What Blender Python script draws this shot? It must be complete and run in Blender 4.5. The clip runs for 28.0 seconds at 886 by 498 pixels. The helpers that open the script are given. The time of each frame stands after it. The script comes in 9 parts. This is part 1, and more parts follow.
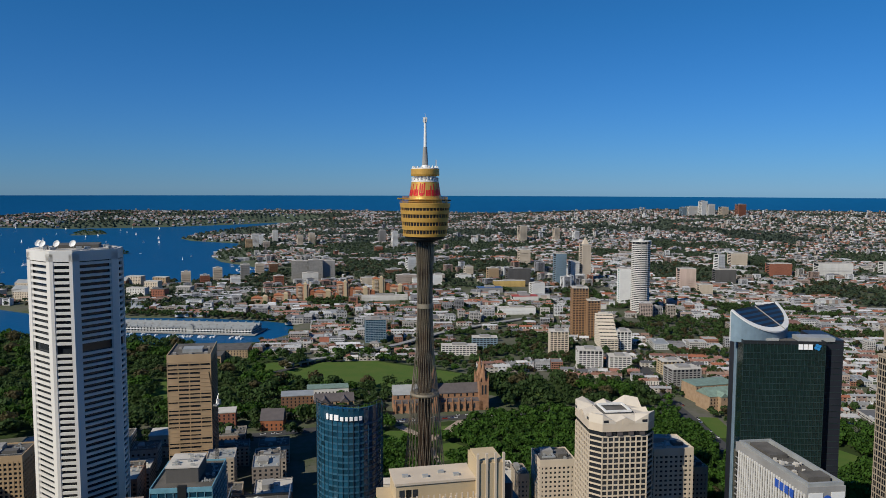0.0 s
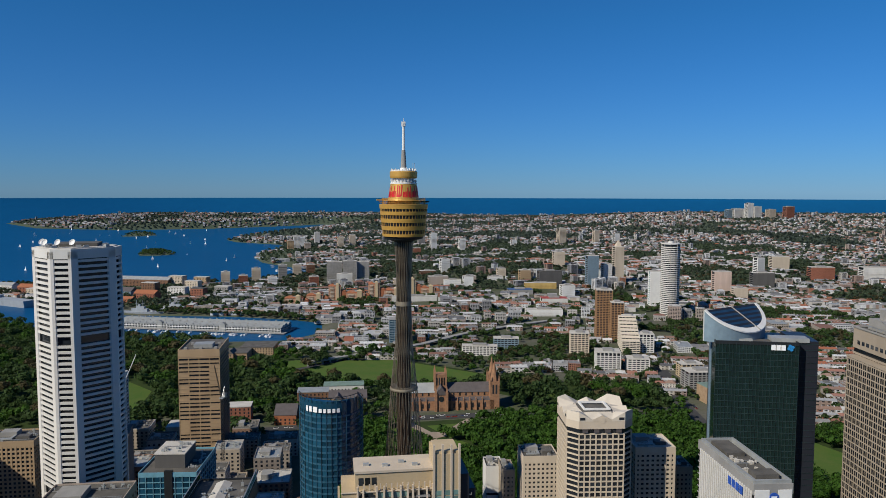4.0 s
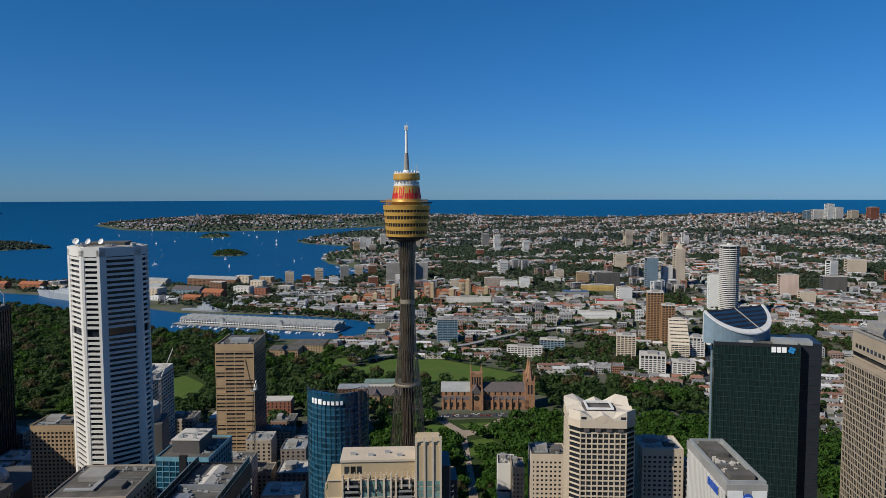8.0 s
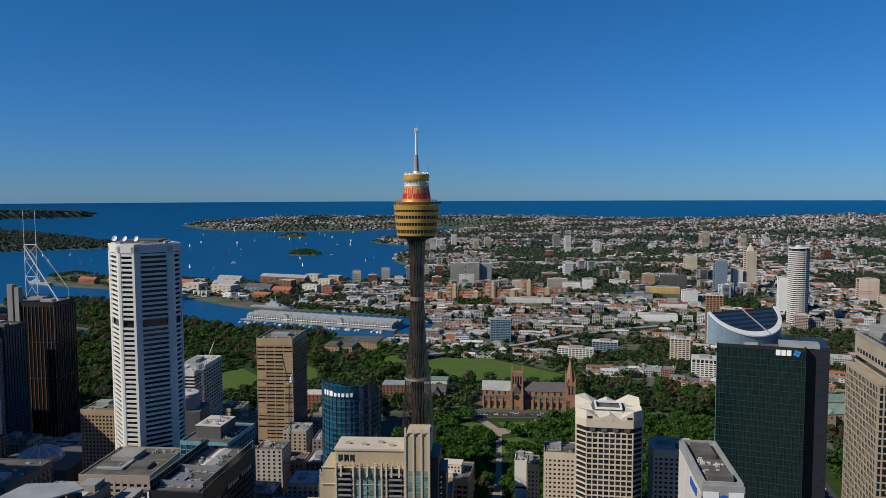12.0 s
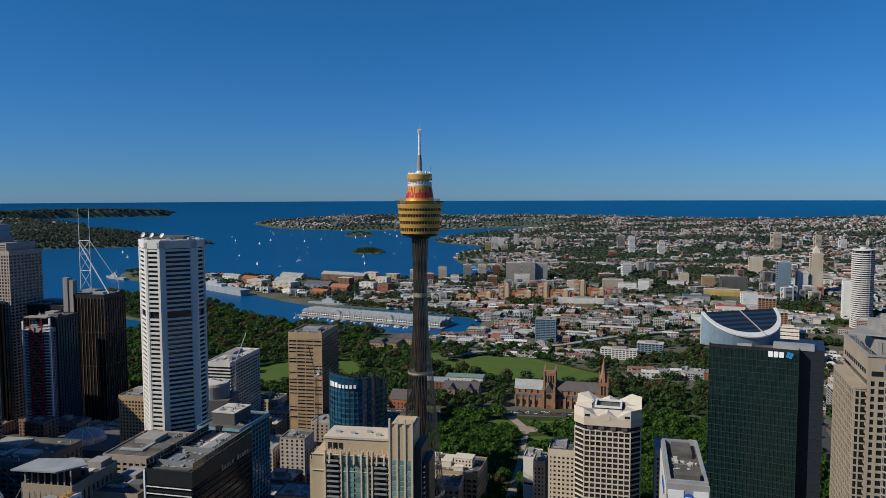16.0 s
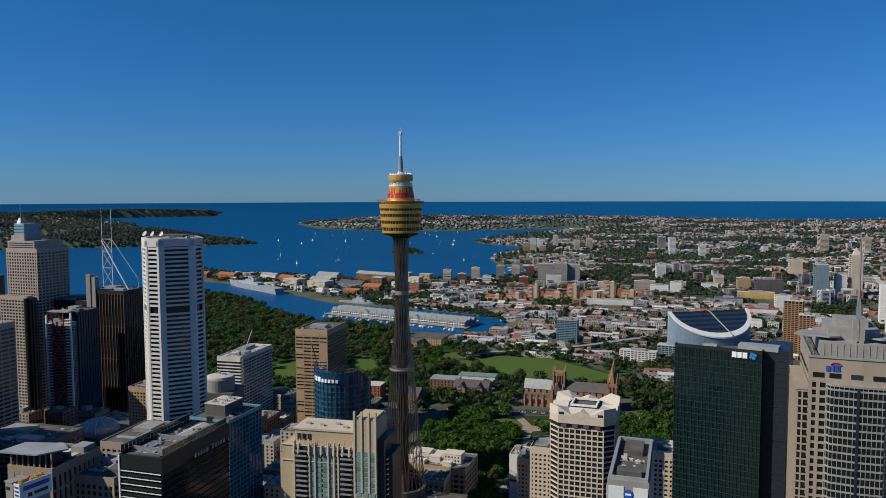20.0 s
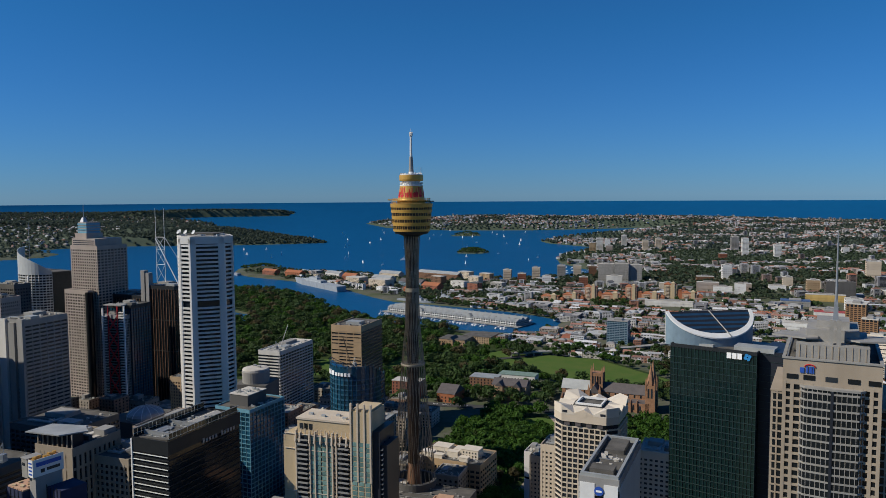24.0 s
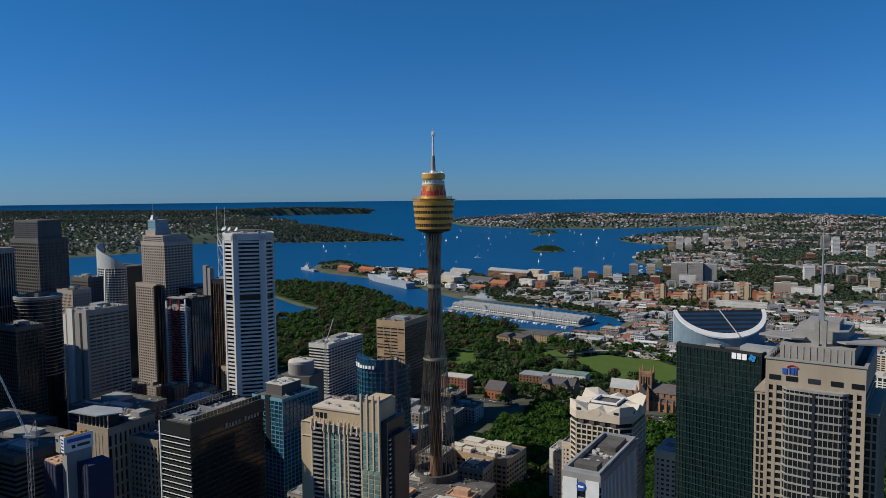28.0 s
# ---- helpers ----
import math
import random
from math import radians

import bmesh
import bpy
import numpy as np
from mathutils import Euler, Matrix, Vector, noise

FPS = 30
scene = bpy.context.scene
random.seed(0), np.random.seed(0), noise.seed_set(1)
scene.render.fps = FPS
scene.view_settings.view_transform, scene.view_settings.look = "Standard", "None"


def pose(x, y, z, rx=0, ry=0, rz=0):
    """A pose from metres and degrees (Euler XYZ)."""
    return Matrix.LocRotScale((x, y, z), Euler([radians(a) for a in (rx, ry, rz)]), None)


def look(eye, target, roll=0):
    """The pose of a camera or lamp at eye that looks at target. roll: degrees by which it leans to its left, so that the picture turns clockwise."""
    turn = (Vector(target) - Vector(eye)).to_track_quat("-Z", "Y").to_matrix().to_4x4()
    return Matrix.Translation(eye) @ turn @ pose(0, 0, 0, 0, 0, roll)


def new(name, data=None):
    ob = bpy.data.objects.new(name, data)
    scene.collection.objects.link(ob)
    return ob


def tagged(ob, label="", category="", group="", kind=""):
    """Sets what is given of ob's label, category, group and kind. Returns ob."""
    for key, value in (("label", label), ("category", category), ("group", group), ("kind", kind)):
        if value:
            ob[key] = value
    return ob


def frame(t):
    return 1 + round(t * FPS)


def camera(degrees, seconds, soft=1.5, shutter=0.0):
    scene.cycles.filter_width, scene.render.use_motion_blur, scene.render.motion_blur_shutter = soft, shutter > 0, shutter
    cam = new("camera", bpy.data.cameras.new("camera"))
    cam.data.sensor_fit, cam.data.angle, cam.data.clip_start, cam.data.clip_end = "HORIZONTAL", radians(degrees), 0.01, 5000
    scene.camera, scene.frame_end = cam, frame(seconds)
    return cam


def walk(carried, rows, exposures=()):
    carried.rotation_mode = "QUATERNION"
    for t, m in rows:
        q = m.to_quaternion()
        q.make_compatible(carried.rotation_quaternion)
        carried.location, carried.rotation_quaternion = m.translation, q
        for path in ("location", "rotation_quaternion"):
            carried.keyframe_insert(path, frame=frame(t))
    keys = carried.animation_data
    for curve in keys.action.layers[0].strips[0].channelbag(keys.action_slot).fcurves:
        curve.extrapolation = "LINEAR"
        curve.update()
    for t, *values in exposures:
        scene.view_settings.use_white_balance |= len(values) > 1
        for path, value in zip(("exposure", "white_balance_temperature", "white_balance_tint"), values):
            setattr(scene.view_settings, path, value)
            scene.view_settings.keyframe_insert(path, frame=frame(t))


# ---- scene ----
cam = camera(62.0, 28.0, soft=0.6)

# seconds, place, turn in degrees (pitch + 90, lean, heading)
PATH = [
    (0, (-155.96, -450.62, 282.72), (85.370, 0.212, -20.498)),
    (0.5, (-151.40, -454.66, 282.69), (85.409, 0.211, -20.405)),
    (1, (-146.73, -458.63, 282.66), (85.436, 0.210, -19.852)),
    (1.5, (-141.95, -462.53, 282.62), (85.459, 0.209, -19.276)),
    (2, (-137.07, -466.36, 282.59), (85.481, 0.208, -18.746)),
    (2.5, (-132.09, -470.12, 282.55), (85.500, 0.206, -18.209)),
    (3, (-127.02, -473.81, 282.50), (85.519, 0.205, -17.658)),
    (3.5, (-121.85, -477.43, 282.46), (85.535, 0.171, -17.157)),
    (5.5, (-100.33, -491.13, 282.25), (85.596, 0.032, -14.971)),
    (6, (-94.76, -494.36, 282.19), (85.644, -0.002, -14.166)),
    (6.5, (-89.12, -497.51, 282.12), (85.672, -0.037, -13.345)),
    (7, (-83.41, -500.58, 282.06), (85.683, -0.071, -12.522)),
    (7.5, (-77.64, -503.57, 282.00), (85.687, -0.106, -11.689)),
    (8, (-71.80, -506.48, 281.93), (85.701, -0.141, -10.872)),
    (8.5, (-65.91, -509.30, 281.86), (85.724, -0.156, -10.060)),
    (9, (-59.96, -512.04, 281.79), (85.741, -0.172, -9.254)),
    (9.5, (-53.97, -514.70, 281.72), (85.747, -0.188, -8.452)),
    (10, (-47.92, -517.27, 281.65), (85.748, -0.203, -7.661)),
    (10.5, (-41.83, -519.75, 281.57), (85.752, -0.219, -6.870)),
    (11, (-35.69, -522.15, 281.50), (85.763, -0.234, -6.096)),
    (11.5, (-29.52, -524.47, 281.42), (85.779, -0.232, -5.332)),
    (12, (-23.31, -526.70, 281.34), (85.795, -0.229, -4.567)),
    (12.5, (-17.07, -528.84, 281.27), (85.814, -0.227, -3.789)),
    (14.5, (8.20, -536.53, 280.95), (85.758, -0.216, -0.991)),
    (15, (14.58, -538.24, 280.88), (85.774, -0.214, -0.328)),
    (15.5, (20.98, -539.86, 280.80), (85.784, -0.211, 0.391)),
    (16, (27.39, -541.39, 280.72), (85.794, -0.209, 1.109)),
    (16.5, (33.82, -542.83, 280.64), (85.796, -0.206, 1.802)),
    (17, (40.27, -544.19, 280.57), (85.789, -0.204, 2.469)),
    (17.5, (46.72, -545.46, 280.49), (85.791, -0.204, 3.006)),
    (18, (53.18, -546.65, 280.41), (85.810, -0.204, 3.394)),
    (18.5, (59.65, -547.74, 280.34), (85.836, -0.204, 3.778)),
    (19, (66.12, -548.76, 280.27), (85.855, -0.204, 4.149)),
    (19.5, (72.60, -549.69, 280.19), (85.868, -0.204, 4.514)),
    (20, (79.07, -550.53, 280.12), (85.874, -0.204, 4.924)),
    (20.5, (85.55, -551.29, 280.05), (85.875, -0.225, 5.481)),
    (21, (92.03, -551.97, 279.98), (85.878, -0.245, 6.225)),
    (21.5, (98.49, -552.56, 279.92), (85.896, -0.266, 6.990)),
    (23.5, (124.30, -554.13, 279.67), (85.881, -0.348, 10.065)),
    (24, (130.73, -554.32, 279.62), (85.878, -0.369, 10.848)),
    (24.5, (137.15, -554.44, 279.56), (85.867, -0.389, 11.682)),
    (25, (143.55, -554.48, 279.51), (85.862, -0.410, 12.524)),
    (25.5, (149.94, -554.44, 279.47), (85.854, -0.431, 13.358)),
    (26, (156.31, -554.33, 279.42), (85.839, -0.453, 14.180)),
    (26.5, (162.66, -554.15, 279.38), (85.834, -0.475, 15.011)),
    (27, (169.00, -553.89, 279.34), (85.826, -0.497, 15.845)),
    (27.5, (175.31, -553.57, 279.30), (85.805, -0.519, 16.678)),
    (28, (181.61, -553.17, 279.27), (85.786, -0.541, 17.480)),
]
walk(cam, [(t, pose(*e, r[0], 0, r[2]) @ pose(0, 0, 0, 0, 0, r[1])) for t, e, r in PATH])

# ---- sky, sun ----
SUN_FROM = Vector((-0.74, -0.29, 0.60)).normalized()
world = bpy.data.worlds.new("sky")
scene.world = world
world.use_nodes = True
wn, wl = world.node_tree.nodes, world.node_tree.links
sky = wn.new("ShaderNodeTexSky")
sky.sky_type = "NISHITA"
sky.sun_disc = False
sky.sun_elevation = math.asin(SUN_FROM.z)
sky.sun_rotation = math.atan2(SUN_FROM.x, SUN_FROM.y)
sky.altitude = 280
sky.air_density, sky.dust_density, sky.ozone_density = 1.0, 0.0, 6.0
bg = wn["Background"]
bg.inputs["Strength"].default_value = 0.08
tint = wn.new("ShaderNodeMix")
tint.data_type, tint.blend_type = "RGBA", "MULTIPLY"
tint.inputs["Factor"].default_value = 1.0
# thin haze: greyer towards the horizon, deeper blue overhead
ways, parts_xyz = wn.new("ShaderNodeTexCoord"), wn.new("ShaderNodeSeparateXYZ")
ramp = wn.new("ShaderNodeMix")
ramp.data_type = "RGBA"
ramp.inputs["A"].default_value, ramp.inputs["B"].default_value = (0.275, 0.53, 0.985, 1), (0.178, 0.613, 0.955, 1)
height = wn.new("ShaderNodeMapRange")
height.inputs["From Min"].default_value, height.inputs["From Max"].default_value = 0.0, 0.22
wl.new(ways.outputs["Generated"], parts_xyz.inputs[0])
wl.new(parts_xyz.outputs["Z"], height.inputs["Value"])
wl.new(height.outputs[0], ramp.inputs["Factor"])
wl.new(ramp.outputs["Result"], tint.inputs["B"])
wl.new(sky.outputs[0], tint.inputs["A"])
wl.new(tint.outputs["Result"], bg.inputs["Color"])
sun = new("sun", bpy.data.lights.new("sun", "SUN"))
sun.data.energy, sun.data.angle, sun.data.color = 4.6, radians(0.5), (1.0, 0.94, 0.81)
sun.matrix_world = look(SUN_FROM * 1000, (0, 0, 0))

# ---- materials ----
def mat(name, col, rough=0.7, metal=0.0, col2=None, scale=0.3, fine=4.0, bump=0.15, spec=0.4, vary=0.0, island=False, streak=False):
    """Two scales of noise between two tones; vary: lightness by thing or by piece."""
    m = bpy.data.materials.new(name)
    m.use_nodes = True
    n, l = m.node_tree.nodes, m.node_tree.links
    b = n["Principled BSDF"]
    b.inputs["Roughness"].default_value, b.inputs["Metallic"].default_value = rough, metal
    b.inputs["Specular IOR Level"].default_value = spec
    geo = n.new("ShaderNodeNewGeometry")
    big, small = n.new("ShaderNodeTexNoise"), n.new("ShaderNodeTexNoise")
    big.inputs["Scale"].default_value, small.inputs["Scale"].default_value = scale, fine
    big.inputs["Detail"].default_value = 5
    mp = n.new("ShaderNodeMapping")
    mp.inputs["Scale"].default_value = (1, 1, 0.12 if streak else 1)
    l.new(geo.outputs["Position"], mp.inputs["Vector"])
    l.new(mp.outputs["Vector"], big.inputs["Vector"])
    l.new(geo.outputs["Position"], small.inputs["Vector"])
    mix = n.new("ShaderNodeMix")
    mix.data_type = "RGBA"
    c2 = col2 or tuple(c * 0.72 for c in col)
    mix.inputs["A"].default_value, mix.inputs["B"].default_value = (*col, 1), (*c2, 1)
    add = n.new("ShaderNodeMath")
    add.operation = "MULTIPLY_ADD"
    l.new(small.outputs["Fac"], add.inputs[0])
    add.inputs[1].default_value = 0.5
    l.new(big.outputs["Fac"], add.inputs[2])
    rng = n.new("ShaderNodeMapRange")
    rng.inputs["From Min"].default_value, rng.inputs["From Max"].default_value = 0.5, 1.0
    l.new(add.outputs[0], rng.inputs["Value"])
    l.new(rng.outputs[0], mix.inputs["Factor"])
    out = mix.outputs["Result"]
    if vary:
        hs = n.new("ShaderNodeHueSaturation")
        src = geo.outputs["Random Per Island"] if island else n.new("ShaderNodeObjectInfo").outputs["Random"]
        vr = n.new("ShaderNodeMapRange")
        vr.inputs["To Min"].default_value, vr.inputs["To Max"].default_value = 1 - vary, 1 + vary
        l.new(src, vr.inputs["Value"])
        l.new(vr.outputs[0], hs.inputs["Value"])
        l.new(out, hs.inputs["Color"])
        out = hs.outputs["Color"]
    l.new(out, b.inputs["Base Color"])
    if bump:
        bp = n.new("ShaderNodeBump")
        bp.inputs["Strength"].default_value, bp.inputs["Distance"].default_value = bump, 0.2
        l.new(small.outputs["Fac"], bp.inputs["Height"])
        l.new(bp.outputs[0], b.inputs["Normal"])
    return m


def leafy(name, col, col2, scale, fine, vary, island, through_share=0.42):
    """Foliage: a dull leaf that also lets light through."""
    m = mat(name, col, 0.7, scale=scale, fine=fine, col2=col2, bump=0, spec=0.2, vary=vary, island=island)
    n, l = m.node_tree.nodes, m.node_tree.links
    b, out = n["Principled BSDF"], n["Material Output"]
    glow, both = n.new("ShaderNodeBsdfTranslucent"), n.new("ShaderNodeMixShader")
    l.new(b.inputs["Base Color"].links[0].from_socket, glow.inputs["Color"])
    both.inputs["Fac"].default_value = through_share
    l.new(b.outputs[0], both.inputs[1])
    l.new(glow.outputs[0], both.inputs[2])
    l.new(both.outputs[0], out.inputs["Surface"])
    return m


def palette(name, cols, rough=0.8, island=True, spec=0.3):
    """A tone for each piece (or thing), picked from a few, with grain."""
    m = mat(name, (0.5, 0.5, 0.5), rough, spec=spec, bump=0.1)
    n, l = m.node_tree.nodes, m.node_tree.links
    geo = n["Geometry"]
    src = geo.outputs["Random Per Island"] if island else n.new("ShaderNodeObjectInfo").outputs["Random"]
    ramp = n.new("ShaderNodeValToRGB")
    ramp.color_ramp.interpolation = "CONSTANT"
    e = ramp.color_ramp.elements
    while len(e) < len(cols):
        e.new(0.5)
    for i, c in enumerate(cols):
        e[i].position = i / len(cols)
        e[i].color = (*c, 1)
    l.new(src, ramp.inputs["Fac"])
    mix = n["Mix"]
    dark = n.new("ShaderNodeHueSaturation")
    dark.inputs["Value"].default_value = 0.7
    l.new(ramp.outputs["Color"], dark.inputs["Color"])
    l.new(ramp.outputs["Color"], mix.inputs["A"])
    l.new(dark.outputs["Color"], mix.inputs["B"])
    return m


M = dict(
    concrete_white=mat("white_concrete", (0.66, 0.64, 0.6), 0.75, scale=0.08, streak=True, col2=(0.52, 0.5, 0.47)),
    concrete_grey=mat("grey_concrete", (0.31, 0.30, 0.285), 0.8, scale=0.1, streak=True),
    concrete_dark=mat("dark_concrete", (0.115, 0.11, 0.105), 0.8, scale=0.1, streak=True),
    sandstone=mat("sandstone", (0.36, 0.25, 0.155), 0.85, scale=0.2, col2=(0.26, 0.17, 0.10), bump=0.4),
    cathedral=mat("golden_sandstone", (0.36, 0.19, 0.105), 0.85, scale=0.25, col2=(0.21, 0.115, 0.065), bump=0.5),
    tan=mat("tan_precast", (0.42, 0.30, 0.18), 0.75, scale=0.06, streak=True, col2=(0.33, 0.23, 0.135)),
    beige=mat("beige_render", (0.52, 0.41, 0.26), 0.75, scale=0.1, streak=True, col2=(0.40, 0.31, 0.19)),
    cream=mat("cream_precast", (0.58, 0.49, 0.38), 0.75, scale=0.1, streak=True, col2=(0.48, 0.4, 0.31)),
    pinkgrey=mat("pinkish_granite", (0.40, 0.33, 0.28), 0.6, scale=0.1, streak=True, col2=(0.32, 0.265, 0.225)),
    white=mat("white_paint", (0.76, 0.75, 0.72), 0.55, scale=0.2, col2=(0.66, 0.65, 0.63)),
    brown=mat("brown_brick", (0.20, 0.105, 0.06), 0.8, scale=0.2),
    redbrick=mat("red_brick", (0.30, 0.115, 0.07), 0.85, scale=0.3),
    gold=mat("gold_anodised", (0.62, 0.36, 0.085), 0.42, 0.3, scale=0.3, col2=(0.52, 0.29, 0.06), bump=0.05),
    tube=mat("bronze_steel", (0.075, 0.05, 0.035), 0.5, 0.4, scale=0.2, bump=0.1),
    cable=mat("steel_cable", (0.33, 0.28, 0.205), 0.5, 0.4, scale=0.2, bump=0.0),
    steel=mat("galvanised_steel", (0.42, 0.43, 0.44), 0.45, 0.6, scale=0.3, bump=0.05),
    red=mat("red_sign", (0.62, 0.015, 0.02), 0.5, scale=0.5, bump=0),
    bluesign=mat("blue_sign", (0.03, 0.10, 0.45), 0.5, scale=0.5, bump=0),
    cyan=mat("light_blue_sign", (0.03, 0.26, 0.62), 0.45, scale=0.5, bump=0),
    whitesign=mat("white_sign", (0.88, 0.88, 0.88), 0.4, scale=0.5, col2=(0.82, 0.82, 0.82), bump=0),
    redsteel=mat("red_steel", (0.56, 0.03, 0.035), 0.5, scale=0.4, bump=0),
    blackglass=mat("black_glass", (0.012, 0.015, 0.018), 0.12, spec=0.35, scale=0.2, bump=0, vary=0.4, island=True),
    window=mat("window_glass", (0.018, 0.022, 0.028), 0.15, spec=0.6, scale=0.4, bump=0, vary=0.6, island=True),
    pane=mat("window_pane", (0.022, 0.027, 0.034), 0.14, spec=0.6, scale=0.4, bump=0, vary=0.6),
    greenglass=mat("green_glass", (0.007, 0.021, 0.021), 0.1, spec=0.6, scale=0.15, bump=0, vary=0.45, island=True),
    greenpane=mat("green_pane", (0.007, 0.022, 0.022), 0.1, spec=0.6, scale=0.15, bump=0, vary=0.2),
    blueglass=mat("blue_glass", (0.012, 0.06, 0.105), 0.1, spec=0.7, scale=0.15, bump=0, vary=0.45, island=True),
    bluepane=mat("blue_pane", (0.014, 0.07, 0.12), 0.1, spec=0.7, scale=0.15, bump=0, vary=0.5),
    lidblue=mat("blue_slat", (0.03, 0.085, 0.16), 0.35, 0.3, scale=0.2, bump=0),
    stone=mat("warm_stone", (0.37, 0.305, 0.23), 0.65, scale=0.1, streak=True, col2=(0.29, 0.235, 0.175)),
    greyblue=mat("grey_blue_panel", (0.20, 0.28, 0.34), 0.45, scale=0.2),
    greenline=mat("green_mullion", (0.03, 0.055, 0.056), 0.4, 0.2, scale=0.3, bump=0),
    tealpane=mat("teal_pane", (0.16, 0.27, 0.25), 0.25, spec=0.6, scale=0.3, bump=0, vary=0.3),
    bluetrim=mat("pale_blue_metal", (0.16, 0.36, 0.46), 0.45, scale=0.3, bump=0),
    darkmetal=mat("dark_metal", (0.02, 0.023, 0.026), 0.5, 0.1, scale=0.3, bump=0),
    roofgrey=mat("grey_roof", (0.135, 0.125, 0.112), 0.9, scale=0.12, col2=(0.06, 0.056, 0.05)),
    rooflight=mat("pale_roof", (0.55, 0.52, 0.47), 0.85, scale=0.12, col2=(0.4, 0.37, 0.33)),
    metalroof=mat("metal_roof", (0.40, 0.41, 0.40), 0.5, 0.2, scale=0.1, col2=(0.27, 0.28, 0.28)),
    slate=mat("slate_roof", (0.11, 0.095, 0.095), 0.7, scale=0.2),
    copper=mat("copper_roof", (0.20, 0.29, 0.24), 0.7, scale=0.2, col2=(0.13, 0.17, 0.14)),
    asphalt=mat("asphalt", (0.055, 0.055, 0.056), 0.9, scale=0.08, fine=1.5),
    paving=mat("paving", (0.34, 0.27, 0.21), 0.9, scale=0.1, fine=1.0),
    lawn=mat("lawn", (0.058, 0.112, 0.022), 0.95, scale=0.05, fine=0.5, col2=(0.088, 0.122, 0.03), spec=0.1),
    # green darker than the lawn, holding the shade beneath the crowns
    shadegreen=mat("shadegreen", (0.040, 0.062, 0.018), 0.95, scale=0.06, fine=0.5, col2=(0.026, 0.042, 0.014), spec=0.1),
    bark=mat("bark", (0.07, 0.05, 0.035), 0.95, scale=0.8),
    leaf=leafy("leaf", (0.058, 0.142, 0.015), (0.032, 0.080, 0.010), 0.08, 0.7, 0.3, False),
    figleaf=leafy("fig_leaf", (0.058, 0.132, 0.016), (0.034, 0.076, 0.012), 0.05, 0.5, 0.35, True),
    leafdark=leafy("dark_leaf", (0.058, 0.103, 0.028), (0.039, 0.069, 0.021), 0.03, 0.3, 0.35, True),
    autumn=leafy("autumn_leaf", (0.086, 0.074, 0.032), (0.060, 0.053, 0.024), 0.1, 0.7, 0.3, False),
    shipgrey=mat("ship_grey", (0.36, 0.39, 0.42), 0.6, scale=0.15, streak=True),
    terracotta=mat("terracotta", (0.36, 0.13, 0.06), 0.85, scale=0.3),
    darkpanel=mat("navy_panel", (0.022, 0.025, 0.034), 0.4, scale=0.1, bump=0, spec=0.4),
    sailpanel=mat("sail_panel", (0.50, 0.51, 0.50), 0.45, 0.1, scale=0.15, col2=(0.42, 0.43, 0.42), bump=0),
    palepanel=mat("grey_panel", (0.32, 0.305, 0.28), 0.6, scale=0.2),
    wharfblue=mat("wharf_paint", (0.35, 0.36, 0.35), 0.7, scale=0.1, streak=True),
    wharfroof=mat("wharf_roof", (0.28, 0.295, 0.295), 0.6, scale=0.12, col2=(0.19, 0.20, 0.205)),
    salmon=mat("salmon_brick", (0.40, 0.215, 0.14), 0.85, scale=0.3, col2=(0.5, 0.33, 0.22)),
    creamwhite=mat("cream_paint", (0.66, 0.585, 0.48), 0.6, scale=0.2, col2=(0.58, 0.51, 0.42)),
    # distant foliage: air haze is put into these paler, greyer leaf colours
    hazeleaf_mid=leafy("haze_leaf_mid", (0.070, 0.100, 0.056), (0.050, 0.074, 0.042), 0.02, 0.4, 0.3, True),
    hazeleaf_far=leafy("haze_leaf_far", (0.084, 0.110, 0.082), (0.066, 0.090, 0.070), 0.01, 0.1, 0.15, True),
    caramel=mat("caramel_precast", (0.30, 0.17, 0.085), 0.8, scale=0.1, streak=True),
    pinkpaint=mat("pink_render", (0.62, 0.47, 0.39), 0.8, scale=0.1, streak=True),
    ochre=mat("ochre_render", (0.58, 0.40, 0.14), 0.8, scale=0.1, streak=True),
    bluesheet=mat("blue_sheet_roof", (0.07, 0.13, 0.27), 0.6, scale=0.15),
    redsheet=mat("red_sheet_roof", (0.42, 0.07, 0.06), 0.6, scale=0.15),
    bluespan=mat("blue_spandrel", (0.035, 0.115, 0.185), 0.3, spec=0.5, scale=0.2, bump=0),
    skin_blue=mat("blue_mesh", (0.02, 0.028, 0.075), 0.8, scale=0.3),
)
# suburb wall, roof and flat tones greyed and cooled, standing in for haze
M["walls"] = palette("suburb_walls", [(0.533, 0.53, 0.527), (0.413, 0.375, 0.328), (0.655, 0.66, 0.663), (0.332, 0.287, 0.251), (0.30, 0.15, 0.10), (0.559, 0.533, 0.494), (0.378, 0.38, 0.392), (0.311, 0.226, 0.189), (0.675, 0.68, 0.684), (0.419, 0.352, 0.311), (0.532, 0.494, 0.438)])
M["roofs"] = palette("suburb_roofs", [(0.34, 0.125, 0.07), (0.179, 0.18, 0.189), (0.498, 0.5, 0.505), (0.227, 0.122, 0.096), (0.11, 0.11, 0.118), (0.617, 0.62, 0.627), (0.268, 0.171, 0.131), (0.339, 0.34, 0.351), (0.329, 0.169, 0.129), (0.433, 0.421, 0.412), (0.239, 0.24, 0.239)])
M["flats"] = palette("apartment_walls", [(0.607, 0.562, 0.496), (0.484, 0.423, 0.356), (0.694, 0.68, 0.654), (0.303, 0.179, 0.138), (0.444, 0.422, 0.409), (0.647, 0.602, 0.544), (0.356, 0.247, 0.187), (0.573, 0.551, 0.532)], island=False)
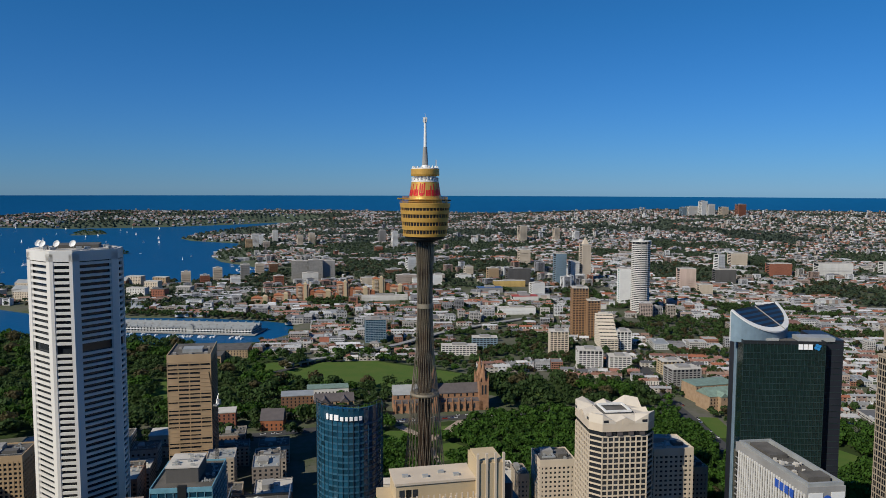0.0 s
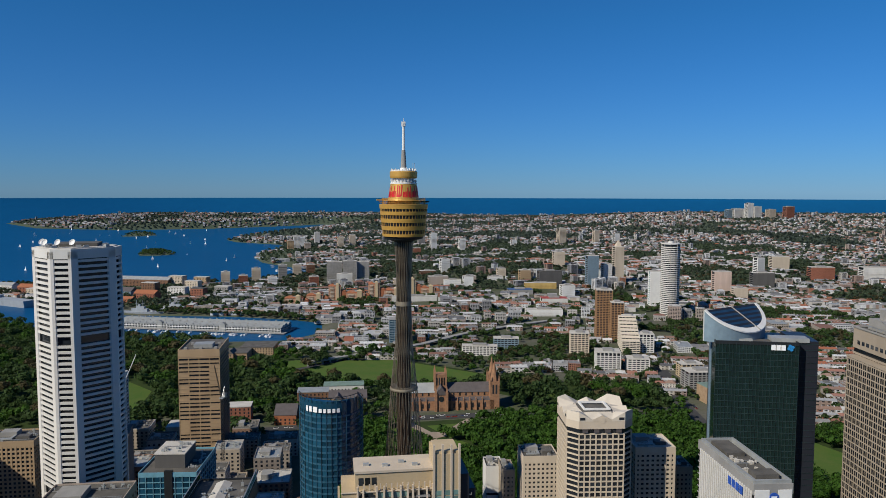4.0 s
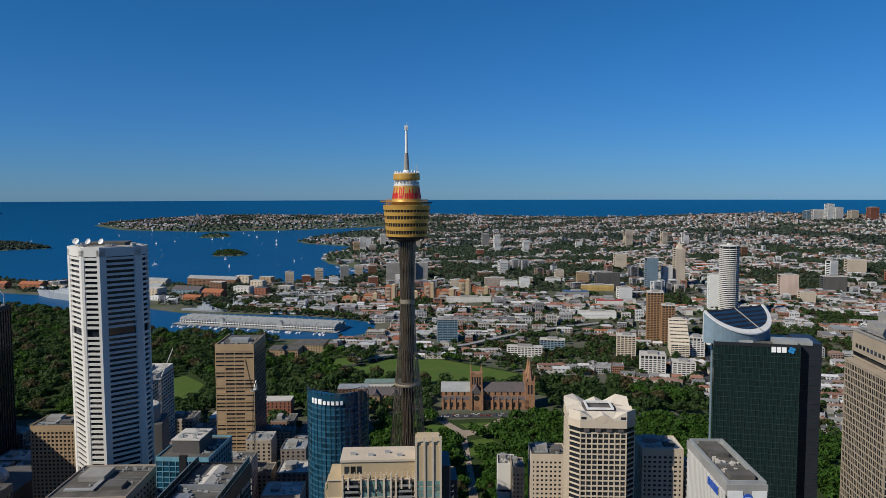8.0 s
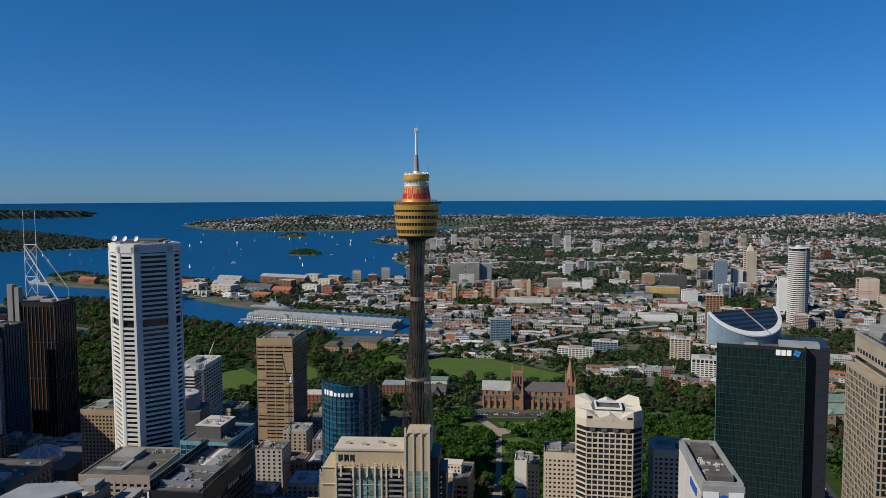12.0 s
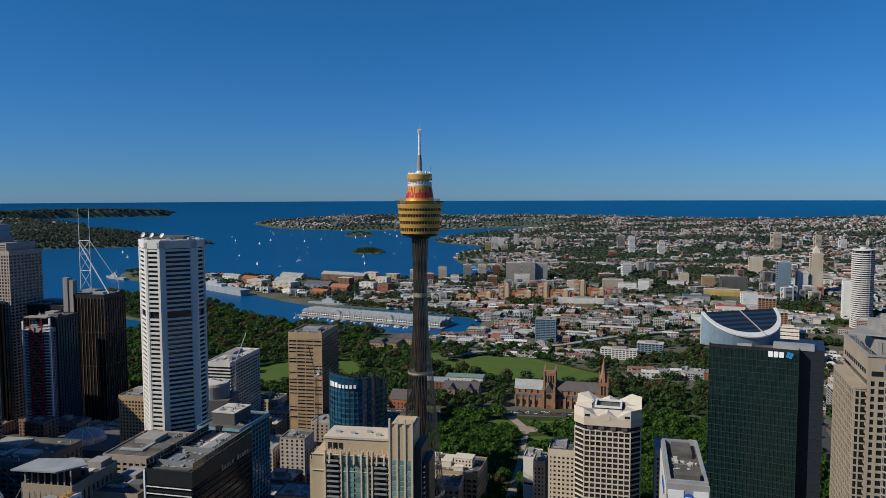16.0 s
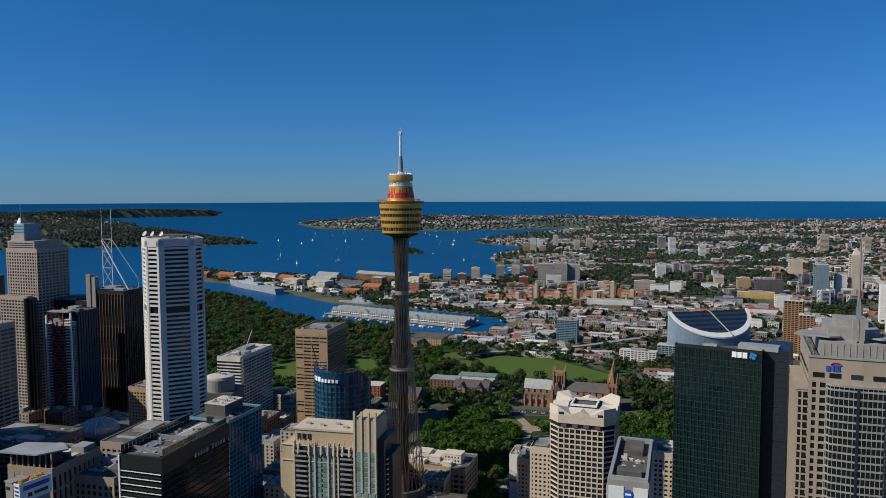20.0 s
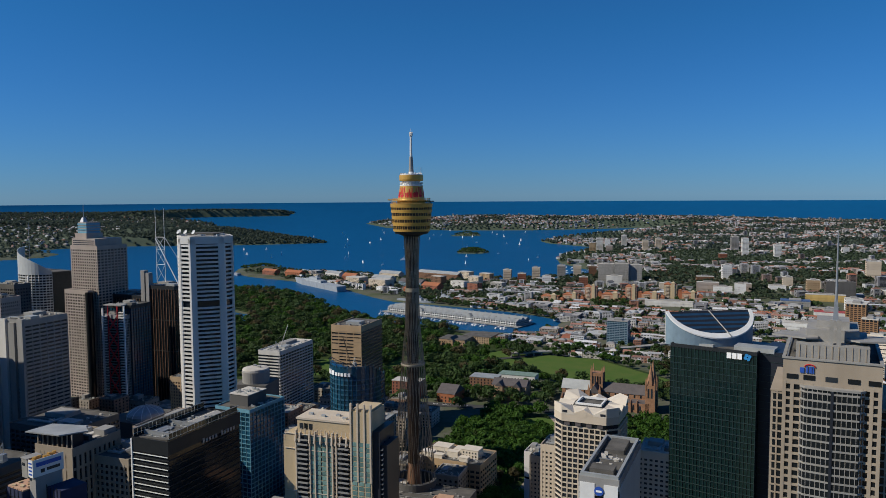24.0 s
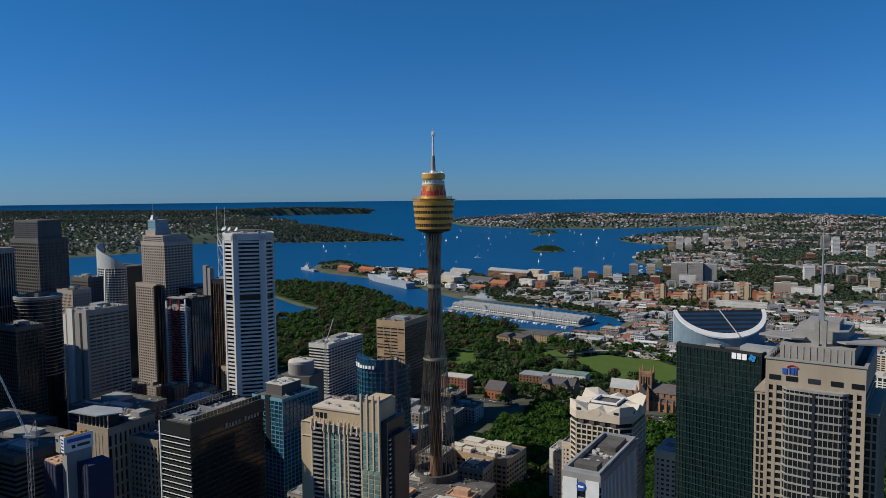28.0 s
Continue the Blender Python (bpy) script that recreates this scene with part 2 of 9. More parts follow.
M["flats_far"] = palette("far_apartment_walls", [(0.481, 0.453, 0.416), (0.391, 0.337, 0.286), (0.593, 0.59, 0.586), (0.30, 0.14, 0.09), (0.355, 0.351, 0.356), (0.531, 0.503, 0.466), (0.299, 0.213, 0.173), (0.454, 0.451, 0.451), (0.636, 0.64, 0.642), (0.256, 0.252, 0.261), (0.435, 0.344, 0.293)])
M["cityblock"] = palette("city_walls", [(0.26, 0.22, 0.19), (0.36, 0.31, 0.26), (0.2, 0.185, 0.175), (0.44, 0.37, 0.29), (0.28, 0.17, 0.12), (0.5, 0.45, 0.4)], island=False)
M["roofs_each"] = palette("house_roofs", [(0.329, 0.161, 0.115), (0.296, 0.281, 0.275), (0.545, 0.531, 0.51), (0.256, 0.129, 0.094), (0.178, 0.171, 0.172), (0.615, 0.601, 0.589), (0.31, 0.207, 0.16)], island=False)
M["cars"] = palette("car_colours", [(0.7, 0.7, 0.7), (0.05, 0.05, 0.06), (0.35, 0.36, 0.38), (0.8, 0.8, 0.8), (0.35, 0.04, 0.03), (0.06, 0.09, 0.2)], 0.3, island=False, spec=0.5)
M["tops"] = palette("flat_roof_tones", [(0.457, 0.46, 0.46), (0.216, 0.211, 0.214), (0.546, 0.55, 0.551), (0.304, 0.3, 0.286), (0.149, 0.15, 0.152), (0.398, 0.382, 0.37), (0.281, 0.306, 0.329)])
M["boats"] = palette("boat_white", [(0.8, 0.8, 0.8), (0.7, 0.72, 0.74), (0.85, 0.85, 0.84)])


def water_material():
    m = mat("harbour_water", (0.004, 0.069, 0.182), 0.35, scale=0.0011, fine=0.02, col2=(0.005, 0.081, 0.204), bump=0.0, spec=0.03)
    n, l = m.node_tree.nodes, m.node_tree.links
    w = n.new("ShaderNodeTexNoise")
    w.inputs["Scale"].default_value = 0.09
    w.inputs["Detail"].default_value = 6
    l.new(n["Geometry"].outputs["Position"], w.inputs["Vector"])
    bp = n.new("ShaderNodeBump")
    bp.inputs["Strength"].default_value, bp.inputs["Distance"].default_value = 0.35, 1.0
    l.new(w.outputs["Fac"], bp.inputs["Height"])
    l.new(bp.outputs[0], n["Principled BSDF"].inputs["Normal"])
    return m


M["water"] = water_material()


# ---- mesh code ----
class Mb:
    """Faces gathered for one mesh."""

    def __init__(self):
        self.v, self.f = [], []

    def poly(self, pts):
        k = len(self.v)
        self.v += [tuple(p) for p in pts]
        self.f.append(tuple(range(k, k + len(pts))))
        return self

    def prism(self, pts, z0, z1, top=None):
        """Plan polygon, counter-clockwise, from z0 up to z1; top: another plan of the same count."""
        k, n = len(self.v), len(pts)
        t = top or pts
        self.v += [(p[0], p[1], z0) for p in pts] + [(p[0], p[1], z1 if len(p) < 3 else p[2]) for p in t]
        self.f += [(k + i, k + (i + 1) % n, k + n + (i + 1) % n, k + n + i) for i in range(n)]
        self.f += [tuple(range(k + n, k + 2 * n)), tuple(range(k + n - 1, k - 1, -1))]
        return self

    def box(self, x0, y0, z0, x1, y1, z1):
        return self.prism([(x0, y0), (x1, y0), (x1, y1), (x0, y1)], z0, z1)

    def band(self, o, q, z0, z1, closed=True):
        """A strip of some thickness between an outer and an inner line of plan points; z1: one height or one for each point."""
        k, n = len(self.v), len(o)
        for i in range(n):
            t = z1[i] if isinstance(z1, list) else z1
            self.v += [(*o[i], z0), (*o[i], t), (*q[i], t), (*q[i], z0)]
        for i in range(n if closed else n - 1):
            a, b = k + 4 * i, k + 4 * ((i + 1) % n)
            self.f += [(a + j, b + j, b + (j + 1) % 4, a + (j + 1) % 4) for j in range(4)]
        if not closed:
            e = k + 4 * (n - 1)
            self.f += [(k, k + 1, k + 2, k + 3), (e + 3, e + 2, e + 1, e)]
        return self

    def ring(self, cx, cy, prof, n=32, a0=0.0):
        """A lathe of (radius, height) pairs."""
        k = len(self.v)
        for r, z in prof:
            self.v += [(cx + r * math.cos(a0 + 2 * math.pi * i / n), cy + r * math.sin(a0 + 2 * math.pi * i / n), z) for i in range(n)]
        for j in range(len(prof) - 1):
            self.f += [(k + j * n + i, k + j * n + (i + 1) % n, k + (j + 1) * n + (i + 1) % n, k + (j + 1) * n + i) for i in range(n)]
        e = k + (len(prof) - 1) * n
        self.f += [tuple(range(e, e + n)), tuple(range(k + n - 1, k - 1, -1))]
        return self

    def rod(self, a, b, r, n=5, r2=None):
        a, b = Vector(a), Vector(b)
        d = (b - a).normalized()
        u = d.orthogonal().normalized()
        w = d.cross(u)
        k = len(self.v)
        for p, q in ((a, r), (b, r if r2 is None else r2)):
            self.v += [tuple(p + u * q * math.cos(2 * math.pi * i / n) + w * q * math.sin(2 * math.pi * i / n)) for i in range(n)]
        self.f += [(k + i, k + (i + 1) % n, k + n + (i + 1) % n, k + n + i) for i in range(n)]
        self.f += [tuple(range(k + n, k + 2 * n)), tuple(range(k + n - 1, k - 1, -1))]
        return self

    def gable(self, x0, y0, x1, y1, z0, z1, along="x", over=0.0):
        """A pitched roof with closed ends."""
        x0, y0, x1, y1 = x0 - over, y0 - over, x1 + over, y1 + over
        k = len(self.v)
        if along == "x":
            m = (y0 + y1) / 2
            self.v += [(x0, y0, z0), (x1, y0, z0), (x1, y1, z0), (x0, y1, z0), (x0, m, z1), (x1, m, z1)]
        else:
            m = (x0 + x1) / 2
            self.v += [(x1, y0, z0), (x1, y1, z0), (x0, y1, z0), (x0, y0, z0), (m, y0, z1), (m, y1, z1)]
        self.f += [(k, k + 1, k + 5, k + 4), (k + 2, k + 3, k + 4, k + 5), (k + 1, k + 2, k + 5), (k + 3, k, k + 4), (k + 3, k + 2, k + 1, k)]
        return self

    def hip(self, x0, y0, x1, y1, z0, z1):
        dx, dy = x1 - x0, y1 - y0
        k = len(self.v)
        h = min(dx, dy) / 2
        if dx >= dy:
            a, b = (x0 + h * 0.9, (y0 + y1) / 2, z1), (x1 - h * 0.9, (y0 + y1) / 2, z1)
            self.v += [(x0, y0, z0), (x1, y0, z0), (x1, y1, z0), (x0, y1, z0), a, b]
            self.f += [(k, k + 1, k + 5, k + 4), (k + 1, k + 2, k + 5), (k + 2, k + 3, k + 4, k + 5), (k + 3, k, k + 4)]
        else:
            a, b = ((x0 + x1) / 2, y0 + h * 0.9, z1), ((x0 + x1) / 2, y1 - h * 0.9, z1)
            self.v += [(x0, y0, z0), (x1, y0, z0), (x1, y1, z0), (x0, y1, z0), a, b]
            self.f += [(k, k + 1, k + 4), (k + 1, k + 2, k + 5, k + 4), (k + 2, k + 3, k + 5), (k + 3, k, k + 4, k + 5)]
        self.f.append((k + 3, k + 2, k + 1, k))
        return self

    def mesh(self, name, material=None, smooth=False):
        me = bpy.data.meshes.new(name)
        me.from_pydata(self.v, [], self.f)
        if material:
            me.materials.append(M[material])
        if smooth:
            me.shade_smooth()
        me.update()
        return me


def thing(name, x, y, z, yaw, label, category, group="", kind=""):
    ob = new(name)
    ob.empty_display_size = 1
    ob.matrix_basis = pose(x, y, z, 0, 0, yaw)
    return tagged(ob, label, category, group, kind)


def part(name, mb, material, parent, label="", smooth=False):
    ob = new(name, mb if isinstance(mb, bpy.types.Mesh) else mb.mesh(name, material, smooth))
    ob.parent = parent
    if label:
        ob["label"] = label
    return ob


def put(name, me, parent, x=0, y=0, z=0, rz=0):
    """One more piece on a shared mesh."""
    ob = new(name, me)
    ob.parent = parent
    ob.matrix_basis = pose(x, y, z, 0, 0, rz)
    return ob


def letters(text, size, parent, m, material, depth=0.3, label="", shear=0.0):
    """Raised letters as one mesh, in the plane that m gives (x along the words, y up)."""
    cu = bpy.data.curves.new("letters", "FONT")
    cu.body, cu.size, cu.extrude, cu.align_x, cu.align_y = text, size, depth, "CENTER", "CENTER"
    cu.resolution_u, cu.shear = 2, shear
    tmp = bpy.data.objects.new("letters", cu)
    scene.collection.objects.link(tmp)
    me = bpy.data.meshes.new_from_object(tmp.evaluated_get(bpy.context.evaluated_depsgraph_get()))
    bpy.data.objects.remove(tmp)
    me.materials.clear()
    me.materials.append(M[material])
    ob = new("sign", me)
    ob.parent = parent
    ob.matrix_basis = m
    if label:
        ob["label"] = label
    return ob



# ---- lie of the land: past 3 km the distance is drawn in, rising towards the horizon ----
C0 = np.array((0.0, -510.0))
EYE_Z, R0, SPAN = 281.0, 3000.0, 1800.0


def far(x, y, z=0.0):
    """Where a place of the true plan stands, and the scale there."""
    dx, dy = x - C0[0], y - C0[1]
    D = math.hypot(dx, dy)
    if D <= R0:
        return x, y, z, 1.0
    s = (R0 + SPAN * (1 - (R0 / D) ** (SPAN and R0 / SPAN))) / D
    return C0[0] + dx * s, C0[1] + dy * s, EYE_Z - (EYE_Z - z) * s, s


MAINLAND = [(-9000, -6000), (-9000, 300), (-1700, 620), (-1450, 880), (-1150, 800), (-693, 900), (-610, 970), (-640, 1060), (-740, 1120), (-900, 1260), (-1040, 1480), (-900, 1530), (-692, 1430),
            (-501, 1215), (-400, 1085), (-340, 1030), (-120, 945), (0, 925), (70, 990), (85, 1090), (30, 1150), (-90, 1225), (-250, 1285), (-362, 1325), (-440, 1398), (-570, 1549), (-822, 1743), (-1022, 1846), (-1132, 1945), (-1193, 2114),
            (-1130, 2260), (-931, 2076), (-813, 2013), (-603, 1977), (-417, 1904), (-260, 1869), (-108, 1880), (40, 1936), (138, 2007), (222, 2110), (126, 2285), (35, 2498)]
EASTERN = [(9, 2776), (67, 3037), (155, 3222), (178, 3470), (-59, 3757), (-112, 3970), (39, 4463), (282, 4748), (553, 5065), (857, 5421), (884, 5621), (624, 5846),
           (323, 5641), (-232, 5360), (-858, 5285), (-1507, 5706), (-1984, 6718), (-1629, 7900), (-900, 7700), (800, 7600), (3000, 7400), (5500, 6300), (9000, 4000), (9000, -6000)]
NORTH = [(-9000, 1000), (-2672, 1964), (-2521, 2171), (-2371, 2499), (-2430, 2700), (-2650, 2800), (-2780, 2860), (-2614, 3150), (-2380, 3290), (-2236, 3315), (-1799, 3441), (-1369, 3671), (-1583, 3991), (-2351, 4512), (-2900, 5200), (-3480, 6400), (-4365, 7476),
         (-5400, 8300), (-4800, 9145), (-3950, 9500), (-4700, 11800), (-14000, 12000), (-14000, 900)]
CLARK = [(-475, 2969), (-390, 2950), (-315, 3003), (-400, 3264), (-483, 3225)]
SHARK = [(-754, 4479), (-650, 4440), (-547, 4545), (-600, 4800), (-719, 4932)]
LANDS = [MAINLAND + EASTERN, NORTH, CLARK, SHARK]


def inside(poly, X, Y):
    p = np.array(poly, float)
    c = np.zeros(X.shape, bool)
    for (x0, y0), (x1, y1) in zip(p, np.roll(p, -1, 0)):
        if y0 != y1:
            c ^= ((y0 > Y) != (y1 > Y)) & (X < (x1 - x0) * (Y - y0) / (y1 - y0) + x0)
    return c


def rim(poly, X, Y):
    """Distance to a polygon's edge."""
    p = np.array(poly, float)
    d = np.full(X.shape, 1e9)
    for a, b in zip(p, np.roll(p, -1, 0)):
        e = b - a
        t = np.clip(((X - a[0]) * e[0] + (Y - a[1]) * e[1]) / (e @ e), 0, 1)
        d = np.minimum(d, np.hypot(X - a[0] - t * e[0], Y - a[1] - t * e[1]))
    return d


HILLS = [(620, 1650, 500, 28), (1500, 1900, 700, 30), (250, 2650, 300, 16), (1200, 3600, 900, 20), (2500, 3300, 1100, 32), (900, 6400, 1500, 70), (3200, 4700, 1300, 75), (-900, 6500, 900, 62), (5200, 4600, 1900, 70),
         (-2500, 4000, 700, 60), (-4500, 4500, 1500, 75), (-5200, 9500, 1800, 85), (-395, 3090, 90, 14), (-650, 4650, 130, 12), (-1120, 2120, 90, 16), (6000, 1500, 2500, 50)]


def land_z(X, Y):
    X, Y = np.asarray(X, float), np.asarray(Y, float)
    s = np.full(X.shape, -1e9)
    for poly in LANDS:
        d = rim(poly, X, Y)
        s = np.maximum(s, np.where(inside(poly, X, Y), d, -d))
    z = np.clip(s * 0.25, -5, 4.0)
    g = np.zeros(X.shape)
    for hx, hy, hr, hh in HILLS:
        g = g + hh * np.exp(-((X - hx) ** 2 + (Y - hy) ** 2) / hr ** 2)
    return z + np.where(s > 0, g * np.clip(s / 120, 0, 1), 0), s


# ---- ground and water ----
def sheet(name, rs, angles, zfun, material):
    """A sheet of rings round the viewpoint, in true plan distances."""
    A, R = np.meshgrid(np.radians(angles), rs)
    X, Y = C0[0] + R * np.sin(A), C0[1] + R * np.cos(A)
    Z = zfun(X, Y)
    S = np.where(R <= R0, 1.0, (R0 + SPAN * (1 - (R0 / np.maximum(R, R0)) ** (R0 / SPAN))) / R)
    P = np.stack([C0[0] + (X - C0[0]) * S, C0[1] + (Y - C0[1]) * S, EYE_Z - (EYE_Z - Z) * S], -1).reshape(-1, 3)
    n, m = len(angles), len(rs)
    i = (np.arange(m - 1)[:, None] * n + np.arange(n - 1)).ravel()
    F = np.stack([i, i + n, i + n + 1, i + 1], 1)[:, ::-1]
    me = bpy.data.meshes.new(name)
    me.vertices.add(len(P))
    me.vertices.foreach_set("co", P.ravel())
    me.loops.add(F.size)
    me.loops.foreach_set("vertex_index", F.ravel())
    me.polygons.add(len(F))
    me.polygons.foreach_set("loop_start", np.arange(0, F.size, 4))
    me.update(calc_edges=True)
    me.shade_smooth()
    me.materials.append(M[material])
    return new(name, me)


def ground_material():
    """Soil, worn grass and paving in patches in the city, bush on the land across the harbour."""
    m = mat("ground", (0.125, 0.118, 0.10), 0.95, scale=0.012, fine=0.15, col2=(0.055, 0.075, 0.03), bump=0.2, spec=0.1)
    n, l = m.node_tree.nodes, m.node_tree.links
    b = n["Principled BSDF"]
    town = b.inputs["Base Color"].links[0].from_socket
    split, reach, bush = n.new("ShaderNodeSeparateXYZ"), n.new("ShaderNodeMapRange"), n.new("ShaderNodeMix")
    bush.data_type = "RGBA"
    bush.inputs["B"].default_value = (0.075, 0.096, 0.066, 1)
    reach.inputs["From Min"].default_value, reach.inputs["From Max"].default_value = 1900.0, 2700.0
    l.new(n["Geometry"].outputs["Position"], split.inputs[0])
    l.new(split.outputs["Y"], reach.inputs["Value"])
    l.new(reach.outputs[0], bush.inputs["Factor"])
    l.new(town, bush.inputs["A"])
    l.new(bush.outputs["Result"], b.inputs["Base Color"])
    return m


M["ground"] = ground_material()
near_a = np.concatenate([np.arange(-180, -62, 6.0), np.arange(-62, 62.01, 0.4), np.arange(66, 181, 6.0)])
rs = np.concatenate([[0.5, 60, 150, 250, 320], np.arange(340, 3400, 13.0), np.geomspace(3420, 14000, 110)])
ground = tagged(sheet("ground", rs, near_a, lambda X, Y: land_z(X, Y)[0], "ground"), "mottled earth and dry grass of a harbour city", "ground", kind="structure")
rw = np.concatenate([[200], np.linspace(600, 3000, 20), np.geomspace(3050, 33600, 120)])
water = tagged(sheet("water", rw, np.concatenate([np.arange(-180, -70, 6.0), np.arange(-70, 70.1, 1.0), np.arange(76, 181, 6.0)]), lambda X, Y: X * 0, "water"), "deep blue rippled harbour and open sea", "water", kind="structure")


def patch(name, pts, z, material, label, category):
    """A flat piece of ground laid over the earth, 0.4 m thick."""
    return tagged(new(name, Mb().prism(pts, z - 0.8, z).mesh(name, material)), label, category, kind="structure")


GZ = 4.2
LAWN_DOMAIN = [(-8, 610), (-6, 660), (40, 688), (72, 710), (155, 690), (262, 560), (222, 500), (150, 520), (60, 562)]
LAWNS = [LAWN_DOMAIN, [(-300, 520), (-225, 500), (-215, 600), (-250, 660), (-300, 620)], [(-190, 560), (-125, 545), (-130, 640), (-165, 690)], [(60, 300), (108, 292), (96, 345), (62, 350)],
         [(126, 296), (175, 330), (150, 344), (112, 346)], [(96, 236), (150, 250), (132, 290), (112, 285)], [(300, 420), (335, 400), (345, 430), (315, 445)], [(420, 200), (440, 190), (470, 260), (450, 270)], [(-50, 660), (15, 690), (10, 740), (-45, 720)], [(430, 60), (520, 80), (510, 170), (440, 130)]]
for k, pts in enumerate(LAWNS):
    patch("lawn", pts, GZ + 0.5, "lawn", "mown green park lawn with worn patches", "lawn")
patch("path", [(68, 100), (78, 100), (110, 300), (103, 300), (88, 200)], GZ + 0.75, "paving", "broad reddish park path", "path")
patch("path", [(98, 306), (112, 300), (130, 306), (176, 352), (166, 358), (124, 318), (110, 322), (98, 362), (88, 360), (100, 322)], GZ + 0.85, "paving", "forking sandy park paths", "path")
patch("road", [(-140, 395), (-140, 380), (100, 372), (300, 345), (440, 290), (448, 302), (305, 362), (102, 388)], GZ + 0.6, "asphalt", "park-side city street", "road")
patch("road", [(318, -60), (334, -60), (464, 330), (640, 700), (960, 1290), (944, 1296), (626, 706), (448, 336)], GZ + 0.95, "asphalt", "wide straight avenue climbing out of the city", "road")
patch("road", [(-12, 674), (-8, 665), (72, 714), (152, 696), (154, 704), (70, 723)], GZ + 0.7, "asphalt", "road beside the park lawn", "road")
patch("pavement", [(-560, -160), (350, -360), (420, -140), (290, 60), (0, 60), (-100, 240), (-420, 330), (-600, 330)], GZ + 0.25, "asphalt", "dark paved city streets", "pavement")


# ---- trees ----
def crown_mesh(name, rnd, lobes, leaves, size, r, h, material, loose=0.36):
    """Leaf sprays scattered through several lobes, thinner inside, so that gaps stay open."""
    mb = Mb()
    cs = []
    for i in range(lobes):
        a = 2 * math.pi * i / lobes + rnd.uniform(-0.5, 0.5)
        q = rnd.uniform(0.25, 0.62) * r
        cs.append((q * math.cos(a), q * math.sin(a), h * rnd.uniform(0.5, 0.78), rnd.uniform(0.34, 0.5) * r))
    cs.append((0, 0, h * 0.82, 0.45 * r))
    for i in range(leaves):
        cx, cy, cz, cr = cs[i % len(cs)]
        d = Vector((rnd.gauss(0, 1), rnd.gauss(0, 1), rnd.gauss(0.25, 0.9))).normalized()
        p = Vector((cx, cy, cz)) + Vector((d.x, d.y, d.z * 0.75)) * cr * rnd.uniform(0.62, 1.1)
        nrm = (d + Vector((rnd.uniform(-1, 1), rnd.uniform(-1, 1), rnd.uniform(-0.5, 1))) * loose).normalized()
        u = nrm.orthogonal().normalized()
        u.rotate(Matrix.Rotation(rnd.uniform(0, 6.3), 3, nrm))
        w = nrm.cross(u)
        s = size * rnd.uniform(0.6, 1.3)
        mb.poly([p + u * s, p + w * s * 0.62 + nrm * s * 0.2, p - u * s * 0.9, p - w * s * 0.62 - nrm * s * 0.15])
    return mb.mesh(name, material)


def trunk_mesh(rnd, r, h):
    mb = Mb()
    mb.rod((0, 0, -0.5), (0, 0, h * 0.4), r * 0.075, 7, r * 0.05)
    for i in range(5):
        a = 2 * math.pi * i / 5 + rnd.uniform(-0.4, 0.4)
        mb.rod((0, 0, h * rnd.uniform(0.25, 0.4)), (math.cos(a) * r * 0.5, math.sin(a) * r * 0.5, h * rnd.uniform(0.6, 0.75)), r * 0.035, 5, r * 0.012)
    return mb.mesh("trunk", "bark")


rt = random.Random(5)
TREES = [(crown_mesh("crown", rt, 8, 1000, 0.78, 8.5, 15, "leaf", 0.26), trunk_mesh(rt, 8.5, 15)) for _ in range(5)]
TREES += [(crown_mesh("crown", rt, 5, 340, 0.9, 6.0, 13, "autumn"), trunk_mesh(rt, 6, 13)) for _ in range(2)]
PARK = [(-20, 95), (40, 60), (120, 70), (200, 70), (280, 60), (330, 10), (440, -60), (640, -60), (700, 90), (560, 180), (450, 210), (440, 280), (280, 345), (130, 362), (70, 366), (20, 372), (-10, 300), (-25, 190)]
DOMAIN = [(-420, 470), (-240, 470), (-130, 520), (10, 560), (60, 560), (120, 510), (232, 470), (300, 380), (440, 330), (452, 395), (400, 455), (330, 505), (280, 535), (240, 600), (120, 745), (20, 720), (-20, 800), (-60, 760), (-140, 820), (-100, 870),
          (-140, 935), (-340, 1015), (-410, 1075), (-510, 1200), (-692, 1415), (-900, 1505), (-1020, 1470), (-890, 1265), (-730, 1130), (-630, 1060), (-600, 970), (-690, 890), (-1100, 780), (-900, 600)]
# dark sheets: the crowns' shade is in their colour, covering bright earth
patch("undergrowth", DOMAIN, GZ + 0.35, "shadegreen", "undergrowth beneath the garden trees, its shade put into the colour", "undergrowth")
patch("undergrowth", PARK, GZ + 0.3, "shadegreen", "undergrowth beneath the park trees, its shade put into the colour", "undergrowth")
CLEAR = LAWNS + [[(64, 90), (82, 90), (114, 300), (180, 350), (160, 362), (88, 366), (98, 300)], [(78, 372), (238, 360), (252, 452), (92, 466)], [(2, 424), (62, 412), (70, 470), (66, 530), (-30, 535), (-34, 465)], [(-70, 392), (-30, 385), (-26, 440), (-66, 446)], [(-136, 402), (-84, 396), (-82, 440), (-132, 446)], [(-140, 740), (-40, 740), (-40, 880), (-140, 880)],
                 [(312, -100), (340, -100), (468, 330), (646, 700), (966, 1290), (936, 1300), (618, 712), (440, 340)]]


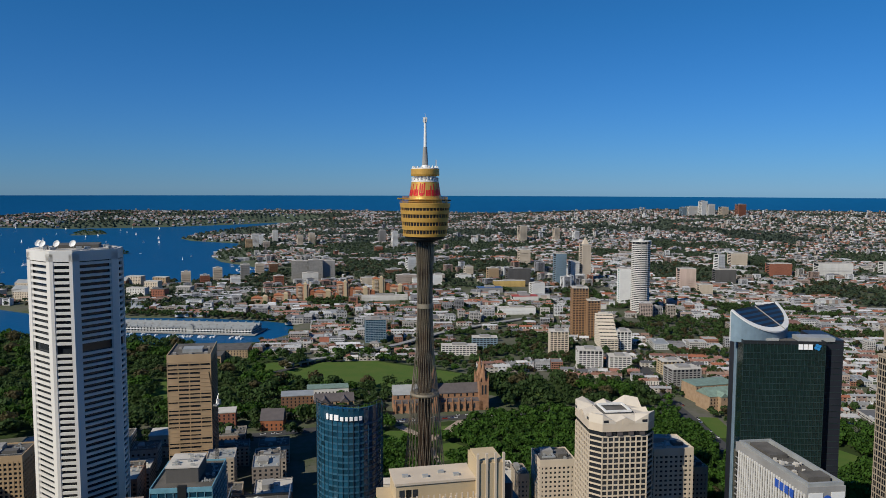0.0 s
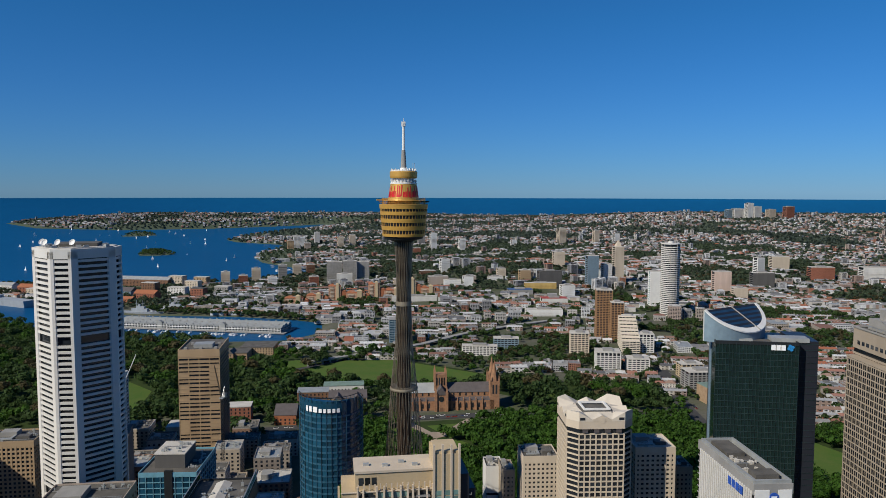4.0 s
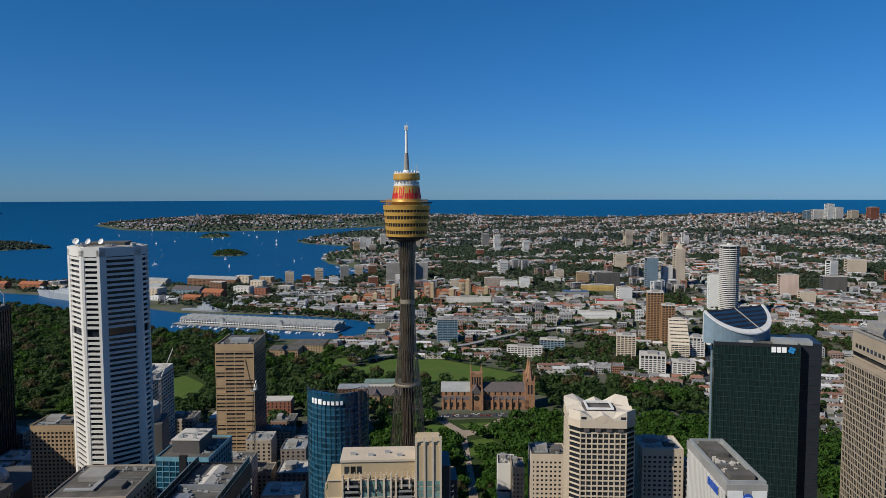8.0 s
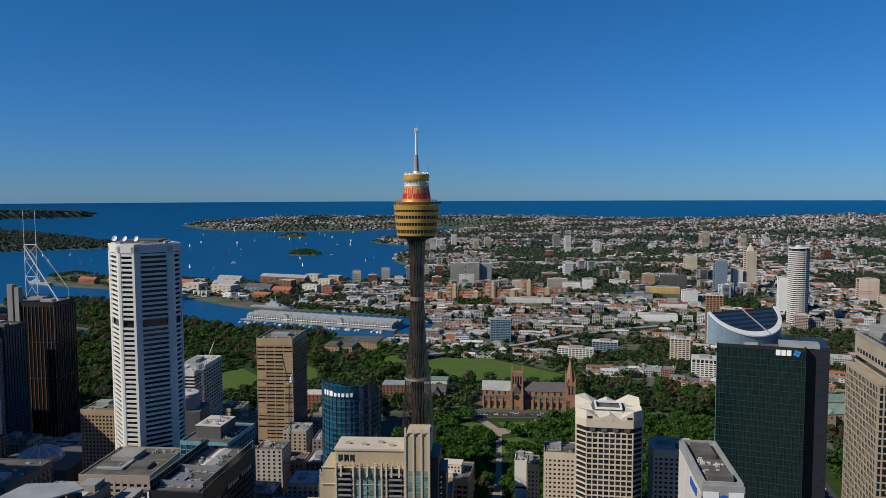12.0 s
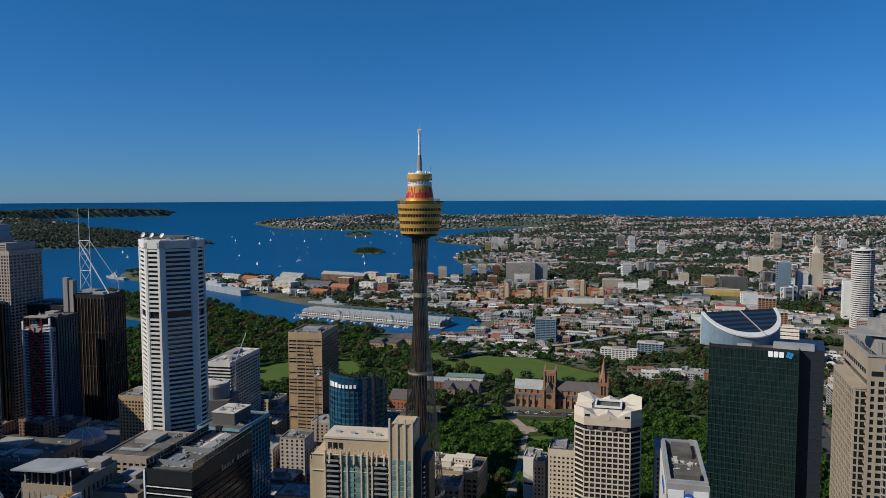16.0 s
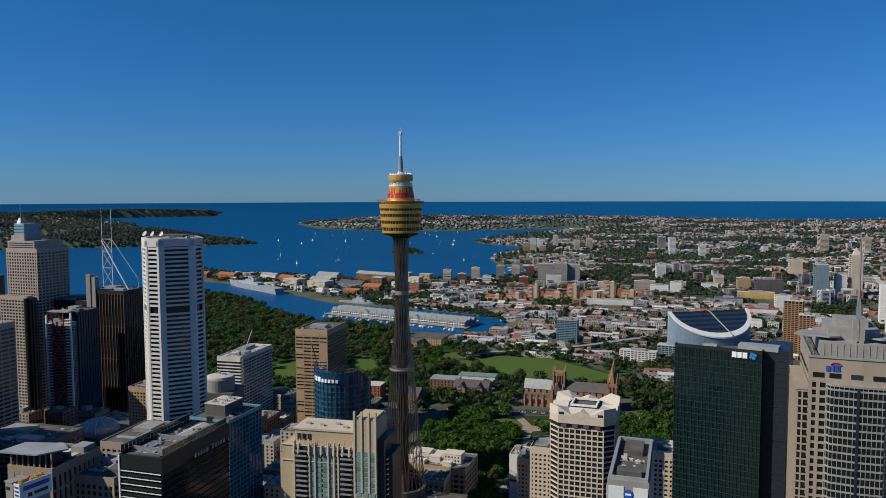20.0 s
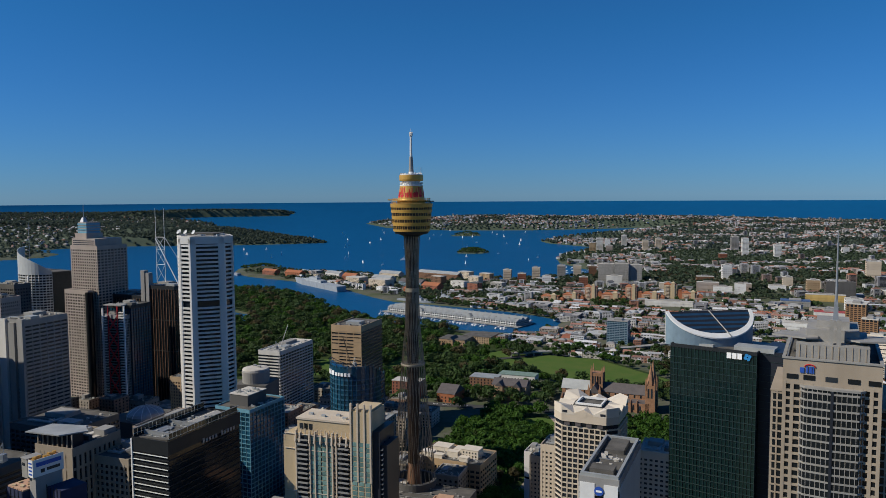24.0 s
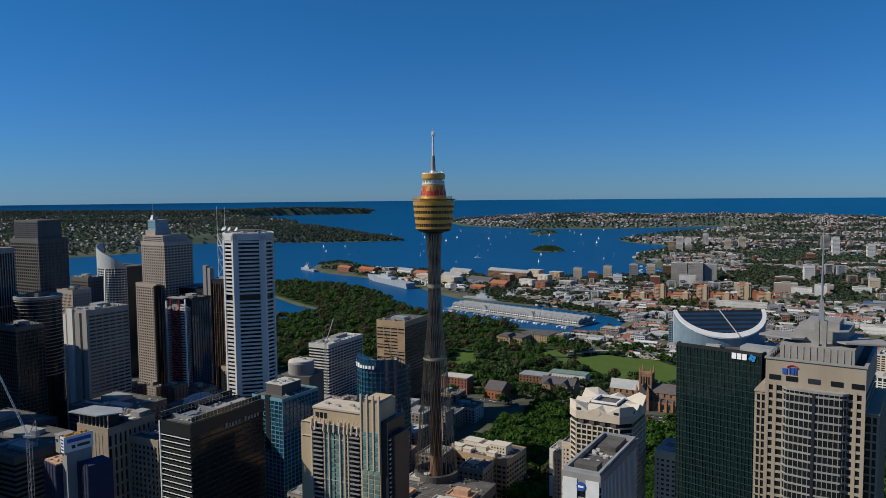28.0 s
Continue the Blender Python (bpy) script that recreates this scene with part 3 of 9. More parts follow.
def spread(poly, step, rnd, clear=()):
    """Jittered spots inside a polygon, none in the clear ones."""
    p = np.array(poly, float)
    x0, y0, x1, y1 = *p.min(0), *p.max(0)
    g = [(x0 + (i + rnd.uniform(0, 1)) * step, y0 + (j + rnd.uniform(0, 1)) * step) for i in range(int((x1 - x0) / step) + 1) for j in range(int((y1 - y0) / step) + 1)]
    X, Y = np.array([q[0] for q in g]), np.array([q[1] for q in g])
    ok = inside(poly, X, Y)
    for c in clear:
        ok &= ~inside(c, X, Y)
    return [q for q, k in zip(g, ok) if k]


def tree(x, y, z, k, s, yaw, label):
    ob = thing("tree", x, y, z, yaw, label, "tree", "park trees")
    ob.scale = (s, s, s * rt.uniform(0.9, 1.15))
    part("trunk", TREES[k][1], None, ob)
    part("crown", TREES[k][0], None, ob)
    return ob


FIG, GOLD = "broad dark green fig tree in the city park", "tree turning autumn brown in the city park"
park_spots = sorted(spread(PARK, 12.5, rt, CLEAR), key=lambda p: p[1] + abs(p[0] - 130) * 0.5)
for x, y in park_spots[:225]:
    k = rt.randrange(5) if rt.random() < 0.94 else 5 + rt.randrange(2)
    tree(x, y, GZ, k, rt.uniform(0.85, 1.35), rt.uniform(0, 360), FIG if k < 5 else GOLD)


# ---- city towers ----
def roof_clutter(ob, x0, y0, x1, y1, z, seed, n=16):
    """Ducts, fans, pipes and cabinets of many sizes on a flat roof."""
    rr, mb, pipes = random.Random(seed), Mb(), Mb()
    for k in range(n):
        w, d, h = rr.uniform(0.6, 2.4), rr.uniform(0.5, 1.8), rr.uniform(0.5, 2.2)
        px, py = rr.uniform(x0 + w, x1 - w), rr.uniform(y0 + d, y1 - d)
        mb.box(px - w / 2, py - d / 2, z, px + w / 2, py + d / 2, z + h)
        if k % 3 == 0:
            mb.ring(px + w, py, [(0.5, z), (0.5, z + 1.0), (0.7, z + 1.1), (0.7, z + 1.4), (0.1, z + 1.5)], 7)
        if k % 4 == 1:
            pipes.rod((px, py, z + 0.5), (rr.choice((x0 + 1, x1 - 1)), py, z + 0.5), 0.22, 4)
        if k % 5 == 2:
            pipes.rod((px, py, z), (px, py, z + rr.uniform(2.5, 4.5)), 0.09, 4)
    part("roof_plant", mb, rr.choice(("metalroof", "rooflight", "palepanel")), ob, "roof fans and cabinets")["kind"] = "stuff"
    part("roof_piping", pipes, "steel", ob, "roof pipes and aerials")["kind"] = "stuff"


def tower(name, x, y, yaw, w, d, ztop, label, nx, ny, fh=3.8, core="window", band="concrete_grey", pier=None, bh=1.5, pw=0.7, deep=0.5, pane=None, panes=0, z0=GZ, plant=True, roof="roofgrey", group="", top_solid=3.0, category="office tower"):
    """An upright block on its front-left corner: glass core, a spandrel for each floor, piers between the windows, parapet and plant rooms."""
    ob = thing(name, x, y, 0, yaw, label, category, group)
    core_part = part("core", Mb().box(deep, deep, z0 - 2, w - deep, d - deep, ztop - 0.6), core, ob, "dark glazing behind the frame")
    ring_m = Mb()
    for a in ((0, 0, w, deep), (0, d - deep, w, d), (0, deep, deep, d - deep), (w - deep, deep, w, d - deep)):
        ring_m.box(a[0], a[1], 0, a[2], a[3], bh)
    me = ring_m.mesh("spandrel", band)
    away = x < -350
    n = int((ztop - top_solid - z0) / fh)
    zs = [ztop - top_solid - fh * (i + 1) for i in range(n)]
    for z in zs if not away else ():
        put("spandrel", me, ob, 0, 0, z + fh - bh)
    part("parapet", Mb().box(0, 0, ztop - top_solid, w, deep, ztop + 1).box(0, d - deep, ztop - top_solid, w, d, ztop + 1).box(0, deep, ztop - top_solid, deep, d - deep, ztop + 1).box(w - deep, deep, ztop - top_solid, w, d - deep, ztop + 1), band, ob)
    roof_part = part("roof", Mb().box(deep, deep, ztop - 0.6, w - deep, d - deep, ztop), roof, ob)
    pm = pier or band
    if away:
        fr = Mb()
        for z in zs:
            fr.band([(0, 0), (w, 0), (w, d), (0, d)], [(deep, deep), (w - deep, deep), (w - deep, d - deep), (deep, d - deep)], z + fh - bh, z + fh)
        part("floor_frame", fr, band, ob)["kind"] = "stuff"
        pr = Mb()
        for i in range(nx + 1 if nx else 0):
            c = min(max(w * i / nx, pw / 2), w - pw / 2)
            pr.box(c - pw / 2, -0.1, z0 - 1, c + pw / 2, deep, ztop - top_solid)
        for i in range(1, ny + 1 if ny else 0):
            c = min(d * i / ny, d - pw / 2)
            pr.box(-0.1, c - pw / 2, z0 - 1, deep, c + pw / 2, ztop - top_solid).box(w - deep, c - pw / 2, z0 - 1, w + 0.1, c + pw / 2, ztop - top_solid)
        if pr.v:
            part("upright_frame", pr, pm, ob)["kind"] = "stuff"
        nx = ny = 0
    if nx:
        pf = Mb().box(-pw / 2, 0, z0 - 1, pw / 2, deep + 0.1, ztop - top_solid).mesh("pier", pm)
        for i in range(nx + 1):
            put("pier", pf, ob, min(max(w * i / nx, pw / 2), w - pw / 2), -0.1)
    if ny:
        ps = Mb().box(0, -pw / 2, z0 - 1, deep + 0.1, pw / 2, ztop - top_solid).mesh("pier", pm)
        for i in range(1, ny + 1):
            yy = min(d * i / ny, d - pw / 2)
            put("pier", ps, ob, -0.1, yy)
            put("pier", ps, ob, w - deep, yy)
    if panes and nx:
        pmesh = Mb().box(-w / nx / 2 + pw / 2 + 0.05, 0, 0.05, w / nx / 2 - pw / 2 - 0.05, 0.1, fh - bh - 0.05).mesh("pane", pane)
        k = 0
        for z in zs:
            for i in range(nx):
                if k < panes:
                    put("pane", pmesh, core_part, w * (i + 0.5) / nx, deep - 0.12, z)
                    k += 1
    if plant:
        rr = random.Random(int(x * 7 + y))
        part("plant_room", Mb().box(w * 0.16, d * 0.5, ztop, w * 0.5, d * 0.82, ztop + 3.4), "concrete_grey", ob)
        part("lift_room", Mb().box(w * 0.58, d * 0.24, ztop, w * 0.84, d * 0.44, ztop + 2.4), rr.choice(("roofgrey", "concrete_dark", "metalroof")), ob)
        part("duct", Mb().box(w * 0.12, d * 0.2, ztop + 0.3, w * 0.5, d * 0.26, ztop + 1.3).box(w * 0.44, d * 0.26, ztop + 0.3, w * 0.5, d * 0.5, ztop + 1.3), "metalroof", ob)
        roof_clutter(ob, 1, 1, w - 1, d - 1, ztop, int(x * 3 + y))
    return ob


def observation_tower():
    """The tall slender tower with its golden turret."""
    ob = thing("observation_tower", 0, 0, 0, 0, "slender cable-stayed tower with a golden turret and white spire", "tower")
    part("shaft", Mb().ring(0, 0, [(4.3, 20), (4.3, 60), (3.9, 252)], 14), "tube", ob, "dark bronze shaft of vertical tubes")
    tm = Mb().rod((0, 0, 60), (0, 0, 252), 0.42, 6).mesh("tube", "tube")
    for i in range(18):
        a = 2 * math.pi * i / 18
        put("tube", tm, ob, 4.15 * math.cos(a), 4.15 * math.sin(a))
    # two families of crossing cables, narrow at the waist
    def cable(i, turn):
        mb = Mb()
        a = 2 * math.pi * i / 28
        hs = [(250, 6.2), (228, 5.0), (207, 4.9), (178, 5.9), (149, 9.0), (120, 11.2), (90, 14.0), (57, 17.2)]
        pts = [(r * math.cos(a + turn * (250 - z) / 200 * 1.9), r * math.sin(a + turn * (250 - z) / 200 * 1.9), z) for z, r in hs]
        for px, py, pz in pts:
            mb.v += [(px + 0.2 * math.cos(k * 2.094), py + 0.2 * math.sin(k * 2.094), pz) for k in range(3)]
        for j in range(len(pts) - 1):
            mb.f += [(3 * j + k, 3 * j + (k + 1) % 3, 3 * j + 3 + (k + 1) % 3, 3 * j + 3 + k) for k in range(3)]
        return mb
    for i in range(28):
        for turn in (1, -1):
            part("cable", cable(i, turn * 0.55), "cable", ob)
    part("waist_ring", Mb().ring(0, 0, [(4.6, 205.6), (5.3, 205.6), (5.3, 208.6), (4.6, 208.6)], 28), "cable", ob, "pale collar round the shaft")
    part("lower_ring", Mb().ring(0, 0, [(5.0, 148.0), (9.4, 148.0), (9.6, 148.8), (9.4, 149.8), (5.0, 149.8)], 36), "cable", ob, "pale collar where the cables spread")
    part("base_ring", Mb().ring(0, 0, [(17.4, 40), (17.8, 57.6), (15.2, 57.8), (14.8, 40)], 40), "concrete_dark", ob, "dark drum at the foot of the cables")
    part("foot", Mb().ring(0, 0, [(6.0, 40), (5.4, 58), (4.4, 70)], 20), "brown", ob, "rust-brown foot of the shaft")
    # turret
    part("underside", Mb().ring(0, 0, [(4.6, 246.5), (5.6, 248.6), (9.5, 250.2), (12.6, 250.8), (13.4, 252.6)], 40), "darkmetal", ob, "dark underside of the turret")
    zb, zt, rb_, rt_ = 252.6, 273.2, 14.2, 16.3
    rad = lambda z: rb_ + (rt_ - rb_) * (z - zb) / (zt - zb)
    turret = part("turret_core", Mb().ring(0, 0, [(rad(zb) - 0.6, zb), (rad(zt) - 0.6, zt)], 48), "window", ob, "dark window bands of the turret")
    cuts = [(252.6, 254.4), (256.9, 259.6), (261.9, 264.6), (266.9, 269.3), (271.0, 273.4)]
    for z0, z1 in cuts:
        part("gold_band", Mb().ring(0, 0, [(rad(z0) - 0.5, z0), (rad(z0), z0 + 0.05), (rad(z1), z1 - 0.05), (rad(z1) - 0.5, z1)], 56), "gold", ob)
    mull = Mb().box(-0.16, -0.12, 0, 0.16, 0.5, 2.7).mesh("mullion", "gold")
    for k, (z0, z1) in enumerate(zip([c[1] for c in cuts[:-1]], [c[0] for c in cuts[1:]])):
        for i in range(44):
            a = 2 * math.pi * i / 44
            put("mullion", mull, turret, (rad(z0) - 0.3) * math.sin(a), -(rad(z0) - 0.3) * math.cos(a), z0 - 0.1, math.degrees(a))
    part("deck", Mb().ring(0, 0, [(10, 273.2), (16.4, 273.4), (16.4, 274.0), (10, 274.2)], 48), "gold", ob)
    walk_ring = part("deck_floor", Mb().ring(0, 0, [(10, 276.0), (14.6, 276.2), (14.6, 276.5), (10, 276.6)], 48), "gold", ob, "railed walkway ring above the turret")
    post = Mb().rod((0, 0, 0), (0, 0, 4.2), 0.13, 4).mesh("post", "gold")
    for i in range(40):
        a = 2 * math.pi * i / 40
        put("post", post, walk_ring, 14.4 * math.cos(a), 14.4 * math.sin(a), 273.8)
    for z, r in ((277.8, 14.4), (277.2, 14.4), (275.0, 16.2)):
        mb = Mb()
        for i in range(40):
            a, b = 2 * math.pi * i / 40, 2 * math.pi * (i + 1) / 40
            mb.rod((r * math.cos(a), r * math.sin(a), z), (r * math.cos(b), r * math.sin(b), z), 0.1, 4)
        part("rail", mb, "gold", ob)
    part("crane_arm", Mb().box(-18.5, -1.0, 276.4, -11.0, 1.0, 277.2).rod((-17.5, 0, 276.4), (-12, 0, 273.6), 0.2, 4), "gold", ob, "maintenance arm on the walkway")
    part("crane_arm", Mb().box(11.0, -1.2, 275.2, 17.6, 1.2, 276.0).rod((16.5, 0, 275.2), (12.5, 0, 273.4), 0.2, 4), "darkmetal", ob, "dark maintenance arm")
    part("sign_drum", Mb().ring(0, 0, [(11.2, 274), (10.2, 277.5), (8.8, 287.2), (8.4, 287.4)], 48), "gold", ob, "golden drum below the white terrace")
    part("terrace", Mb().ring(0, 0, [(8.2, 287.2), (8.9, 287.4), (8.9, 288.2), (7.0, 288.4), (7.0, 291.2), (8.0, 291.4)], 40), "white", ob, "white recessed terrace")
    dr = random.Random(3)
    aer = Mb().rod((0, 0, 0), (0, 0, 2.2), 0.16, 4).box(-0.5, -0.3, 0.7, 0.5, 0.3, 2.0).mesh("aerial", "white")
    for i in range(22):
        a = 2 * math.pi * i / 22
        put("aerial", aer, ob, 8.2 * math.cos(a), 8.2 * math.sin(a), 288.0 + dr.uniform(-0.2, 0.4), math.degrees(a))
    part("top_ring", Mb().ring(0, 0, [(7.6, 291.0), (8.9, 291.2), (9.2, 292.2), (9.2, 295.4), (8.8, 295.7), (7.0, 295.8)], 48), "gold", ob, "golden ring below the spire")
    top_deck = part("roof_deck", Mb().ring(0, 0, [(8.7, 295.6), (8.7, 296.2), (2.5, 296.6), (2.0, 298.2)], 32), "white", ob)
    for i in range(20):
        a = 2 * math.pi * i / 20
        h = dr.uniform(0.2, 1.0)
        put("aerial", aer, ob, 8.0 * math.cos(a), 8.0 * math.sin(a), 295.9 - h, math.degrees(a))
    whip = Mb().rod((0, 0, 0), (0, 0, 5.5), 0.09, 3).mesh("whip_aerial", "steel")
    for px, py in ((7.6, -1), (5.0, -5.5), (-4.0, -6.5), (8.0, 2.0), (6.3, -4.2)):
        put("whip_aerial", whip, top_deck, px, py, 296)
    part("spire_foot", Mb().ring(0, 0, [(2.1, 296.4), (1.3, 309.8)], 14), "concrete_grey", ob, "grey tapered foot of the spire")
    part("spire", Mb().ring(0, 0, [(1.0, 309.6), (0.8, 326)], 12), "white", ob, "thin white spire")
    top = Mb().rod((0, 0, 325), (0, 0, 331), 0.14, 4)
    for i in range(6):
        a = 2 * math.pi * i / 6
        top.box(1.1 * math.cos(a) - 0.25, 1.1 * math.sin(a) - 0.25, 325.4, 1.1 * math.cos(a) + 0.25, 1.1 * math.sin(a) + 0.25, 328.6)
        top.rod((0, 0, 326 + (i % 3)), (1.1 * math.cos(a), 1.1 * math.sin(a), 326 + (i % 3)), 0.1, 4)
    part("antenna", top, "white", ob, "cluster of antennas at the tip")
    # red shapes of the maker's mark, bent round the drum
    def bar(a0, a1, z0, z1, skew=0.0):
        mb = Mb()
        n = 4
        for k in range(n):
            b0, b1 = a0 + (a1 - a0) * k / n, a0 + (a1 - a0) * (k + 1) / n
            r0, r1 = 10.75 - (z0 - 274) * 0.135, 10.75 - (z1 - 274) * 0.135
            q = [(r0 * math.sin(b0), -r0 * math.cos(b0), z0), (r0 * math.sin(b1), -r0 * math.cos(b1), z0), (r1 * math.sin(b1 + skew), -r1 * math.cos(b1 + skew), z1), (r1 * math.sin(b0 + skew), -r1 * math.cos(b0 + skew), z1)]
            mb.poly(q)
        return part("mark", mb, "red", ob, "red shape of the tower's sign")
    for s in (-30, 60, 150, -120):
        for a, wd, z0, z1, sk in ((-34, 5, 279.0, 286.6, 0.02), (-26, 5, 279.0, 286.0, 0.02), (-18, 5, 279.4, 286.8, 0.05), (-30, 13, 278.6, 280.4, 0.0), (-9, 7, 278.6, 282.2, 0.02), (0, 6, 278.6, 282.4, 0.02), (8, 4, 278.6, 285.0, 0.03), (14, 6, 278.6, 282.4, 0.02), (21, 4, 278.2, 286.0, 0.03), (27, 4, 278.6, 282.0, 0.02), (33, 7, 278.6, 282.6, 0.02), (41, 4, 278.6, 286.0, 0.03), (46, 6, 278.6, 282.6, 0.02)):
            bar(radians(s + a + 22), radians(s + a + 22 + wd), z0, z1, sk)
    return ob


observation_tower()


def octagon(wide, cut, n0):
    """Plan with alternating wide and narrow sides; the first wide side looks along the angle n0 (degrees)."""
    ap = wide / 2 + cut / math.sqrt(2)
    pts = []
    for k in range(4):
        a = radians(n0 + 90 * k)
        nx, ny = math.cos(a), math.sin(a)
        for s in (-1, 1):
            pts.append((nx * ap - ny * s * wide / 2, ny * ap + nx * s * wide / 2))
    return pts


def white_octagon_tower():
    ob = thing("office_tower", -211, 68, 0, 0, "tall white concrete octagonal office tower with deep horizontal sunshades", "office tower")
    # the wide shaded side looks towards the lower right of the plan
    n0 = -90 + 33
    core = octagon(26.8, 11.6, n0)
    part("core", Mb().prism(core, 2, 241), "window", ob, "dark recessed windows")
    outer = octagon(28.7, 13.1, n0)
    inner = octagon(26.6, 11.4, n0)
    # corner columns
    for i in range(8):
        p, q, r = Vector(outer[i]), Vector(outer[i - 1]), Vector(outer[(i + 1) % 8])
        t1, t2 = (q - p).normalized(), (r - p).normalized()
        wd = 4.2
        c = -(p.normalized())
        pts = [p, p + t2 * (wd if i % 2 == 0 else 2.0), p + t2 * (wd if i % 2 == 0 else 2.0) + c * 1.4, p + t1 * (2.0 if i % 2 == 0 else wd) + c * 1.4, p + t1 * (2.0 if i % 2 == 0 else wd)]
        wide_pts = [v * 1.0 for v in pts]
        part("column", Mb().prism([tuple(v) for v in wide_pts], 2, 243), "concrete_white", ob)
    fh = 3.72
    zs = [236 - fh * i for i in range(62) if i not in (14, 42)]
    for i in range(8):
        p, q = Vector(outer[i]), Vector(outer[(i + 1) % 8])
        t = (q - p).normalized()
        nrm = Vector((t.y, -t.x))
        a, b = p + t * 2.2 - nrm * 0.25, q - t * 2.2 - nrm * 0.25
        me = Mb().prism([tuple(a), tuple(b), tuple(b - nrm * 1.0), tuple(a - nrm * 1.0)], 0, 1.75).mesh("sunshade", "concrete_white")
        for z in zs:
            if z > 4:
                put("sunshade", me, ob, 0, 0, z)
    part("crown", Mb().prism(outer, 238.4, 244.8), "concrete_white", ob, "solid white crown")
    part("roof", Mb().prism(inner, 244.8, 245.3), "rooflight", ob)
    part("plant_room", Mb().box(-12, -10, 245, 14, 12, 247.4), "roofgrey", ob)
    rr = random.Random(8)
    unit = Mb().box(-1.6, -1.0, 0, 1.6, 1.0, 1.6).mesh("roof_unit", "metalroof")
    for k in range(14):
        put("roof_unit", unit, ob, rr.uniform(-20, 20), rr.uniform(-20, 16), 245.2, rr.uniform(0, 90))
    dish = Mb().ring(0, 0, [(0.2, 0.0), (1.6, 0.5), (2.2, 1.3), (2.1, 1.35), (1.5, 0.7), (0.1, 0.2)], 14).mesh("dish", "white")
    mast = Mb().rod((0, 0, 0), (0, 0, 3.2), 0.2, 5).mesh("stand", "steel")
    for px, py in ((-16, -16), (-8, -18), (1, -20), (-19, -9)):
        d = put("dish", dish, ob, px, py, 248.4)
        d.matrix_basis = pose(px, py, 248.4, 60, 0, -30)
        put("stand", mast, ob, px, py + 0.6, 245)
    return ob


white_octagon_tower()


def tan_tower():
    x, y, w, d, z = -160, 262, 39, 58, 129
    ob = thing("office_tower", x, y, 0, -9, "tan precast office tower with irregular dark window slots", "office tower")
    part("core", Mb().box(0.7, 0.7, 2, w - 0.7, d - 0.7, z - 1), "window", ob)
    rr = random.Random(14)
    n = 30
    fh = (z - 6 - 6) / n
    for k in range(n):
        z0 = 6 + k * fh
        gap = 2.0 if k % 2 else 1.5
        mb = Mb().box(0, 0, z0 + gap, w, 0.7, z0 + fh - 0.35).box(0, -0.25, z0 + fh - 0.35, w, 0.7, z0 + fh)
        # slots closed in some bays
        for b in range(4):
            if b in (0, 3) and rr.random() < 0.4 and k > 2:
                mb.box(w * b / 4, 0.06, z0, w * (b + 1) / 4, 0.7, z0 + gap)
        part("panel", mb, "tan", ob)
    ps = Mb().box(-0.3, 0, 4, 0.3, 0.8, z - 5).mesh("pier", "tan")
    for i in range(5):
        put("pier", ps, ob, min(max(w * i / 4, 0.3), w - 0.3), -0.12)
    part("parapet", Mb().box(0, 0, z - 6, w, 0.7, z + 1).box(0, 0.7, z - 6, 0.7, d, z + 1).box(w - 0.7, 0.7, z - 6, w, d, z + 1), "tan", ob)
    # flank panels far darker than the tan front
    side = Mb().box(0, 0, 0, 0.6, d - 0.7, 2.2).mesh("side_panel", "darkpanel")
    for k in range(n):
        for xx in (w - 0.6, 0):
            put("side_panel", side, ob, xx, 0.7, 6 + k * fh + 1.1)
    part("roof", Mb().box(0.7, 0.7, z - 1, w - 0.7, d - 0.7, z - 0.4), "roofgrey", ob)
    part("plant_room", Mb().box(12, 14, z - 0.4, 30, 28, z + 3), "metalroof", ob)
    u = Mb().box(-1.5, -1.5, 0, 1.5, 1.5, 2).mesh("roof_unit", "concrete_grey")
    for px, py in ((6, 8), (34, 8), (8, 32), (34, 30), (20, 8), (24, 33)):
        put("roof_unit", u, ob, px, py, z - 0.4)


tan_tower()


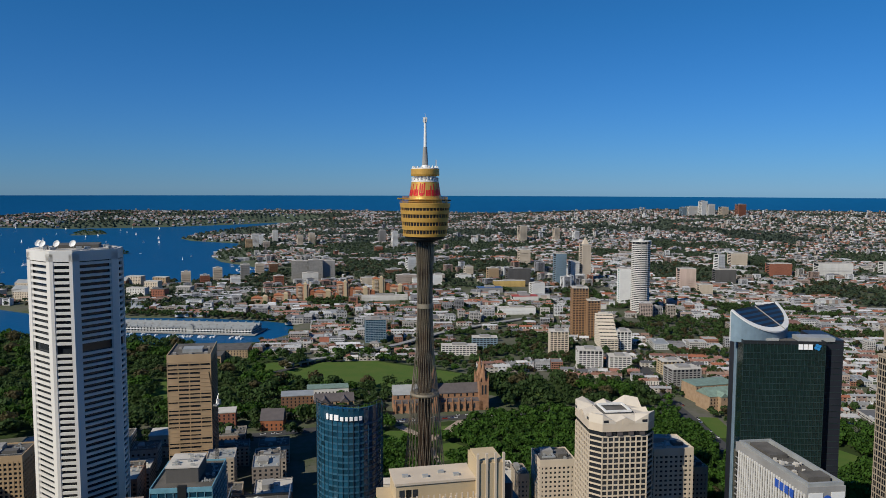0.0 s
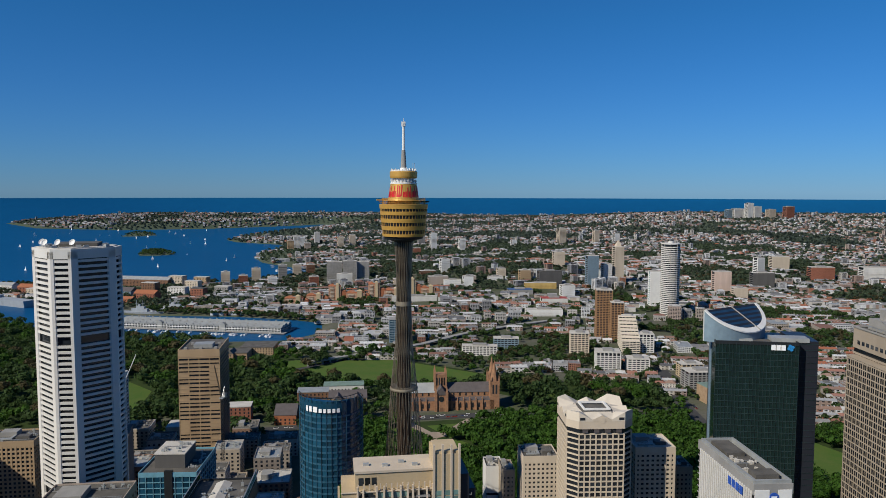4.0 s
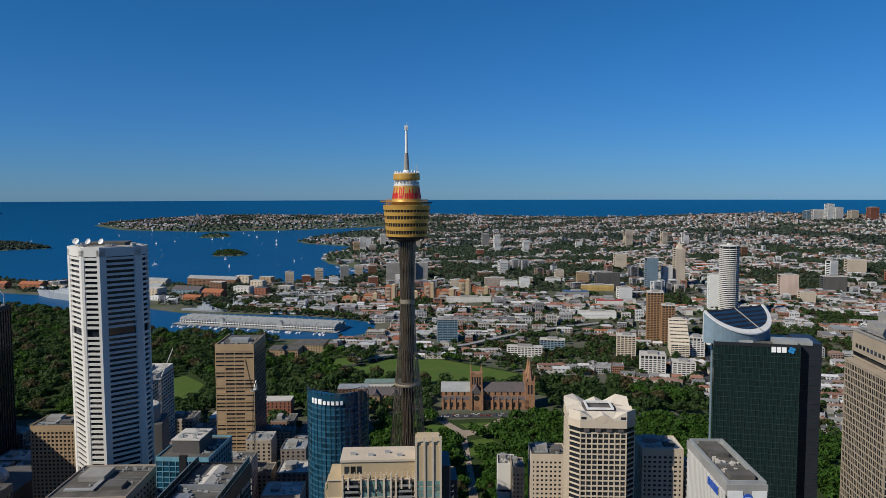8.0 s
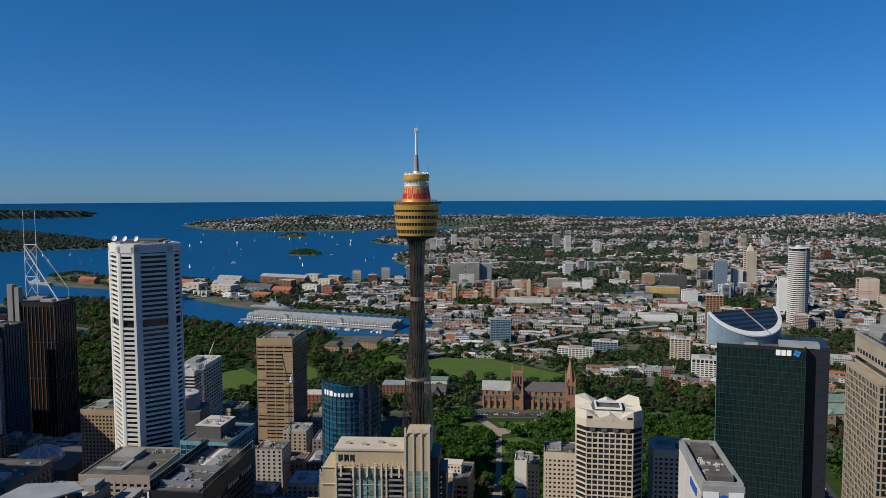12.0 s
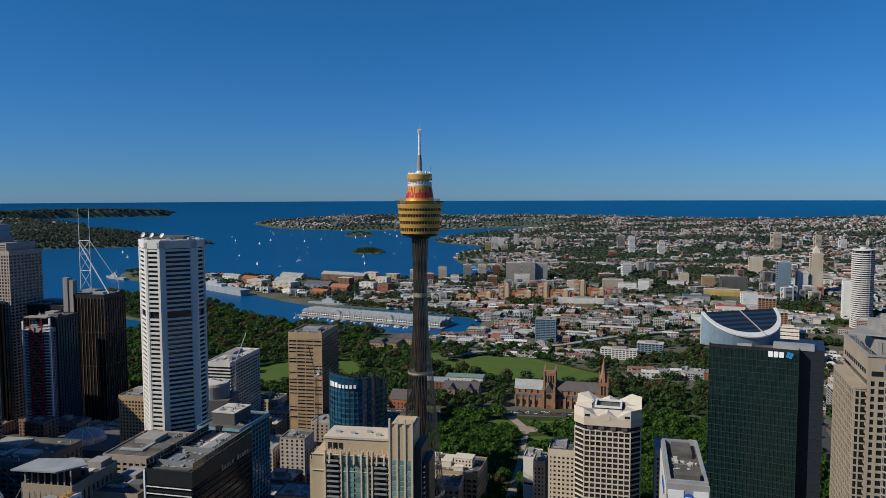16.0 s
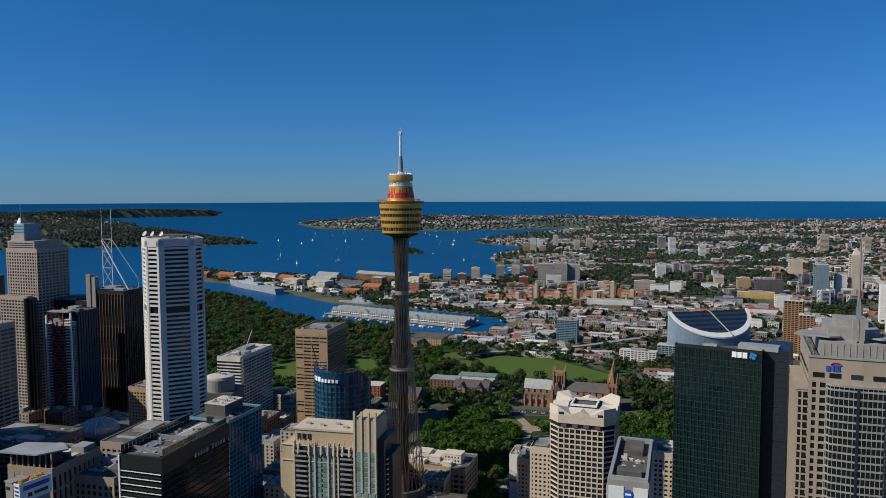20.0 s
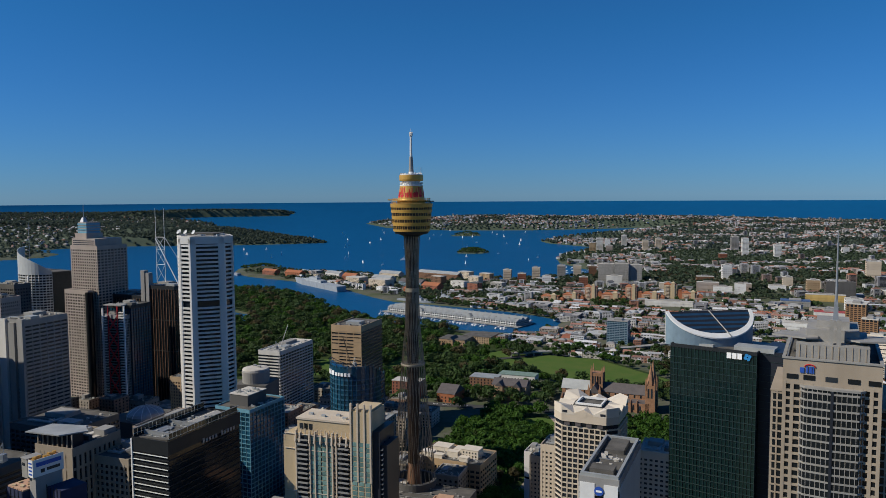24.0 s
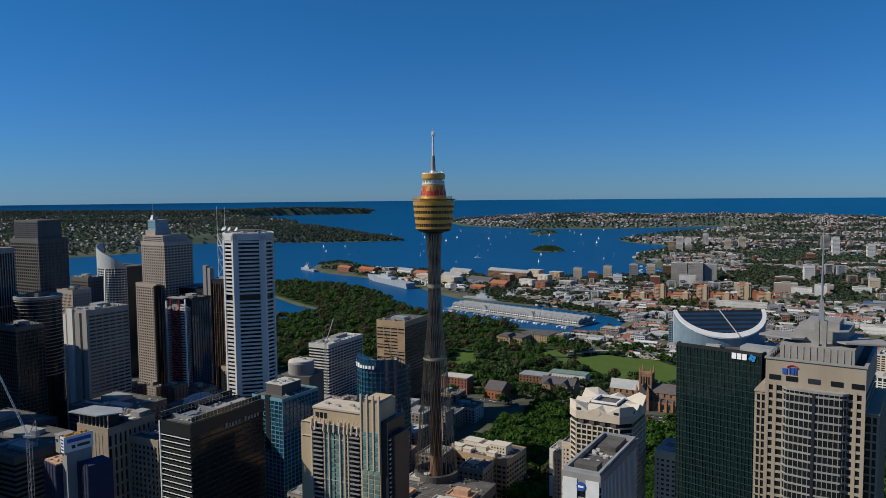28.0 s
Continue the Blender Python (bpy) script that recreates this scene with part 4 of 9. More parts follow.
def round_blue_tower():
    """Curved blue glass tower; its top is cut on the slant towards the back."""
    ob = thing("office_tower", -48.3, 9.2, 0, -8, "curved blue glass office tower with a sign at its head", "office tower")
    n = 40
    plan = lambda r: [((r + 0.0) * math.cos(2 * math.pi * i / n), (r * 1.15) * math.sin(2 * math.pi * i / n)) for i in range(n)]
    R, z1 = 21.3, 148.5
    slant = lambda p: z1 - max(0.0, (p[1] + 4) * 0.5 + max(0.0, p[0]) * 0.25)
    part("core", Mb().prism(plan(R - 0.4), 2, z1, [(p[0], p[1], slant(p) - 1.0) for p in plan(R - 0.4)]), "blueglass", ob, "blue glass wall")
    fh = 3.9
    for k in range(32):
        z = z1 - 12 - fh * k
        if z < 6:
            break
        run = [(10 + j) % n for j in range(n)]
        run = [j for j in run if slant(plan(R)[j]) > z + 1]
        full = len(run) == n
        part("floor_band", Mb().band([plan(R)[j] for j in run], [plan(R - 0.35)[j] for j in run], z, z + 1.1, full), "bluespan", ob)
    for i in range(n):
        p = plan(R + 0.1)[i]
        top = slant(p)
        part("mullion", Mb().box(p[0] - 0.12, p[1] - 0.12, 6, p[0] + 0.12, p[1] + 0.12, top + 1.6), "bluespan" if i % 2 else "darkmetal", ob)
    # lit and dark panes on the front
    rr = random.Random(4)
    pm = Mb().box(-1.55, 0, 0.7, 1.55, 0.12, 3.7).mesh("pane", "bluepane")
    for k in range(0, 15):
        z = z1 - 12 - fh * k
        for i in range(21, 34):
            a = 2 * math.pi * (i + 0.5) / n
            px, py = (R - 0.28) * math.cos(a), (R - 0.28) * 1.15 * math.sin(a)
            put("pane", pm, ob, px, py, z, math.degrees(math.atan2(py / 1.15 ** 2, px)) + 90)
    crown = Mb()
    pts = plan(R + 0.2)
    for i in range(n):
        p, q = pts[i], pts[(i + 1) % n]
        crown.rod((*p, slant(p) + 1.5), (*q, slant(q) + 1.5), 0.25, 4)
    part("crown_rail", crown, "darkmetal", ob)
    sel = range(21, 35)
    part("sign_panel", Mb().band([plan(R + 0.25)[j] for j in sel], [plan(R)[j] for j in sel], z1 - 8.6, z1 - 2.4, False), "blueglass", ob, "dark band behind the sign")
    # the sign's letters stand as plain white bars of their size
    sizes = [1.5, 1.8, 2.6, 1.8, 1.5, 1.8, 1.7, 1.7]
    a = radians(223)
    for k, s_ in enumerate(sizes):
        hgt = 3.5 if k in (0, 1, 2) else 2.5
        a2 = a + s_ / 22 * 1.1
        q = [((R + 0.75) * math.cos(t), (R + 0.75) * 1.15 * math.sin(t)) for t in (a, a2)]
        back = [((R + 0.3) * math.cos(t), (R + 0.3) * 1.15 * math.sin(t)) for t in (a2, a)]
        part("sign_bar", Mb().prism(q + back, z1 - 8.2, z1 - 8.2 + hgt), "whitesign", ob, "white bar of the sign")
        a = a2 + 0.05
    return ob


round_blue_tower()


def beige_apartments():
    x, y, yaw = -61, -111, -8
    ob = thing("apartment_tower", x, y, 0, yaw, "beige stepped apartment tower with green glass bays and balconies", "apartment tower")
    W, d, P = 63, 26, 14
    part("body", Mb().box(0.8, 0.8, 4, W - P, d, 126).box(8, 4, 126, W - P + 0.4, d - 2, 135), "beige", ob)
    part("pylon", Mb().box(W - P, -0.8, 4, W, d - 6, 145).box(W - P + 0.8, -0.2, 145, W - 0.8, d - 8, 146.4), "beige", ob, "taller beige corner pylon")
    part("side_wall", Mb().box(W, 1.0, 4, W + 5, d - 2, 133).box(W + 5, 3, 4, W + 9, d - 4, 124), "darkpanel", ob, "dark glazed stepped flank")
    part("roof_slab", Mb().box(7.4, 3.4, 135, W - P + 0.6, d - 1.4, 136.2), "cream", ob)
    part("left_shoulder", Mb().box(-1.0, 1.5, 4, 8, d - 2, 121), "beige", ob)
    fin = Mb().box(-0.45, -0.7, 4, 0.45, 0.6, 129).mesh("fin", "cream")
    for xx in (9, 19, 22.8, 31.5, 35.2, 38, 48.4):
        put("fin", fin, ob, xx, 0.4)
    tall_fin = Mb().box(-0.55, -0.8, 100, 0.55, 0.7, 150).mesh("fin", "cream")
    for xx in (W - P, W - 9.4, W - 4.8, W - 0.5):
        put("fin", tall_fin, ob, xx, -0.6)
    fh = 3.15
    bay = Mb().box(-1.7, -0.25, 0.25, 1.7, 0.4, fh - 0.35).mesh("window", "tealpane")
    small = Mb().box(-0.75, -0.12, 0.5, 0.75, 0.3, 2.5).mesh("window", "pane")
    slab = Mb().box(-3.6, -1.7, 0, 3.6, 0.5, 0.3).box(-3.6, -1.7, 0.3, 3.6, -1.55, 1.2).mesh("balcony", "concrete_grey")
    dark = Mb().box(-3.2, -0.1, 0.35, 3.2, 0.4, 2.9).mesh("window", "pane")
    for k in range(26):
        z = 122.5 - fh * k
        if z < 45:
            break
        for xx in (20.9, 25, 29.3, 33.4):
            put("window", bay, ob, xx, 0.7, z)
        for xx in (2.2, 6.0):
            if z < 118:
                put("window", small, ob, xx, 1.45, z)
        for xx in (W - 11.7, W - 7.1, W - 2.7):
            put("window", bay, ob, xx, -0.75, z)
        for xx in (14, 43.2):
            if k < 18:
                put("balcony", slab, ob, xx, 0.6, z)
                put("window", dark, ob, xx, 0.75, z)
            else:
                for o in (-2.2, 0, 2.2):
                    put("window", small, ob, xx + o, 0.75, z)
    for xx in (10.3, 17.7, 27.1, 36.6, 39.2, 47.2):
        col_m = Mb()
        for k in range(24):
            col_m.box(xx - 0.5, 0.55, 122.7 - fh * k, xx + 0.5, 0.95, 124.5 - fh * k)
        part("window_column", col_m, "pane", ob)["kind"] = "stuff"
    ledge = Mb().box(0.4, -0.15, 0, W - P, 0.9, 0.35).mesh("ledge", "cream")
    for zz in (126.0, 116.2, 88.0, 60.0):
        put("ledge", ledge, ob, 0, 0.3, zz)
    sidew = Mb().box(-0.1, -0.9, 0.5, 0.15, 0.9, 2.4).mesh("window", "pane")
    for k in range(26):
        z = 122.5 - fh * k
        for yy in (8, 16):
            put("window", sidew, ob, W + 5, yy, z)
    po = Mb().box(-0.3, -0.3, 124, 0.3, 0.3, 130).mesh("terrace_post", "cream")
    for k in range(14):
        put("terrace_post", po, ob, 9.5 + k * 2.9, 1.2)
    tw = Mb().box(-1.3, -0.1, 128.5, 1.3, 0.2, 132.5).mesh("window", "pane")
    for k in range(3):
        put("window", tw, ob, 11 + k * 3.4, 3.95)
    rail = Mb().box(-0.2, -3.4, 0, 1.6, 3.4, 0.3).box(1.45, -3.4, 0.3, 1.6, 3.4, 1.2).mesh("balcony", "concrete_grey")
    for k in range(22):
        put("balcony", rail, ob, W + 5, 4.8, 121 - fh * k)
    bracket = Mb().prism([(-0.5, -1.6), (0.5, -1.6), (0.5, 0.6), (-0.5, 0.6)], 121.5, 127.5, [(-0.4, -0.6), (0.4, -0.6), (0.4, 0.6), (-0.4, 0.6)]).mesh("bracket", "cream")
    for xx in (9, 12, 19, 22.8, 27.1, 31.5, 35.2, 38, 41, 45.4, 48.4):
        put("bracket", bracket, ob, xx, 0.2)
    parapet_post = Mb().box(-0.35, -0.35, 121, 0.35, 0.35, 124.5).mesh("terrace_post", "cream")
    for k in range(4):
        put("terrace_post", parapet_post, ob, -0.4 + k * 2.6, 1.6)
    part("roof_garden", Mb().box(0, 3, 121, 7, 22, 122.6), "figleaf", ob, "planted shoulder terrace")
    unit = Mb().box(-1.5, -1, 0, 1.5, 1, 1.2).mesh("roof_unit", "metalroof")
    for px, py in ((14, 12), (24, 10), (33, 14), (40, 9)):
        put("roof_unit", unit, ob, px, py, 136.2)


beige_apartments()


def sail_tower():
    """Dark green glass slab with a sail-shaped white crown."""
    x, y, yaw = 183.7, -86, -25
    w, d, z = 50.5, 18, 187
    ob = thing("office_tower", x, y, 0, yaw, "dark green glass office tower under a white sail-shaped crown", "office tower")
    part("core", Mb().box(0.3, 0.3, 2, w, d, z - 1), "greenglass", ob, "dark green curtain wall")
    part("side_strip", Mb().box(-0.15, 13, 2, 0.3, 17.5, z + 0.5), "greyblue", ob, "pale blue edge strip")
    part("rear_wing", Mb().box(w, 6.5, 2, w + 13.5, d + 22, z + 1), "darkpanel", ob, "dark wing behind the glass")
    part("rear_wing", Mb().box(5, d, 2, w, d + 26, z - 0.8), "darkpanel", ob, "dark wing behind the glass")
    sl = Mb().box(0, 0, 0, 13.6, 0.3, 0.2).mesh("louvre", "greenline")
    for k in range(44):
        put("louvre", sl, ob, w, 6.25, 14 + k * 4)
    fh = 3.9
    line = Mb().box(0.1, -0.05, 0, w, 0.35, 0.4).mesh("floor_line", "greenline")
    zs = [z - 3 - fh * (k + 1) for k in range(44)]
    for zz in zs:
        put("floor_line", line, ob, 0, 0.02, zz)
    nx = 24
    mul = Mb().box(-0.1, -0.12, 4, 0.1, 0.32, z).mesh("mullion", "greenline")
    for i in range(nx + 1):
        put("mullion", mul, ob, 0.15 + (w - 0.3) * i / nx, 0)
    pm = Mb().box(-0.95, 0.18, 0.6, 0.95, 0.28, fh - 0.1).mesh("pane", "greenpane")
    k = 0
    for zz in zs:
        for i in range(nx):
            if k < 192:
                put("pane", pm, ob, 0.15 + (w - 0.3) * (i + 0.5) / nx, 0, zz)
                k += 1
    part("parapet", Mb().box(0, 0, z - 1, w, 0.5, z + 1.2).box(0, 0.5, z - 1, 0.5, d, z + 1.2).box(w - 0.5, 0.5, z - 1, w, d, z + 1.2), "darkmetal", ob)
    part("roof", Mb().box(0.5, 0.5, z - 1, w - 0.5, d - 0.5, z - 0.5), "roofgrey", ob)
    # crown: half a drum cut by a slanting plane, high along its straight back, with a slatted lid
    base = pose(15.0, 26.8, 0, 0, 0, 42.5)
    rx, ry, hi, lo = 28.2, 18.0, z + 18.6, z + 4.6
    n = 26
    arc = [(rx * math.cos(math.pi + math.pi * i / n), ry * math.sin(math.pi + math.pi * i / n)) for i in range(n + 1)]
    inn = [(a * 0.97, b * 0.96) for a, b in arc]
    cut = lambda p: hi + (hi - lo) * p[1] / ry
    part("sail_wall", Mb().band(arc, inn, z - 1.0, [cut(p) for p in arc], False), "greyblue", ob, "blue-grey curved drum wall").matrix_basis = base
    part("back_wall", Mb().box(-rx, 0, z - 1, rx, 0.8, hi), "sailpanel", ob).matrix_basis = base
    lip = Mb()
    out = [(a * 1.01, b * 1.03) for a, b in arc]
    wide = [(a * 0.93, b * 0.86) for a, b in arc]
    k0 = len(lip.v)
    for o, q in zip(out, wide):
        lip.v += [(*o, cut(o) + 0.1), (*o, cut(o) + 0.9), (*q, cut(q) + 0.9), (*q, cut(q) + 0.1)]
    for i in range(n):
        a, c = 4 * i, 4 * (i + 1)
        lip.f += [(a + j, c + j, c + (j + 1) % 4, a + (j + 1) % 4) for j in range(4)]
    part("sail_rim", lip, "white", ob, "broad pale rim of the sail").matrix_basis = base
    ns = 11
    for k in range(ns):
        y0, y1 = -ry * 0.88 * k / ns, -ry * 0.88 * (k + 1) / ns + 0.25
        x0, x1 = rx * 0.94 * math.sqrt(1 - (y0 / (ry * 0.9)) ** 2), rx * 0.94 * math.sqrt(max(0.0, 1 - (y1 / (ry * 0.9)) ** 2))
        z0_, z1_ = cut((0, y0)) + 0.35, cut((0, y1)) + 0.1
        mb = Mb()
        mb.v = [(-x0, y0, z0_), (x0, y0, z0_), (x1, y1, z1_), (-x1, y1, z1_), (-x0, y0, z0_ - 0.5), (x0, y0, z0_ - 0.5), (x1, y1, z1_ - 0.5), (-x1, y1, z1_ - 0.5)]
        mb.f = [(3, 2, 1, 0), (4, 5, 6, 7), (0, 1, 5, 4), (1, 2, 6, 5), (2, 3, 7, 6), (3, 0, 4, 7)]
        part("lid_slat", mb, "lidblue" if k % 2 else "darkpanel", ob).matrix_basis = base
    part("lid_rib", Mb().rod((0, 0, hi + 0.6), (6, -ry, lo + 1.2), 0.38, 6), "palepanel", ob, "white rib across the lid").matrix_basis = base
    part("plant_room", Mb().box(36, 6, z, w + 8, 17, z + 2.6), "metalroof", ob)
    part("plant_room", Mb().box(4, 6, z, 24, 9, z + 1.4), "metalroof", ob)
    for k, (px, ww) in enumerate(((35.0, 2.6), (38.0, 2.4), (41.0, 2.6))):
        part("sign_bar", Mb().box(px - ww / 2, -0.5, z - 4.0, px + ww / 2, -0.15, z - 0.6), "whitesign", ob, "white bar of the sign")
    for k in range(4):
        a = k * math.pi / 2 + 0.4
        part("sign_petal", Mb().ring(0, 0, [(1.0, -0.15), (1.0, 0.15)], 10).mesh("sign_petal", "cyan"), None, ob, "light blue petal of the sign").matrix_basis = pose(45.4 + 1.25 * math.cos(a), -0.35, z - 2.3 + 1.25 * math.sin(a), 90, 0, 0)
    return ob


sail_tower()


def cream_octagon_tower():
    x, y, yaw = 137, -14, -14
    ob = thing("office_tower", x, y, 0, yaw, "cream precast octagonal office tower with a folded white roof", "office tower")
    hw, c, z = 23.0, 7.3, 119.5
    pl = lambda h, k: [(-h + k, -h), (h - k, -h), (h, -h + k), (h, h - k), (h - k, h), (-h + k, h), (-h, h - k), (-h, -h + k)]
    part("core", Mb().prism(pl(hw - 0.6, c), 2, z), "window", ob)
    fh = 3.75
    n = 29
    bandm = Mb()
    o, i_ = pl(hw, c), pl(hw - 0.7, c - 0.2)
    bandm.band(o, i_, 0, 0.95)
    me = bandm.mesh("spandrel", "cream")
    for k in range(n):
        put("spandrel", me, ob, 0, 0, z - fh * (k + 1) - 0.4)
    pm = Mb().box(-0.42, -0.1, 4, 0.42, 0.6, z - 3.6).mesh("pier", "cream")
    fx = [-hw + c + (2 * hw - 2 * c) * k / 8 for k in range(9)]
    for k, xx in enumerate(fx):
        put("pier", pm, ob, xx, -hw)
        put("pier", pm, ob, hw, xx, 0, 90)
        put("pier", pm, ob, -hw, xx, 0, -90)
    pane = Mb().box(-1.5, 0, 0, 1.5, 0.1, fh - 1.0).mesh("pane", "pane")
    for k in range(22):
        for j in range(8):
            put("pane", pane, ob, (fx[j] + fx[j + 1]) / 2, -hw + 0.5, z - fh * (k + 1) + 0.57)
    hood = Mb().box(-1.9, -0.9, 0, 1.9, 0.4, 0.3).box(-1.9, -0.9, -2.0, 1.9, -0.75, 0.3).mesh("awning", "slate")
    for j in range(4):
        put("awning", hood, ob, -hw + c + (2 * hw - 2 * c) * (j + 0.5) / 4, -hw, z - 0.5)
    part("cornice", Mb().prism(pl(hw + 0.3, c), z, z + 5.4), "cream", ob)
    # folded roof: a gable over each side, and a raised ear over each cut corner
    for k in range(4):
        a = math.radians(90 * k)
        rot = lambda p: (p[0] * math.cos(a) - p[1] * math.sin(a), p[0] * math.sin(a) + p[1] * math.cos(a), p[2])
        e = hw + 0.3
        gx, v, ear, low, top = e - c, (e - c) * 0.42, z + 11.8, z + 6.6, z + 9.6
        part("gable", Mb().poly([rot(p) for p in ((-v, -e, z + 5.3), (v, -e, z + 5.3), (v, -e, low), (0, -e, top), (-v, -e, low))]), "cream", ob, "cream gable with a round panel")
        wedge = Mb()
        for q in (-1, 1):
            wedge.poly([rot(p) for p in ((q * v, -e, z + 5.3), (q * gx, -e, z + 5.3), (q * gx, -e, ear), (q * v, -e, low))])
        wedge.poly([rot(p) for p in ((gx, -e, z + 5.3), (e, -gx, z + 5.3), (e, -gx, ear), (gx, -e, ear))])
        part("ear_wall", wedge, "creamwhite", ob, "pale raised corner wall")
        slot = Mb()
        for q in (-1, 1):
            slot.prism([rot(p)[:2] for p in ((q * (gx - 4.2), -e - 0.1, 0), (q * (gx - 0.6), -e - 0.1, 0), (q * (gx - 0.6), -e + 0.3, 0), (q * (gx - 4.2), -e + 0.3, 0))], z + 6.2, z + 8.0)
        part("ear_louvre", slot, "darkpanel", ob, "dark louvre under the raised corner")
        mb = Mb()
        inn = 11.0
        for q in (-1, 1):
            mb.poly([rot(p) for p in ((q * gx, -e, ear), (q * v, -e, low), (q * inn, -inn, z + 8.4))])
            mb.poly([rot(p) for p in ((q * v, -e, low), (0, -e, top), (0, -12, z + 8.8), (q * inn, -inn, z + 8.4))])
        mb.poly([rot(p) for p in ((gx, -e, ear), (e, -gx, ear), (inn, -inn, z + 8.4))])
        part("roof_fold", mb, "creamwhite", ob, "pale cream folded roof plane")
        disc = Mb().ring(0, 0, [(2.3, -0.1), (2.3, 0.12)], 16).mesh("disc", "cream")
        d = put("disc", disc, ob)
        d.matrix_basis = Matrix.Rotation(a, 4, "Z") @ pose(0, -e - 0.05, z + 6.0, 90, 0, 0)
    part("roof_well", Mb().prism(pl(12.5, 2.0), z + 7.4, z + 8.3), "roofgrey", ob)
    part("roof_frame", Mb().box(-9.5, -9.5, 0, 9.5, -8.3, 1.4).box(-9.5, 8.3, 0, 9.5, 9.5, 1.4).box(-9.5, -8.3, 0, -8.3, 8.3, 1.4).box(8.3, -8.3, 0, 9.5, 8.3, 1.4).mesh("roof_frame", "white"), None, ob).location = (0, 0, z + 9)
    return ob


cream_octagon_tower()


def window_wing(ob, x0, y0, x1, y1, z0, z1, wall, step, fh=3.7):
    """A stepped wing with a grid of paired windows: dark core, floor bands, piers and thin mullions."""
    part("wing_core", Mb().box(x0 + 0.14, y0 + 0.3, z0, x1 - 0.14, y1 - 0.3, z1), "blackglass", ob, "dark glazing of the stepped wing")
    o = [(x0, y0), (x1, y0), (x1, y1), (x0, y1)]
    q = [(x0 + 0.3, y0 + 0.4), (x1 - 0.3, y0 + 0.4), (x1 - 0.3, y1 - 0.4), (x0 + 0.3, y1 - 0.4)]
    bd = Mb().band(o, q, 0, 0.75).mesh("spandrel", wall)
    for k in range(int((z1 - z0) / fh)):
        put("spandrel", bd, ob, 0, 0, z1 - 1.1 - fh * k)
    n = max(1, round((y1 - y0) / step))
    out = x0 - 0.08 if x0 < 0 else x1 - 0.92
    pr = Mb().box(out, -0.32, z0, out + 1.0, 0.32, z1).mesh("pier", wall)
    mu = Mb().box(out + 0.1, -0.14, z0, out + 0.9, 0.14, z1).mesh("mullion", wall)
    fr = Mb().box(-0.35, y0 - 0.1, z0, 0.35, y0 + 0.6, z1).mesh("pier", wall)
    put("pier", fr, ob, (x0 + x1) / 2)
    for i in range(n + 1):
        put("pier", pr, ob, 0, min(max(y0 + (y1 - y0) * i / n, y0 + 0.6), y1 - 0.6))
    for i in range(n):
        put("mullion", mu, ob, 0, y0 + (y1 - y0) * (i + 0.5) / n)
    part("wing_roof", Mb().box(x0 - 0.3, y0 - 0.3, z1, x1, y1 + 0.3, z1 + 0.8), wall, ob)


